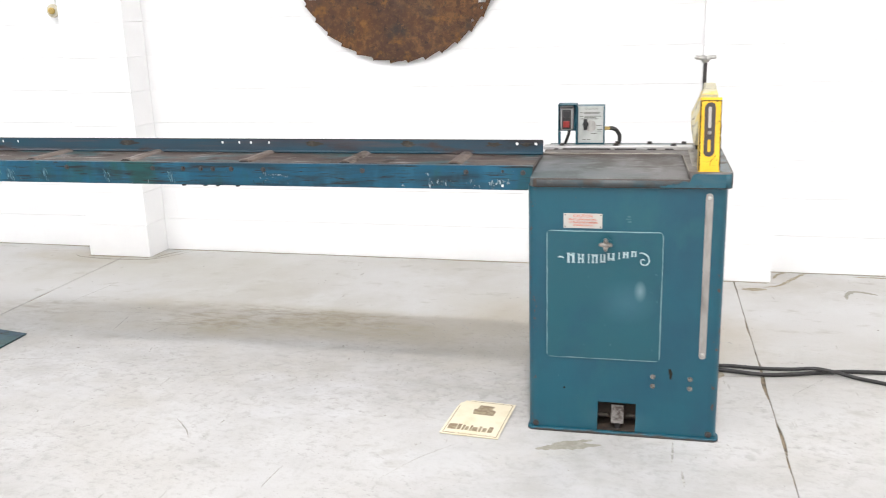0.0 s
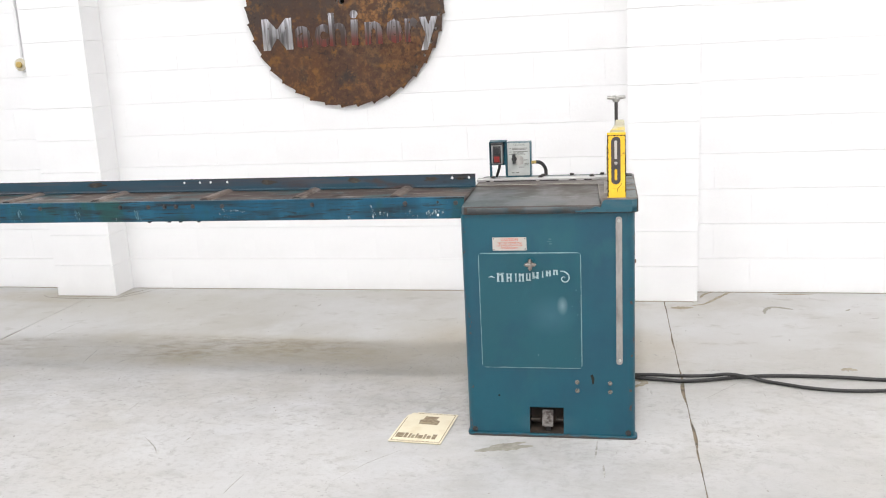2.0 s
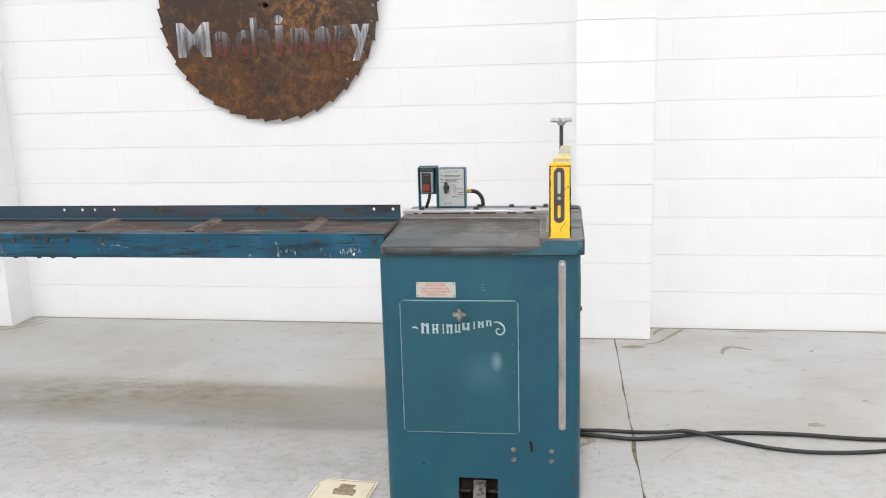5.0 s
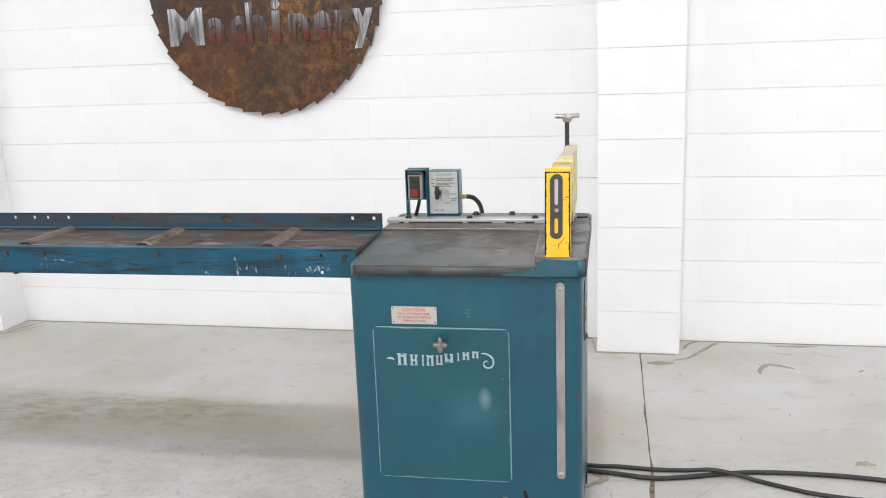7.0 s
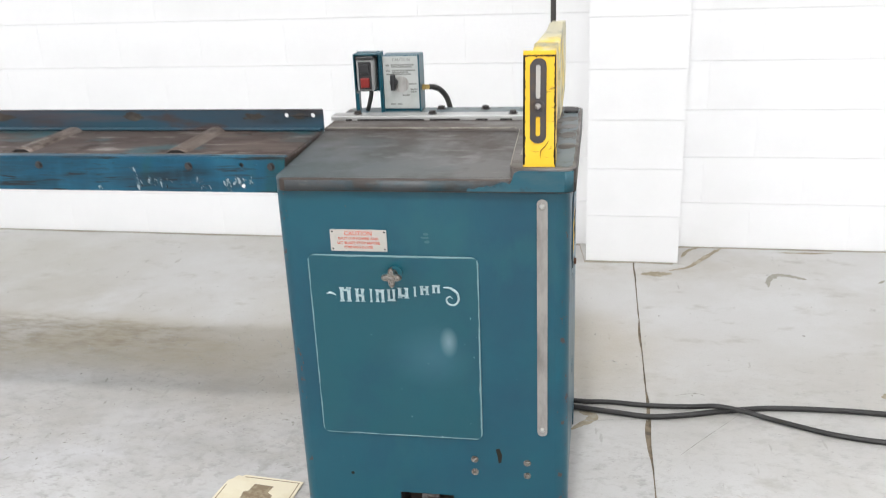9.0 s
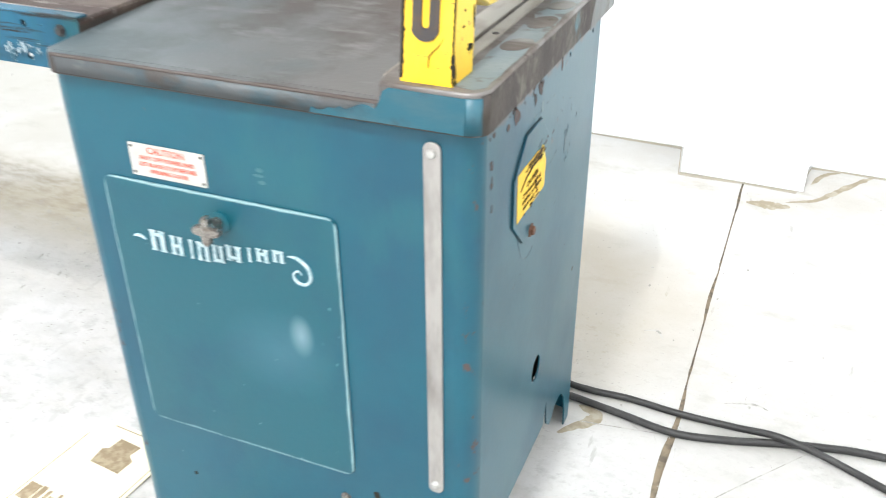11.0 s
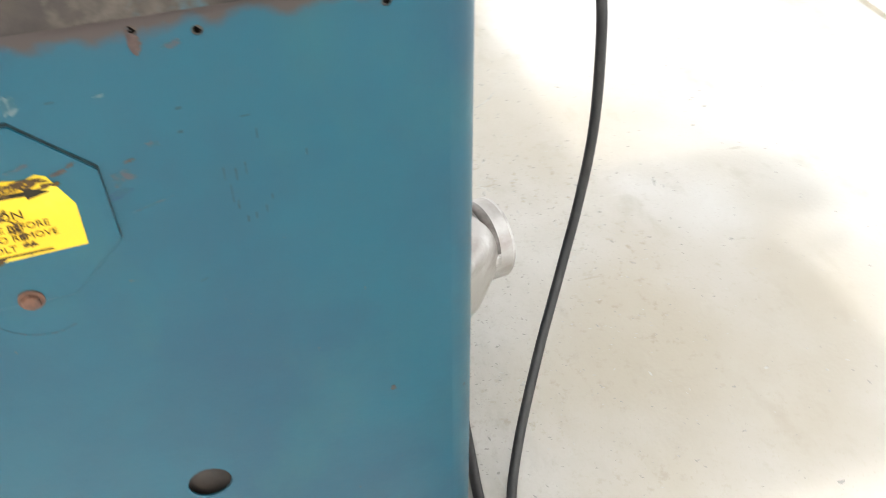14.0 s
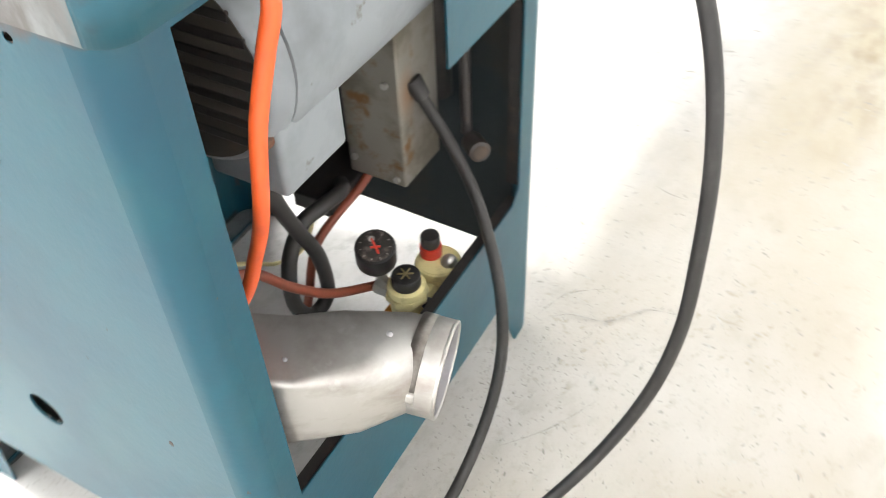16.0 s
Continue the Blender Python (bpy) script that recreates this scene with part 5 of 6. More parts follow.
for n, (y, z, r) in enumerate([(0.214, 0.7055, 0.008), (0.222, 0.697, 0.007), (0.219, 0.690, 0.006), (0.228, 0.731, 0.007), (0.245, 0.730, 0.007), (0.186, 0.7325, 0.006), (0.170, 0.665, 0.004), (0.224, 0.683, 0.006), (0.200, 0.7315, 0.006), (0.214, 0.7300, 0.007), (0.236, 0.7315, 0.006), (0.254, 0.726, 0.005), (0.226, 0.676, 0.005), (0.178, 0.7285, 0.005), (0.192, 0.7265, 0.004), (0.222, 0.7245, 0.005), (0.2, 0.6655, 0.004)]):
    long = 1.9 if z > 0.722 else 1.0
    loop = []
    for k in range(22):
        a = k * 2 * math.pi / 22
        f = 0.62 + 1.2 * noise.noise(Vector((1.7 * math.cos(a), n * 7.3, 1.7 * math.sin(a))))
        loop.append((y + r * long * f * math.cos(a), z + 0.8 * r / long ** 0.6 * f * math.sin(a) + 0.0012 * (math.cos(a) if z > 0.722 else 0)))
    part("worn_spot", plate([loop], S + 0.0010 + 0.00003 * n, S + 0.0013 + 0.00003 * n, "yz"), torn_brown, sticker)

# the iron table
TZ, RIM = 0.874, 0.897
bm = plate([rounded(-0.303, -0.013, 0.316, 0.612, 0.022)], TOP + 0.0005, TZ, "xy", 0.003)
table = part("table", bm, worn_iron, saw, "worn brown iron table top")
for n, (loop, mat, name) in enumerate([([(-0.28, -0.0135), (0.185, -0.0135), (0.185, -0.0128), (-0.28, -0.0128)], front_edge, "front_edge")]):
    part(name, plate([loop], TOP + 0.004, TZ - 0.004, "xy"), mat, table)
rim = [(0.316, 0.590), (0.294, 0.612), (-0.281, 0.612), (-0.303, 0.590), (-0.303, 0.362), (0.150, 0.357), (0.168, 0.351), (0.176, 0.335), (0.186, 0.010), (0.192, -0.013), (0.294, -0.013), (0.306, -0.009), (0.316, 0.008)]
bm = bmesh.new()
ends = [[bm.verts.new((x, y, z)) for y, z in ((0.000, TZ - 0.001), (0.000, TZ + 0.0005), (0.359, 0.8895), (0.361, TZ - 0.001))] for x in (-0.3015, 0.1845)]
for k in range(4):
    bm.faces.new((ends[0][k], ends[0][(k + 1) % 4], ends[1][(k + 1) % 4], ends[1][k]))
bm.faces.new(ends[0][::-1])
bm.faces.new(ends[1])
part("recess_floor", bm, worn_iron, table, "worn grey iron recess of the table")
# Bright strip on the recess edge, its highlight put into the colour.
part("worn_lip", swept([(-0.296, 0.3635, RIM - 0.0012), (0.0, 0.3600, RIM - 0.0012), (0.148, 0.3585, RIM - 0.0012), (0.167, 0.3520, RIM - 0.0012), (0.1765, 0.335, RIM - 0.0012), (0.1815, 0.17, RIM - 0.0012), (0.1865, 0.012, RIM - 0.0012)], 0.0014, seg=8), strip_metal, table, "bright lip of the recess, its edge highlight painted in")
slot = [(0.2340, 0.10), (0.2395, 0.10), (0.2395, 0.595), (0.2340, 0.595)]
part("raised_rim", plate([rim, slot], TZ - 0.002, RIM, "xy", 0.003), rim_iron, table, "raised iron rim with patchy teal paint")
part("rear_paint", plate([rounded(-0.298, 0.488, 0.200, 0.607, 0.018)], RIM + 0.0001, RIM + 0.0005, "xy"), rim_paint, table, "pale teal paint behind the fence")
strip = [(0.276, 0.004), (0.298, -0.001)] + [(0.3095 + shaken(0.3 * k, 0.004), 0.012 + 0.02 * k) for k in range(29)] + [(0.272 + shaken(0.4 * k, 0.012, 4), 0.585 - 0.03 * k) for k in range(20)]
part("east_paint", plate([strip], RIM + 0.0001, RIM + 0.0005, "xy"), rim_paint, table, "pale blue paint left on the rim")
for n, (y, ry) in enumerate([(0.17, 0.027), (0.275, 0.030), (0.365, 0.024), (0.45, 0.026)]):
    loop = [(0.291 + 0.0185 * math.cos(k * 0.314) + shaken(k, 0.0015, n), y + ry * (math.sin(k * 0.314) + 0.25 * math.cos(k * 0.314)) + shaken(k, 0.002, n + 9)) for k in range(20)]
    part("bare_patch", plate([loop], RIM + 0.0004, RIM + 0.0009, "xy"), rim_iron, table)
S_step = [(0.100, TOP + 0.004), (0.294, TOP + 0.004), (0.294, RIM - 0.006), (0.204, RIM - 0.005), (0.196, RIM - 0.010), (0.190, TZ - 0.004)] + [(0.186 - 0.0075 * k, max(TOP + 0.006, TZ - 0.006 - 0.0014 * k + shaken(k, 0.009, 6))) for k in range(12)]
part("front_paint", plate([S_step], -0.0146, -0.0136, "xz"), edge_teal, table, "teal painted front of the raised rim")
part("east_edge", plate([[(0.009, TOP + 0.002), (0.588, TOP + 0.002), (0.588, RIM - 0.004), (0.009, RIM - 0.004)]], 0.3160, 0.3165, "yz"), rust_edge, table, "bare rusted table edge")
def corner_band(a0, a1, r0, r1):
    angles = [a0 + (a1 - a0) * k / 8 for k in range(9)]
    return [(0.294 + r1 * math.cos(radians(a)), 0.009 + r1 * math.sin(radians(a))) for a in angles] + [(0.294 + r0 * math.cos(radians(a)), 0.009 + r0 * math.sin(radians(a))) for a in reversed(angles)]


rear_turn = [(0.294 + r * math.cos(radians(a)), 0.590 + r * math.sin(radians(a))) for r, turns in ((0.0232, range(4, 91, 9)), (0.0212, range(90, 3, -9))) for a in turns]
rear_band = rear_turn[:10] + [(-0.275, 0.6132), (-0.275, 0.6122)] + rear_turn[10:]
part("rear_edge_paint", plate([rear_band], TOP + 0.001, RIM - 0.004, "xy"), edge_teal, table, "teal paint round the rear corner of the table")
pale = [(0.440, TOP + 0.001), (0.592, TOP + 0.001), (0.592, RIM - 0.004)] + [(0.585 - 0.012 * k, RIM - 0.006 + shaken(k, 0.006, 3)) for k in range(11)] + [(0.448, TOP + 0.022), (0.444, TOP + 0.010)]
part("pale_edge", plate([pale], 0.3166, 0.3172, "yz"), edge_pale, table, "rubbed pale grey paint on the table edge")
part("corner_edge", plate([corner_band(-42, 1, 0.0210, 0.0225)], TOP + 0.002, RIM - 0.004, "xy"), rust_edge, table)
part("corner_paint", plate([corner_band(-91, -40, 0.0212, 0.0232)], TOP + 0.004, RIM - 0.006, "xy"), edge_teal, table, "teal paint on the rounded corner")
for x0, x1 in ((0.199, 0.2335), (0.2400, 0.259)):
    part("slot_strip", box((x0, 0.09, RIM - 0.001), (x1, 0.600, RIM + 0.0018), 0.0006, 1), strip_metal, table, "dull metal strip beside the blade slot")
for x, y in ((0.212, 0.185), (0.252, 0.20), (0.212, 0.40), (0.252, 0.41)):
    part("screw", rod((x, y, RIM + 0.001), (x, y, RIM + 0.0028), 0.0045, seg=12), black_iron, table)
fence = part("fence_bar", box((-0.309, 0.440, RIM), (0.215, 0.486, 0.909), 0.0015), fence_alloy, table, "bright aluminium fence bar")
for x0, x1 in ((-0.27, -0.255), (-0.24, -0.07), (-0.055, 0.02), (0.06, 0.09), (0.12, 0.15)):
    part("gap", box((x0, 0.4385, 0.8975), (x1, 0.4405, 0.9015)), black_iron, fence)
for x in (-0.245, -0.052, 0.150):
    bolt(fence, (x, 0.466, 0.909), (0, 0, 1), 0.0085, 0.008, dark_metal)
for x in (-0.050, 0.067, 0.19):
    bolt(table, (x, 0.585, RIM), (0, 0, 1), 0.0095, 0.009, dark_metal)
bm = box((0.272, 0.52, RIM), (0.308, 0.575, 0.903), 0.003)
part("pivot_block", bm, black_iron, table)

# blade guard: slotted front post, arm and hold-down screw
guard = part("guard_post", box((0.212, -0.002, RIM - 0.001), (0.275, 0.058, 1.118), 0.0015), yellow_paint, saw, "chipped yellow blade guard")
for v in guard.data.vertices:
    if v.co.z > 1.0 and v.co.y > 0.03:
        v.co.z -= 0.05
    v.co.y += 0.030 * (v.co.z - RIM) / 0.215
lean = math.degrees(math.atan2(0.030, 0.215))
F = Matrix.Translation((0.2435, -0.002, RIM)) @ pose(0, 0, 0, -lean, 0, 0)
slot_loop = [(u + shaken(v * 6, 0.003, 2.0 + (u > 0)), v) for u, v in rounded(-0.0185, 0.046, 0.0145, 0.209, 0.016)]
bm = plate([slot_loop, rounded(-0.007, 0.060, 0.002, 0.098, 0.004), rounded(-0.007, 0.132, 0.002, 0.196, 0.004)], -0.0026, 0.0, "xz")
bm.transform(F)
part("slot_plate", bm, dark_metal, guard, "dark slotted plate")
bm = plate([rounded(-0.0075, 0.118, 0.0025, 0.197, 0.004)], -0.0006, -0.0001, "xz")
bm.transform(F)
part("slot_back", bm, plate_white, guard)
bm = rod((-0.0022, -0.0025, 0.118), (-0.0022, -0.005, 0.118), 0.0125, seg=20, bevel=0.001)
bm.transform(F)
part("clamp_washer", bm, dark_metal, guard)
bm = rod((-0.0022, -0.005, 0.118), (-0.0022, -0.0095, 0.118), 0.0068, seg=6, bevel=0.001)
bm.transform(F)
part("clamp_bolt", bm, knob_metal, guard)
for n in range(46):
    e = rng.choice((-1, 1))
    z = RIM + rng.uniform(0.004, 0.205)
    y = -0.002 + 0.030 * (z - RIM) / 0.215
    w, h = rng.uniform(0.0008, 0.0036), rng.uniform(0.004, 0.020)
    x = 0.2435 + e * 0.0312
    loop = [(x, z - h / 2), (x - e * w, z - h * 0.2), (x - e * w * 0.6, z + h * 0.3), (x, z + h / 2)]
    bm = plate([loop], -0.0003, 0.0003, "xz")
    bm.transform(Matrix.Translation((0, y - 0.0004, 0)) @ Matrix.Translation((0, 0, z)) @ pose(0, 0, 0, -lean, 0, 0) @ Matrix.Translation((0, 0, -z)))
    part("paint_chip", bm, black_ink, guard)
for n, (y, z, ry, rz) in enumerate([(0.003, 0.918, 0.004, 0.018), (0.050, 0.928, 0.009, 0.005), (0.006, 0.985, 0.002, 0.02), (0.061, 0.96, 0.002, 0.012), (0.011, 1.03, 0.002, 0.016), (0.004, 0.900, 0.006, 0.003), (0.030, 0.955, 0.004, 0.0012), (0.034, 0.972, 0.003, 0.0010), (0.026, 0.99, 0.004, 0.0012), (0.04, 1.01, 0.003, 0.001), (0.036, 1.05, 0.004, 0.0012)]):
    loop = [(y + ry * (0.9 + 0.8 * noise.noise(Vector((math.cos(k * 0.314) * 1.2, n * 5.0, math.sin(k * 0.314) * 1.2)))) * math.cos(k * 0.314), z + rz * (0.9 + 0.8 * noise.noise(Vector((math.cos(k * 0.314) * 1.2, n * 5.0, math.sin(k * 0.314) * 1.2)))) * math.sin(k * 0.314)) for k in range(20)]
    part("paint_chip", plate([loop], 0.2748, 0.2756, "yz"), black_ink, guard)
for e in (-1, 1):
    edge = [(e * 0.0314, 0.004), (e * 0.0314, 0.214)]
    inner = [(e * (0.0301 - (0.0022 if e < 0 else 0.0006) - 0.0042 * max(0.0, noise.noise(Vector((k * 0.9, e, 3.0)))) - 0.0012 * abs(noise.noise(Vector((k * 2.7, e, 3.0))))), 0.214 - 0.210 * k / 60) for k in range(61)]
    bm = plate([edge + inner], -0.0004, 0.0003, "xz")
    bm.transform(F)
    part("worn_edge", bm, black_ink, guard)
top_wear = [(-0.0312, 0.2148), (0.0312, 0.2148)] + [(0.031 - 0.062 * k / 20, 0.2125 - 0.0040 * abs(noise.noise(Vector((k * 1.3, 5.0, 1.0))))) for k in range(21)]
bm = plate([top_wear], -0.0004, 0.0003, "xz")
bm.transform(F)
part("worn_edge", bm, black_ink, guard)
crack = swept([(0.246, -0.0015, 0.915), (0.247, 0.001, 0.928), (0.256, 0.003, 0.938), (0.262, 0.005, 0.948)], (0.0004, 0.0008, 0.0008, 0.0003), seg=6)
part("paint_crack", crack, black_ink, guard)
arm_loop = [(0.196, 0.950), (0.196, 1.112), (0.30, 1.126), (0.352, 1.136), (0.49, 1.126), (0.505, 1.105), (0.512, 1.02), (0.47, 0.965), (0.30, 0.945)]
nose_loop = [(0.070, 0.990), (0.098, 1.092), (0.14, 1.104), (0.1955, 1.112), (0.1955, 0.950), (0.12, 0.955)]
arm = part("guard_arm", plate([arm_loop], 0.208, 0.276, "yz", 0.003), cream_guard, guard, "dirty cream guard arm")
part("arm_nose", plate([nose_loop], 0.222, 0.272, "yz", 0.003), cream_guard, guard, "worn yellow nose of the guard arm")
for v in arm.data.vertices:
    if v.co.x < 0.25 and v.co.z > 1.06:
        v.co.x += 0.036 * min(1.0, max(0.0, (v.co.y - 0.085) / 0.24))
part("arm_bracket", box((0.226, 0.44, RIM), (0.264, 0.51, 1.0), 0.002), black_iron, arm)
part("screw_rod", rod((0.247, 0.478, 1.10), (0.247, 0.478, 1.205), 0.0065, seg=16), dark_metal, arm, smooth=True)
bm = rod((0.247, 0.478, 1.196), (0.247, 0.478, 1.212), 0.012, 0.016, seg=18, bevel=0.002)
for k in range(4):
    a = radians(12 + 90 * k)
    bm = rod((0.247, 0.478, 1.211), (0.247 + 0.036 * math.cos(a), 0.478 + 0.036 * math.sin(a), 1.214), 0.0075, 0.0065, seg=12, bevel=0.001, bm=bm)
part("handwheel", bm, bare_steel, arm, "bare metal four-lobed hand knob", smooth=True)

# switch and control box on a bracket at the back of the table
ctrl = thing("control_station", (-0.18, 0.58, RIM), "teal bracket with start switch and rotary control on the table", "control box")
bm = box((-0.266, 0.572, 0.948), (-0.196, 0.575, 1.052), 0.0008, 1)
bm = box((-0.266, 0.530, RIM), (-0.2630, 0.575, 1.050), 0.0008, 1, bm=bm)
bm = box((-0.2020, 0.540, RIM), (-0.198, 0.575, 1.052), 0.0008, 1, bm=bm)
bm = box((-0.266, 0.530, 1.047), (-0.198, 0.575, 1.050), 0.0008, 1, bm=bm)
bm = box((-0.266, 0.530, RIM), (-0.256, 0.533, 0.95), 0.0006, 1, bm=bm)
bm = box((-0.266, 0.530, RIM), (-0.240, 0.575, RIM + 0.003), 0.0006, 1, bm=bm)
part("switch_bracket", bm, teal_paint, ctrl)
switch = part("switch_body", box((-0.257, 0.522, 0.957), (-0.211, 0.571, 1.043), 0.005, 3), grey_plastic, ctrl, "grey switch body with two push buttons", smooth=True)
part("switch_hood", box((-0.258, 0.519, 1.036), (-0.210, 0.545, 1.0455), 0.003, 2), black_plastic, switch)
part("bezel", box((-0.2505, 0.5195, 0.962), (-0.2175, 0.5225, 1.032), 0.0012, 1), black_plastic, switch)
part("start_button", box((-0.2455, 0.515, 1.002), (-0.2225, 0.521, 1.026), 0.002), black_plastic, switch)
part("stop_button", box((-0.2455, 0.513, 0.967), (-0.2225, 0.521, 0.991), 0.002), stop_red, switch)
part("switch_cord", swept([(-0.226, 0.545, 0.960), (-0.227, 0.545, 0.945), (-0.234, 0.550, 0.922), (-0.243, 0.558, 0.900)], 0.0055, seg=12), rubber, ctrl, smooth=True)
bm = box((-0.197, 0.560, RIM), (-0.098, 0.615, 1.042), 0.002)
bm = box((-0.199, 0.548, RIM), (-0.195, 0.562, 1.044), 0.0008, 1, bm=bm)
bm = box((-0.101, 0.548, RIM), (-0.097, 0.562, 1.044), 0.0008, 1, bm=bm)
boxy = part("control_case", bm, teal_paint, ctrl)
panel = part("face_plate", box((-0.1945, 0.5555, 0.905), (-0.1015, 0.5600, 1.040), 0.001, 1), face_plate, boxy, "silver control plate with printed words")
part("lettering", lettering("CAUTION", 0.0105, facing(-0.146, 0.5548, 1.031, "front")), grey_ink, panel)
for n, (x0, x1, z) in enumerate([(-0.187, -0.178, 1.017), (-0.173, -0.113, 1.018), (-0.173, -0.118, 1.013), (-0.187, -0.176, 1.003), (-0.171, -0.110, 1.004), (-0.171, -0.128, 0.999), (-0.186, -0.120, 0.994),
                                  (-0.130, -0.108, 0.969), (-0.124, -0.106, 0.955), (-0.124, -0.108, 0.949), (-0.146, -0.126, 0.940), (-0.178, -0.166, 0.917), (-0.160, -0.148, 0.917)]):
    part("print_bar", box((x0, 0.5548, z - 0.0014), (x1, 0.5556, z + 0.0014)), grey_ink, panel)
part("dial_plate", rod((-0.148, 0.5556, 0.968), (-0.148, 0.5535, 0.968), 0.021, seg=28), bare_steel, panel)
bm = rod((-0.166, 0.5555, 0.975), (-0.166, 0.5440, 0.975), 0.0105, seg=20, bevel=0.001)
bm = box((-0.172, 0.532, 0.955), (-0.160, 0.546, 0.996), 0.003, bm=bm)
part("selector_knob", bm, black_plastic, panel, smooth=True)
part("fitting", rod((-0.099, 0.585, 0.955), (-0.078, 0.585, 0.956), 0.0075, 0.006, seg=6, bevel=0.0008), brass, boxy, "brass hose fitting")

# ---------------------------------------------------------------- inside and behind the cabinet
housing = part("blade_housing", box((0.200, 0.10, 0.26), (0.292, 0.46, 0.80), 0.006), housing_iron, saw, "dark rusty blade housing inside the cabinet")
motor = thing("electric_motor", (-0.03, 0.478, 0.606), "grey painted electric motor slung under the saw table", "motor")
MY, MZ = 0.478, 0.722
part("motor_body", rod((0.142, MY, MZ), (-0.21, MY, MZ), 0.100, seg=48, bevel=0.008), motor_paint, motor, smooth=True)
end = part("end_bell", rod((0.141, MY, MZ), (0.168, MY, MZ), 0.0995, 0.094, seg=48, bevel=0.006), motor_paint, motor, "grey slotted end bell with a grimy face", smooth=True)
part("end_face", rod((0.1675, MY, MZ), (0.1686, MY, MZ), 0.0885, seg=40), grimy_iron, end)
for k in range(7):
    z = 0.664 + 0.0185 * k
    reach = math.sqrt(0.088 ** 2 - (z - MZ) ** 2)
    part("vent_slot", box((0.150, MY - 0.55 * reach, z - 0.0052), (0.1692, MY + reach, z + 0.0052), 0.002), black_iron, end)
part("hub_cap", rod((0.167, MY - 0.06, MZ), (0.174, MY - 0.06, MZ), 0.02, seg=20, bevel=0.002), grimy_iron, end, smooth=True)
part("terminal_box", box((0.072, 0.480, 0.606), (0.160, 0.562, 0.690), 0.006, 3), motor_paint, motor, smooth=True)
part("foot_stud", rod((0.160, 0.552, 0.668), (0.173, 0.552, 0.668), 0.008, seg=14, bevel=0.001), rust_bolt, motor)
part("hanger", box((-0.14, 0.40, 0.80), (0.06, 0.54, TOP), 0.004), black_iron, motor)
jbox = thing("junction_box", (-0.195, 0.42, 0.345), "dull galvanised junction box fixed under the motor", "junction box")
part("box_body", box((-0.240, 0.385, 0.345), (-0.150, 0.470, 0.600), 0.003), galvanised, jbox)
part("grommet", rod((-0.183, 0.468, 0.491), (-0.1845, 0.482, 0.468), 0.0125, 0.0105, seg=20, bevel=0.002), rubber, jbox, "black rubber cable boot", smooth=True)
for y, z in ((0.452, 0.497), (0.458, 0.356), (0.395, 0.372)):
    part("screw", rod((-0.150, y, z), (-0.146, y, z), 0.0045, seg=10), bare_steel, jbox)
part("box_bracket", box((-0.20, 0.34, 0.32), (-0.08, 0.40, 0.345), 0.002), black_iron, jbox)

cylinder = thing("air_cylinder", (-0.225, 0.52, 0.38), "dark upright air cylinder hung beside the motor", "cylinder")
part("barrel", rod((-0.262, 0.46, 0.42), (-0.262, 0.455, TOP), 0.017, seg=20, bevel=0.002), black_iron, cylinder, smooth=True)
part("piston_rod", rod((-0.232, 0.515, 0.395), (-0.250, 0.50, TOP), 0.007, seg=14), dark_metal, cylinder, smooth=True)
cup = rod((-0.228, 0.524, 0.387), (-0.206, 0.548, 0.392), 0.0145, seg=20, bevel=0.002)
part("pin_end", cup, dark_metal, cylinder, smooth=True)
part("pin_face", rod((-0.206, 0.548, 0.392), (-0.205, 0.549, 0.3922), 0.0095, seg=18), housing_iron, cylinder)

reg = thing("air_regulator", (-0.08, 0.53, 0.235), "pale brass air regulator with black pressure gauge on the rear rail", "regulator")
part("filter_body", rod((-0.048, 0.527, 0.232), (-0.048, 0.527, 0.292), 0.021, 0.025, seg=24, bevel=0.003), brass_yellow, reg, smooth=True)
part("filter_cap", rod((-0.048, 0.527, 0.290), (-0.048, 0.527, 0.309), 0.0185, seg=24, bevel=0.003), black_plastic, reg, smooth=True)
for a in (0, 60, 120):
    c, s = 0.010 * math.cos(radians(a)), 0.010 * math.sin(radians(a))
    part("cap_rib", rod((-0.048 - c, 0.527 - s, 0.3095), (-0.048 + c, 0.527 + s, 0.3095), 0.0013, seg=8), brass_dull, reg)
bm = rod((-0.112, 0.535, 0.225), (-0.112, 0.535, 0.281), 0.026, 0.028, seg=24, bevel=0.004)
bm = box((-0.10, 0.505, 0.235), (-0.055, 0.545, 0.262), 0.005, bm=bm)
part("regulator_body", bm, brass_yellow, reg, smooth=True)
part("flange", rod((-0.112, 0.535, 0.268), (-0.112, 0.535, 0.279), 0.031, 0.030, seg=28, bevel=0.003), brass_yellow, reg, smooth=True)
part("side_port", rod((-0.112, 0.560, 0.256), (-0.112, 0.568, 0.256), 0.011, seg=16, bevel=0.001), black_plastic, reg, smooth=True)
part("side_port", rod((-0.052, 0.551, 0.266), (-0.050, 0.559, 0.266), 0.008, seg=16, bevel=0.001), black_plastic, reg, smooth=True)
part("filter_flange", rod((-0.048, 0.527, 0.270), (-0.048, 0.527, 0.281), 0.0285, 0.027, seg=8, bevel=0.003), brass_yellow, reg)
part("drain_plug", rod((-0.020, 0.523, 0.248), (-0.012, 0.522, 0.248), 0.009, seg=6, bevel=0.001), brass_dull, reg)
part("red_band", rod((-0.117, 0.522, 0.278), (-0.117, 0.522, 0.296), 0.0145, seg=20), red_plastic, reg, smooth=True)
part("adjust_knob", rod((-0.117, 0.522, 0.296), (-0.117, 0.522, 0.315), 0.0125, seg=20, bevel=0.003), black_plastic, reg, smooth=True)
dome = bmesh.new()
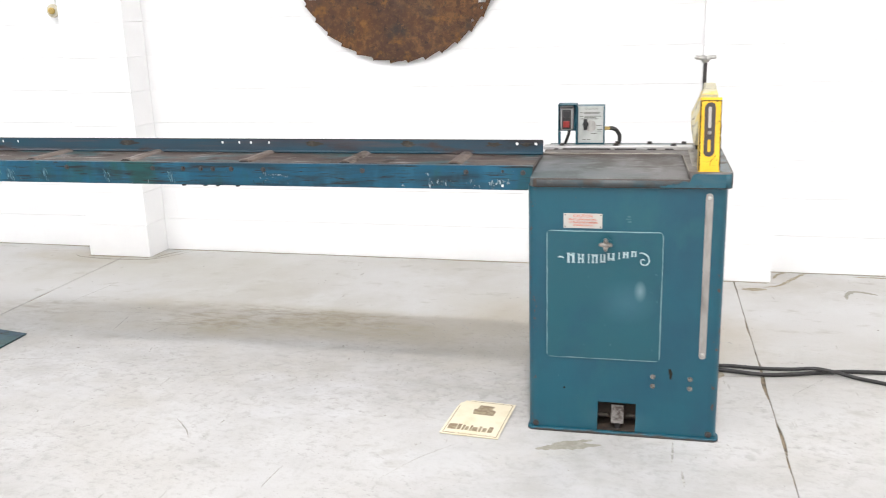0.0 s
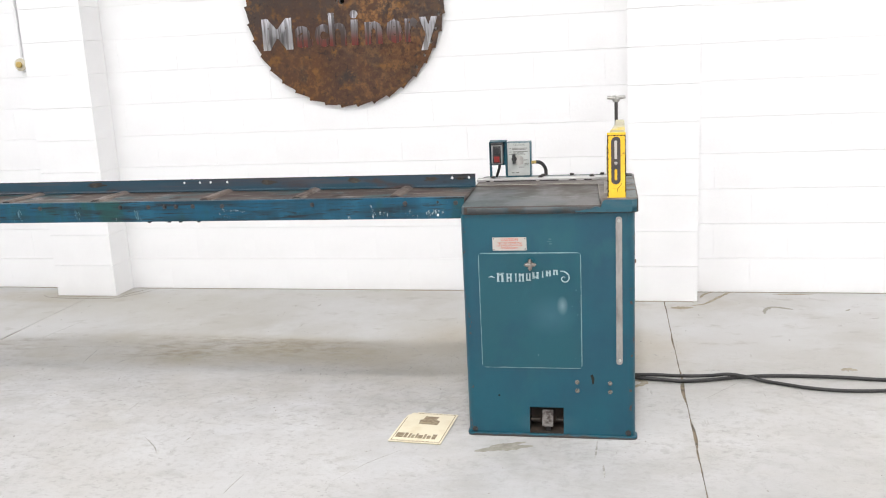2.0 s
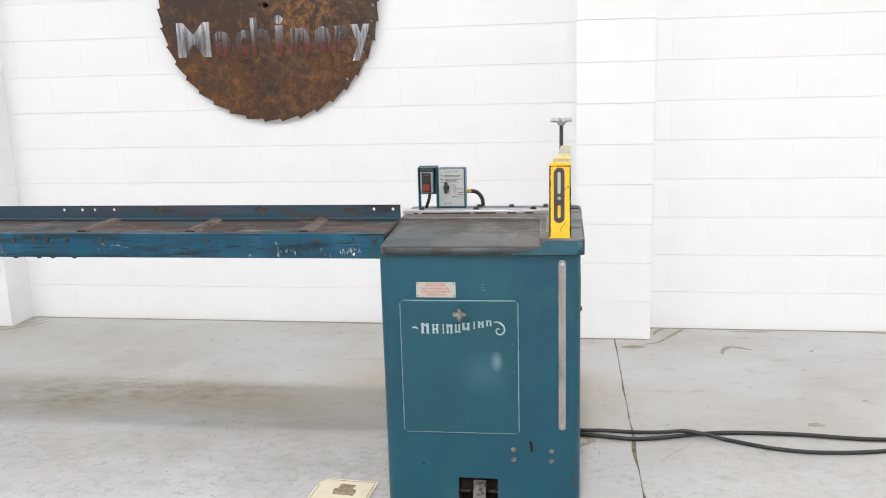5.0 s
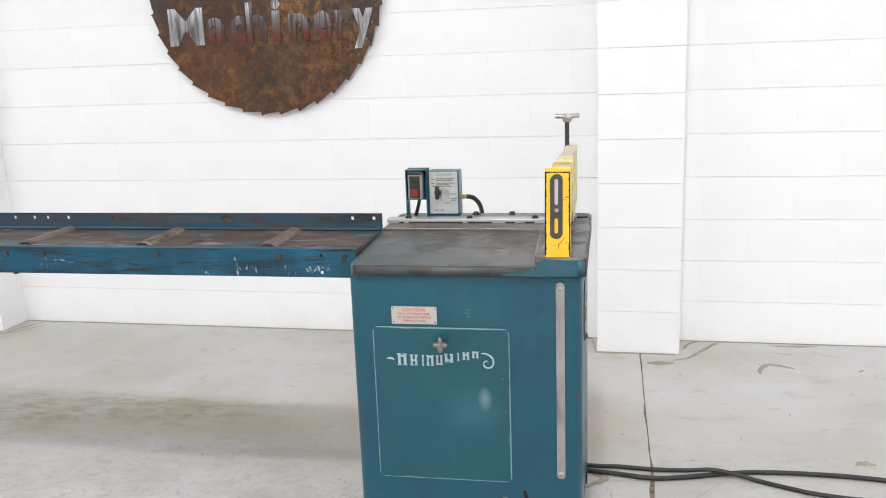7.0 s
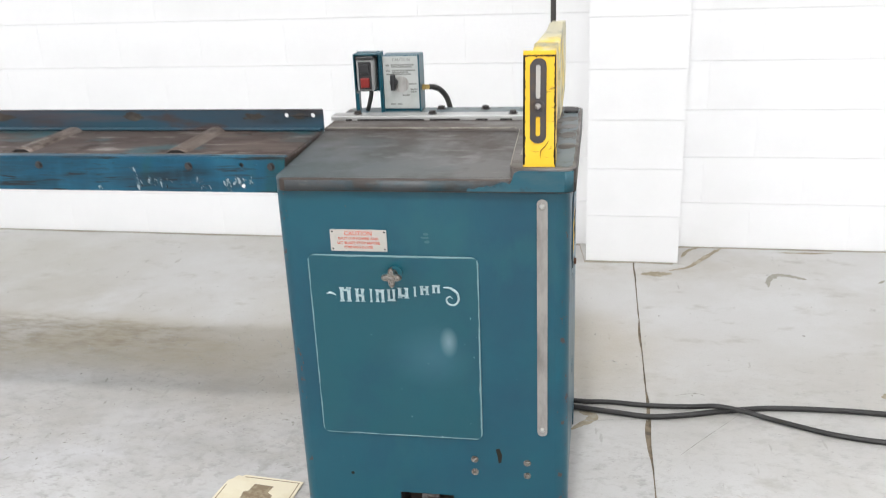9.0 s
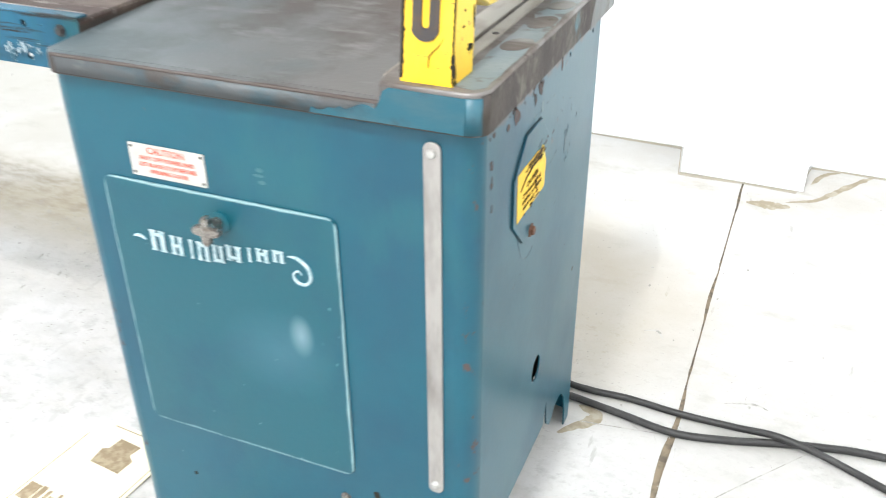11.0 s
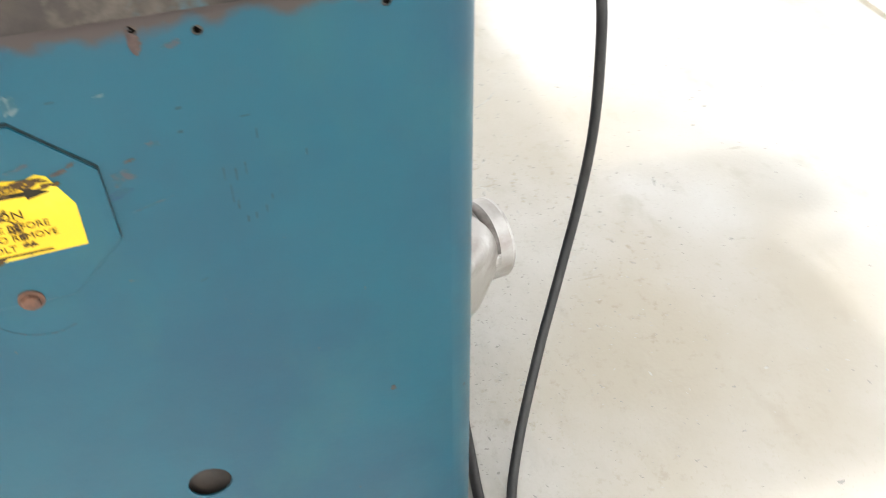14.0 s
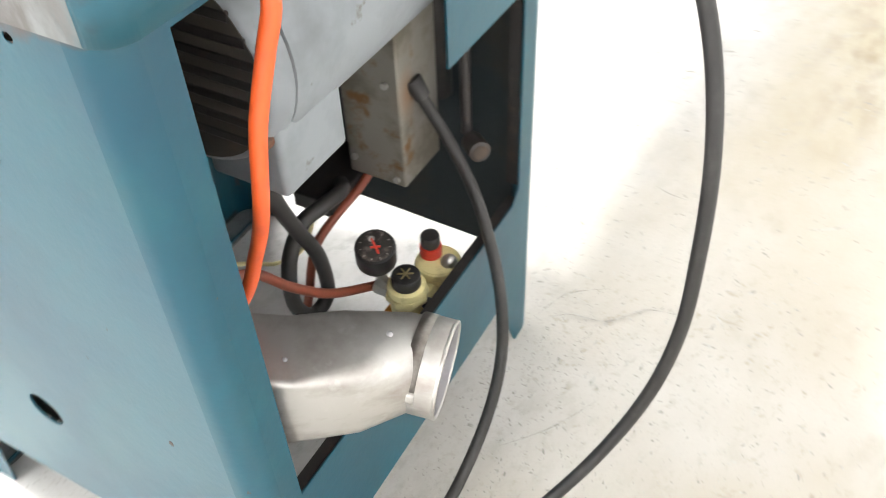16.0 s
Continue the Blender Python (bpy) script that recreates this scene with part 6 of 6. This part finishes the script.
bmesh.ops.create_uvsphere(dome, u_segments=14, v_segments=10, radius=0.011)
dome.transform(Matrix.Translation((-0.113, 0.551, 0.282)))
part("relief_dome", dome, bare_steel, reg, smooth=True)
tip = Vector((0.22, 0.16, 0.96)).normalized()
base = Vector((-0.061, 0.476, 0.322))
gauge = part("gauge_case", rod(base - tip * 0.034, base, 0.0262, seg=28, bevel=0.003), black_plastic, reg, "black round pressure gauge", smooth=True)
part("gauge_dial", rod(base, base + tip * 0.0005, 0.0222, seg=28), worn_dial, gauge, "scuffed dark dial")
across = Vector((0.52, 0.72, -0.24)).normalized()
part("needle", rod(base + tip * 0.0012 - across * 0.011, base + tip * 0.0012 + across * 0.012, 0.0016, seg=6), red_plastic, gauge)
part("set_hand", rod(base + tip * 0.0015 - tip.cross(across) * 0.006, base + tip * 0.0015 + tip.cross(across) * 0.006 + across * 0.004, 0.0015, seg=6), red_plastic, gauge)
part("dial_hub", rod(base + tip * 0.0005 - across * 0.011, base + tip * 0.002 - across * 0.011, 0.004, seg=14), scuff_dark, gauge)
for k in range(9):
    a = radians(-130 + 32 * k)
    s2 = tip.cross(across)
    d = across * math.cos(a) + s2 * math.sin(a)
    part("tick", rod(base + tip * 0.0008 + d * 0.0175, base + tip * 0.0008 + d * 0.0205, 0.0006, seg=5), scuff_dark, gauge)
part("gauge_stem", rod((-0.060, 0.478, 0.292), (-0.049, 0.492, 0.266), 0.0085, seg=6, bevel=0.001), bare_steel, reg)
part("gauge_elbow", rod((-0.047, 0.482, 0.270), (-0.046, 0.508, 0.268), 0.0115, 0.0095, seg=8, bevel=0.002), bare_steel, reg, "dull silver elbow fitting")
part("rail_bracket", box((-0.132, 0.500, 0.236), (-0.014, 0.5815, 0.244), 0.001, 1), bracket_orange, reg, "orange painted bracket")

# Thin dark sheet stands in for the shade inside the west panel.
part("inner_lining", box((-X + T + 0.0003, 0.035, 0.142), (-X + T + 0.0015, 0.55, 0.838)), lining_shade, saw, "dark sheet added for the shade inside the cabinet side")

# aluminium dust spout leaning out of the opening
spout = thing("dust_spout", (0.2, 0.62, 0.40), "cast aluminium dust spout leaning out of the rear opening", "duct")
sections = [((0.240, 0.490, 0.425), (0.040, 0.046), 0.0), ((0.199, 0.552, 0.404), (0.044, 0.0465), 0.0), ((0.161, 0.597, 0.400), (0.047, 0.047), 0.22), ((0.133, 0.620, 0.393), (0.048, 0.048), 0.7),
            ((0.115, 0.637, 0.3875), (0.0485, 0.0485), 1.0), ((0.111, 0.650, 0.3855), (0.0480, 0.0480), 1.0)]
bm = bmesh.new()
rings = []
SEG = 32
for n, (at, (ru, rv), roundness) in enumerate(sections):
    at = Vector(at)
    nxt = Vector(sections[min(n + 1, len(sections) - 1)][0])
    prv = Vector(sections[max(n - 1, 0)][0])
    ahead = (nxt - prv).normalized()
    side = ahead.cross(Vector((0, 0, 1))).normalized()
    up = side.cross(ahead)
    pts = []
    for k in range(SEG):
        a = 2 * math.pi * k / SEG
        c, s = math.cos(a), math.sin(a)
        p = 0.11 + 0.89 * roundness
        pts.append(bm.verts.new(at + side * ru * math.copysign(abs(c) ** p, c) + up * rv * math.copysign(abs(s) ** p, s)))
    rings.append(pts)
for a, b in zip(rings, rings[1:]):
    for k in range(SEG):
        bm.faces.new((a[k], a[(k + 1) % SEG], b[(k + 1) % SEG], b[k]))
part("elbow", bm, alloy, spout, smooth=True).data.set_sharp_from_angle(angle=radians(26))
axis = Vector((-0.235, 0.965, -0.105)).normalized()
c0 = Vector((0.1145, 0.6375, 0.3872))
bm = plate([ring(0, 0, 0.0510, seg=40), ring(0, 0, 0.0470, seg=40)], 0.0, 0.036, "xy", 0.001)
bm.transform(Matrix.Translation(c0) @ axis.to_track_quat("Z", "Y").to_matrix().to_4x4())
collar = part("collar", bm, alloy, spout, "bright turned outlet collar", smooth=True)
arc = [radians(-10 + 10 * k) for k in range(18)]
for name, turns, thick, mat, words in (("clamp_band", arc, 0.0516, band_steel, "dark steel clamp band"), ("band_end", [radians(163 + 5 * k) for k in range(4)], 0.0520, bare_steel, "bright end of the band")):
    bm = plate([[(thick * math.cos(a), thick * math.sin(a)) for a in turns] + [(0.0509 * math.cos(a), 0.0509 * math.sin(a)) for a in reversed(turns)]], 0.0015, 0.0155, "xy")
    bm.transform(Matrix.Translation(c0) @ axis.to_track_quat("Z", "Y").to_matrix().to_4x4())
    part(name, bm, mat, collar, words)
bm = plate([ring(0, 0, 0.0513, seg=40), ring(0, 0, 0.0470, seg=40)], 0.0325, 0.0368, "xy", 0.0012)
bm.transform(Matrix.Translation(c0) @ axis.to_track_quat("Z", "Y").to_matrix().to_4x4())
part("rim_bead", bm, bare_steel, collar, smooth=True)
bm = plate([ring(0, 0, 0.0469, seg=40), ring(0, 0, 0.0465, seg=40)], 0.004, 0.035, "xy")
bm.transform(Matrix.Translation(c0) @ axis.to_track_quat("Z", "Y").to_matrix().to_4x4())
part("bore", bm, alloy_inside, collar, smooth=True)
for at in ((0.131, 0.626, 0.4405), (0.209, 0.561, 0.4505)):
    dome = bmesh.new()
    bmesh.ops.create_uvsphere(dome, u_segments=12, v_segments=8, radius=0.0036)
    dome.transform(Matrix.Translation(at) @ Matrix.Diagonal((1, 1, 0.55, 1)))
    part("rivet", dome, alloy_inside, spout, smooth=True)

# hoses and cables
def cable(name, points, r, mat, label, category, seg=14):
    ob = part(name, swept(points, r, seg=seg), mat, None, "", smooth=True)
    return tagged(ob, label, category)


cable("power_cable", [(-0.183, 0.466, 0.490), (-0.186, 0.492, 0.448), (-0.180, 0.528, 0.400), (-0.155, 0.574, 0.349), (-0.119, 0.619, 0.269), (-0.087, 0.640, 0.178), (-0.035, 0.645, 0.103), (0.051, 0.643, 0.048), (0.14, 0.632, 0.016), (0.23, 0.618, 0.0095),
                      (0.303, 0.611, 0.0095), (0.41, 0.594, 0.0095), (0.52, 0.577, 0.0095), (0.625, 0.597, 0.0095), (0.72, 0.626, 0.0095), (0.80, 0.646, 0.0095), (0.87, 0.658, 0.0095), (0.98, 0.663, 0.0095), (1.10, 0.661, 0.0095), (1.20, 0.652, 0.0095), (1.31, 0.638, 0.0095), (1.51, 0.633, 0.0095), (2.4, 0.64, 0.0095)], 0.0079, rubber, "thick black rubber power cable lying on the floor", "cable")
cable("control_cable", [(-0.080, 0.585, 0.956), (-0.067, 0.590, 0.954), (-0.055, 0.604, 0.945), (-0.045, 0.632, 0.923), (-0.046, 0.680, 0.896), (-0.052, 0.747, 0.858), (-0.055, 0.798, 0.790), (-0.047, 0.833, 0.710), (-0.030, 0.855, 0.621), (-0.024, 0.863, 0.518), (-0.020, 0.863, 0.410), (-0.005, 0.846, 0.308), (0.033, 0.809, 0.212), (0.100, 0.754, 0.129), (0.188, 0.693, 0.052), (0.262, 0.656, 0.014), (0.33, 0.648, 0.0085),
                        (0.41, 0.651, 0.0085), (0.52, 0.642, 0.0085), (0.63, 0.636, 0.014), (0.71, 0.625, 0.026), (0.785, 0.613, 0.020), (0.85, 0.600, 0.0085), (0.90, 0.577, 0.0085), (0.963, 0.549, 0.0085), (1.014, 0.53, 0.0085), (1.127, 0.508, 0.0085), (1.255, 0.511, 0.0085), (1.364, 0.528, 0.0085), (1.48, 0.551, 0.0085), (1.9, 0.60, 0.0085), (2.4, 0.66, 0.0085)], 0.0073, rubber, "thick black rubber cable drooping from the control box to the floor", "cable")
orange_hose = cable("orange_air_hose", [(0.170, 0.572, 0.842), (0.184, 0.600, 0.838), (0.193, 0.612, 0.815), (0.199, 0.605, 0.781), (0.209, 0.594, 0.725), (0.210, 0.582, 0.658), (0.197, 0.560, 0.605), (0.186, 0.535, 0.554), (0.190, 0.510, 0.490), (0.21, 0.46, 0.41)], 0.0068, orange_hose_paint, "bright orange air hose curling into the cabinet", "hose")
part("hose_fitting", rod((0.158, 0.556, 0.8435), (0.172, 0.575, 0.842), 0.0085, seg=6, bevel=0.0008), brass, orange_hose, "brass hose fitting")
cable("motor_lead", [(-0.12, 0.39, 0.347), (-0.08, 0.42, 0.375), (-0.035, 0.425, 0.388), (0.0, 0.42, 0.386), (0.033, 0.42, 0.353), (0.040, 0.42, 0.289), (0.016, 0.422, 0.243), (-0.017, 0.425, 0.253), (-0.008, 0.43, 0.329), (0.020, 0.43, 0.397), (0.050, 0.44, 0.460), (0.085, 0.46, 0.54), (0.115, 0.50, 0.612)], 0.0095, rubber, "black rubber motor lead coiled in a loop", "cable")
cable("red_air_hose", [(-0.16, 0.41, 0.345), (-0.13, 0.405, 0.330), (-0.077, 0.40, 0.319), (-0.036, 0.40, 0.304), (-0.012, 0.40, 0.252), (0.004, 0.40, 0.20), (0.01, 0.41, 0.10), (0.03, 0.42, 0.012)], 0.006, red_hose_paint, "dull red air hose hanging inside the cabinet", "hose")
cable("red_supply_hose", [(0.24, 0.40, 0.47), (0.16, 0.43, 0.44), (0.11, 0.44, 0.414), (0.071, 0.45, 0.362), (0.02, 0.46, 0.306), (-0.04, 0.475, 0.268), (-0.085, 0.50, 0.255), (-0.10, 0.515, 0.250)], 0.006, red_hose_paint, "dull red supply hose to the regulator", "hose")
cable("tan_wire", [(0.12, 0.33, 0.38), (0.031, 0.35, 0.316), (-0.015, 0.35, 0.275), (-0.069, 0.35, 0.255), (-0.10, 0.355, 0.30), (-0.11, 0.36, 0.322)], 0.0028, brass_yellow, "thin tan wire inside the cabinet", "wire", 8)

# ---------------------------------------------------------------- the long infeed table
CW, CE = -3.60, -0.3042
infeed = thing("infeed_table", (-1.9, 0.2, 0.82), "long teal and rusty steel infeed table bolted to the saw", "table")
Z0 = 0.894
LIFT = Matrix.Translation((CE, 0, -0.002)) @ pose(0, 0, 0, 0, 0.20, 0) @ Matrix.Translation((-CE, 0, 0))


def lay(bm):
    bm.transform(LIFT)
    return bm


front_holes = [ring(-0.404, 0.836, 0.0055, seg=14), ring(-0.403, 0.883, 0.0055, seg=14)]
front_loop = [(CW, 0.822), (-0.322, 0.822), (-0.312, 0.83), (CE, 0.898), (CW, 0.898)]
rail = part("front_rail", lay(plate([front_loop] + front_holes, 0.060, 0.0640, "xz")), rail_paint, infeed, "scratched teal front rail")
part("rail_lip", lay(box((CW, 0.060, 0.8975), (CE, 0.082, 0.9010), 0.0012, 1)), rail_paint, infeed)
part("worn_lip", lay(swept([(CW, 0.0822, 0.9006), (-2.6, 0.0824, 0.9006), (-1.4, 0.0820, 0.9006), (CE - 0.004, 0.0823, 0.9006)], 0.0013, seg=8)), rib_rust, infeed, "rust-worn inner lip of the rail")
part("end_plate", box((CE - 0.003, 0.0655, 0.846), (CE, 0.3515, Z0 - 0.0005)), housing_iron, infeed)
part("rail_foot", lay(box((CW, 0.0642, 0.822), (-0.33, 0.085, 0.825), 0.0008, 1)), rail_paint, infeed)
STARTS = (-0.36, -0.58, -0.965, -1.345, -1.815, -2.215, -2.60, -3.0, -3.4)
part("tray", lay(box((CW, 0.0645, Z0 - 0.005), (CE, 0.352, Z0))), rusty_tray, infeed, "rust-brown steel tray")
for x in STARTS[1:]:
    bm = bmesh.new()
    rings = []
    for y, s in ((0.118, 0.35), (0.130, 1.0), (0.345, 1.0)):
        rings.append([bm.verts.new((x + u * s, y, Z0 - 0.0005 + v * s)) for u, v in ((-0.027, 0), (-0.020, 0.006), (-0.008, 0.0105), (0.008, 0.0105), (0.020, 0.006), (0.027, 0))])
    for a, b in zip(rings, rings[1:]):
        for k in range(5):
            bm.faces.new((a[k], a[k + 1], b[k + 1], b[k]))
    bm.faces.new(rings[0][::-1])
    bm.faces.new(rings[-1])
    part("cross_rib", lay(bm), rib_rust, infeed)
    part("rib_mouth", lay(plate([[(x - 0.024, Z0 + 0.0003), (x + 0.024, Z0 + 0.0003), (x + 0.010, Z0 + 0.0075), (x - 0.010, Z0 + 0.0075)]], 0.1165, 0.1185, "xz")), black_iron, infeed)
fence_holes = [ring(x, 0.9315, 0.0056, seg=14) for x in (-0.330, -0.397, -1.349, -1.423, -1.471, -1.541, -2.45, -2.52)]
part("back_fence", lay(plate([[(CW, Z0), (CE, Z0), (CE, 0.9435), (CW, 0.9435)]] + fence_holes, 0.352, 0.356, "xz")), fence_paint, infeed, "grey-blue back fence with drilled holes")
part("fence_fold", lay(box((CW, 0.340, Z0 + 0.0002), (CE - 0.004, 0.3519, Z0 + 0.0085), 0.005, 3)), fence_paint, infeed, "teal fold between tray and fence")
part("fence_edge", lay(box((CW, 0.3512, 0.9436), (CE, 0.3572, 0.9462), 0.001, 1)), black_iron, infeed, "dark worn upper edge of the fence")
for n, (x, w, h) in enumerate([(-0.362, 0.020, 0.009), (-0.80, 0.035, 0.012), (-0.480, 0.032, 0.010), (-1.17, 0.04, 0.011), (-1.95, 0.06, 0.012)]):
    loop = [(x + w * (0.8 + 0.6 * noise.noise(Vector((1.5 * math.cos(k * 0.3), n * 6.7, 1.5 * math.sin(k * 0.3))))) * math.cos(k * 0.3), 0.929 + h * (0.8 + 0.5 * noise.noise(Vector((1.5 * math.cos(k * 0.3), n * 3.7, 1.5 * math.sin(k * 0.3))))) * math.sin(k * 0.3)) for k in range(21)]
    part("grime_patch", lay(plate([loop], 0.3515, 0.3518, "xz")), rust_edge, infeed)
part("fence_rod", lay(rod((-0.388, 0.3518, 0.931), (-0.339, 0.3518, 0.931), 0.0022, seg=8)), black_iron, infeed)
for n, x in enumerate((-0.336, -0.525, -0.884, -1.246, -1.367, -1.437, -1.484, -1.553, -1.673, -2.023, -2.40)):
    bolt(infeed, LIFT @ Vector((x, 0.060, 0.880)), (0, -1, 0), 0.0065, 0.006, dark_metal)
for x in (-1.353, -1.43, -1.478, -1.562):
    bolt(infeed, LIFT @ Vector((x, 0.072, 0.822)), (0, 0, -1), 0.007, 0.006, black_iron)
part("hole_shade", lay(rod((-0.403, 0.0645, 0.883), (-0.403, 0.067, 0.883), 0.006, seg=14)), black_iron, rail)
CLUSTERS = ((-0.425, 0.035, 5), (-0.50, 0.02, 2), (-0.585, 0.028, 4), (-0.648, 0.012, 4), (-0.75, 0.03, 1), (-1.215, 0.05, 5), (-1.60, 0.03, 3), (-1.86, 0.02, 2), (-2.12, 0.02, 2), (-2.27, 0.03, 3))
PICK = [c for c in CLUSTERS for _ in range(c[2])]
for n in range(90):
    mid, reach, _ = rng.choice(PICK)
    far = mid < -1.5
    x, z = rng.gauss(mid, reach * 0.6), rng.uniform(0.826, 0.856 if not far else 0.876)
    w, h = rng.uniform(0.0003, 0.0008) * (2.2 if n % 9 == 0 else 1.0), rng.uniform(0.003, 0.010) * (2.0 if far else 1.0)
    lean_x = (-0.28 if far else rng.gauss(-0.12, 0.22)) * h
    loop = [(x - w + lean_x, z + h), (x - w * rng.uniform(0.2, 1.2), z + rng.uniform(0.2, 0.8) * h), (x - w * 0.4 - lean_x, z - h * 0.2), (x + w * 0.4 - lean_x, z - h * 0.15), (x + w * rng.uniform(0.2, 1.3), z + rng.uniform(0.2, 0.8) * h), (x + w * 0.3 + lean_x, z + h)]
    part("scratch", lay(plate([loop], 0.0594, 0.0601, "xz")), (pale_scuff if far else scratch_white) if n % 7 else black_ink, rail)
for n, (x, z, rx, rz) in enumerate([(-0.412, 0.846, 0.014, 0.014), (-0.440, 0.842, 0.009, 0.016), (-0.385, 0.845, 0.006, 0.009), (-0.505, 0.848, 0.008, 0.008), (-0.598, 0.842, 0.006, 0.010), (-0.622, 0.844, 0.005, 0.006), (-0.650, 0.840, 0.006, 0.018), (-0.657, 0.872, 0.006, 0.006), (-0.742, 0.829, 0.006, 0.005),
                                     (-1.20, 0.862, 0.030, 0.004), (-1.245, 0.864, 0.010, 0.006), (-1.17, 0.858, 0.016, 0.003), (-1.60, 0.85, 0.010, 0.022), (-1.868, 0.85, 0.007, 0.024), (-2.12, 0.85, 0.007, 0.024), (-2.27, 0.85, 0.016, 0.022)]):
    loop = []
    for k in range(26):
        a = 2 * math.pi * k / 26
        f = 0.8 + 0.9 * noise.noise(Vector((1.9 * math.cos(a), n * 4.7 + 1, 1.9 * math.sin(a))))
        loop.append((x + rx * f * math.cos(a) - 0.25 * rz * f * math.sin(a), z + rz * f * math.sin(a)))
    part("scrape", lay(plate([loop], 0.0592, 0.0600, "xz")), scratch_white if x > -1.5 else scrape_teal, rail)
stand = thing("table_stand", (-3.0, 0.3, 0), "dark blue steel stand with flat floor plate under the infeed table", "stand")
part("floor_plate", plate([[(-3.40, 0.02), (-2.728, 0.02), (-2.738, 0.575), (-3.40, 0.70)]], 0.0005, 0.008, "xy", 0.001), rail_paint, stand)
part("stand_post", box((-3.06, 0.16, 0.008), (-2.98, 0.26, 0.86), 0.004), rail_paint, stand)
part("stand_head", box((-3.10, 0.064, 0.86), (-2.94, 0.35, 0.888), 0.003), rail_paint, stand)

# ---------------------------------------------------------------- the booklet on the floor
BOOK = Matrix.Translation((-0.4925, 0.039, 0.0)) @ pose(0, 0, 0, 0, 0, -4.6) @ Matrix.Diagonal((0.99, 1.035, 1, 1))
booklet = thing("booklet", (-0.497, 0.047, 0), "old cream paper manual with brown print and torn corner", "booklet")


def on_book(loop, z0, z1):
    bm = plate([loop], z0, z1, "xy")
    bm.transform(BOOK)
    return bm


cover_loop = [(-0.104, -0.134), (0.103, -0.133), (0.104, 0.131), (0.05, 0.132), (-0.062, 0.133), (-0.070, 0.126), (-0.082, 0.128), (-0.090, 0.112), (-0.099, 0.104), (-0.103, 0.06)]
part("pages", on_book([(a * 0.985, b * 0.985) for a, b in cover_loop], 0.0008, 0.0040), paper, booklet)
part("cover", on_book(cover_loop, 0.0040, 0.0048), paper, booklet, "yellowed cream cover")
for lo, hi in (((-0.096, -0.126), (0.096, -0.1235)), ((-0.06, 0.1225), (0.096, 0.125)), ((0.0935, -0.126), (0.096, 0.125)), ((-0.096, -0.126), (-0.0935, 0.085)), ((-0.09, -0.120), (0.090, -0.1188))):
    part("border", on_book([(lo[0], lo[1]), (hi[0], lo[1]), (hi[0], hi[1]), (lo[0], hi[1])], 0.0048, 0.0051), paper_brown, booklet)
part("picture", on_book([(-0.030, 0.028), (0.045, 0.026), (0.047, 0.062), (0.030, 0.072), (0.034, 0.098), (-0.020, 0.100), (-0.024, 0.070), (-0.036, 0.064)], 0.0048, 0.0052), paper_brown, booklet, "brown printed picture")
for n, (u, w, h) in enumerate([(-0.073, 0.030, 0.040), (-0.049, 0.013, 0.042), (-0.033, 0.009, 0.038), (-0.020, 0.012, 0.028), (-0.006, 0.008, 0.040), (0.009, 0.019, 0.028), (0.027, 0.009, 0.038), (0.043, 0.015, 0.028), (0.063, 0.016, 0.040)]):
    part("title_bar", on_book([(u - w / 2, -0.098), (u + w / 2, -0.098), (u + w / 2, -0.098 + h), (u - w / 2, -0.098 + h)], 0.0048, 0.0052), paper_brown, booklet)

# ---------------------------------------------------------------- blocks of the wall, last
for me, (x, z) in BLOCKS:
    ob = new("block", me)
    ob.parent = wall_back
    ob.matrix_basis = WALL @ Matrix.Translation((x, 0, z))
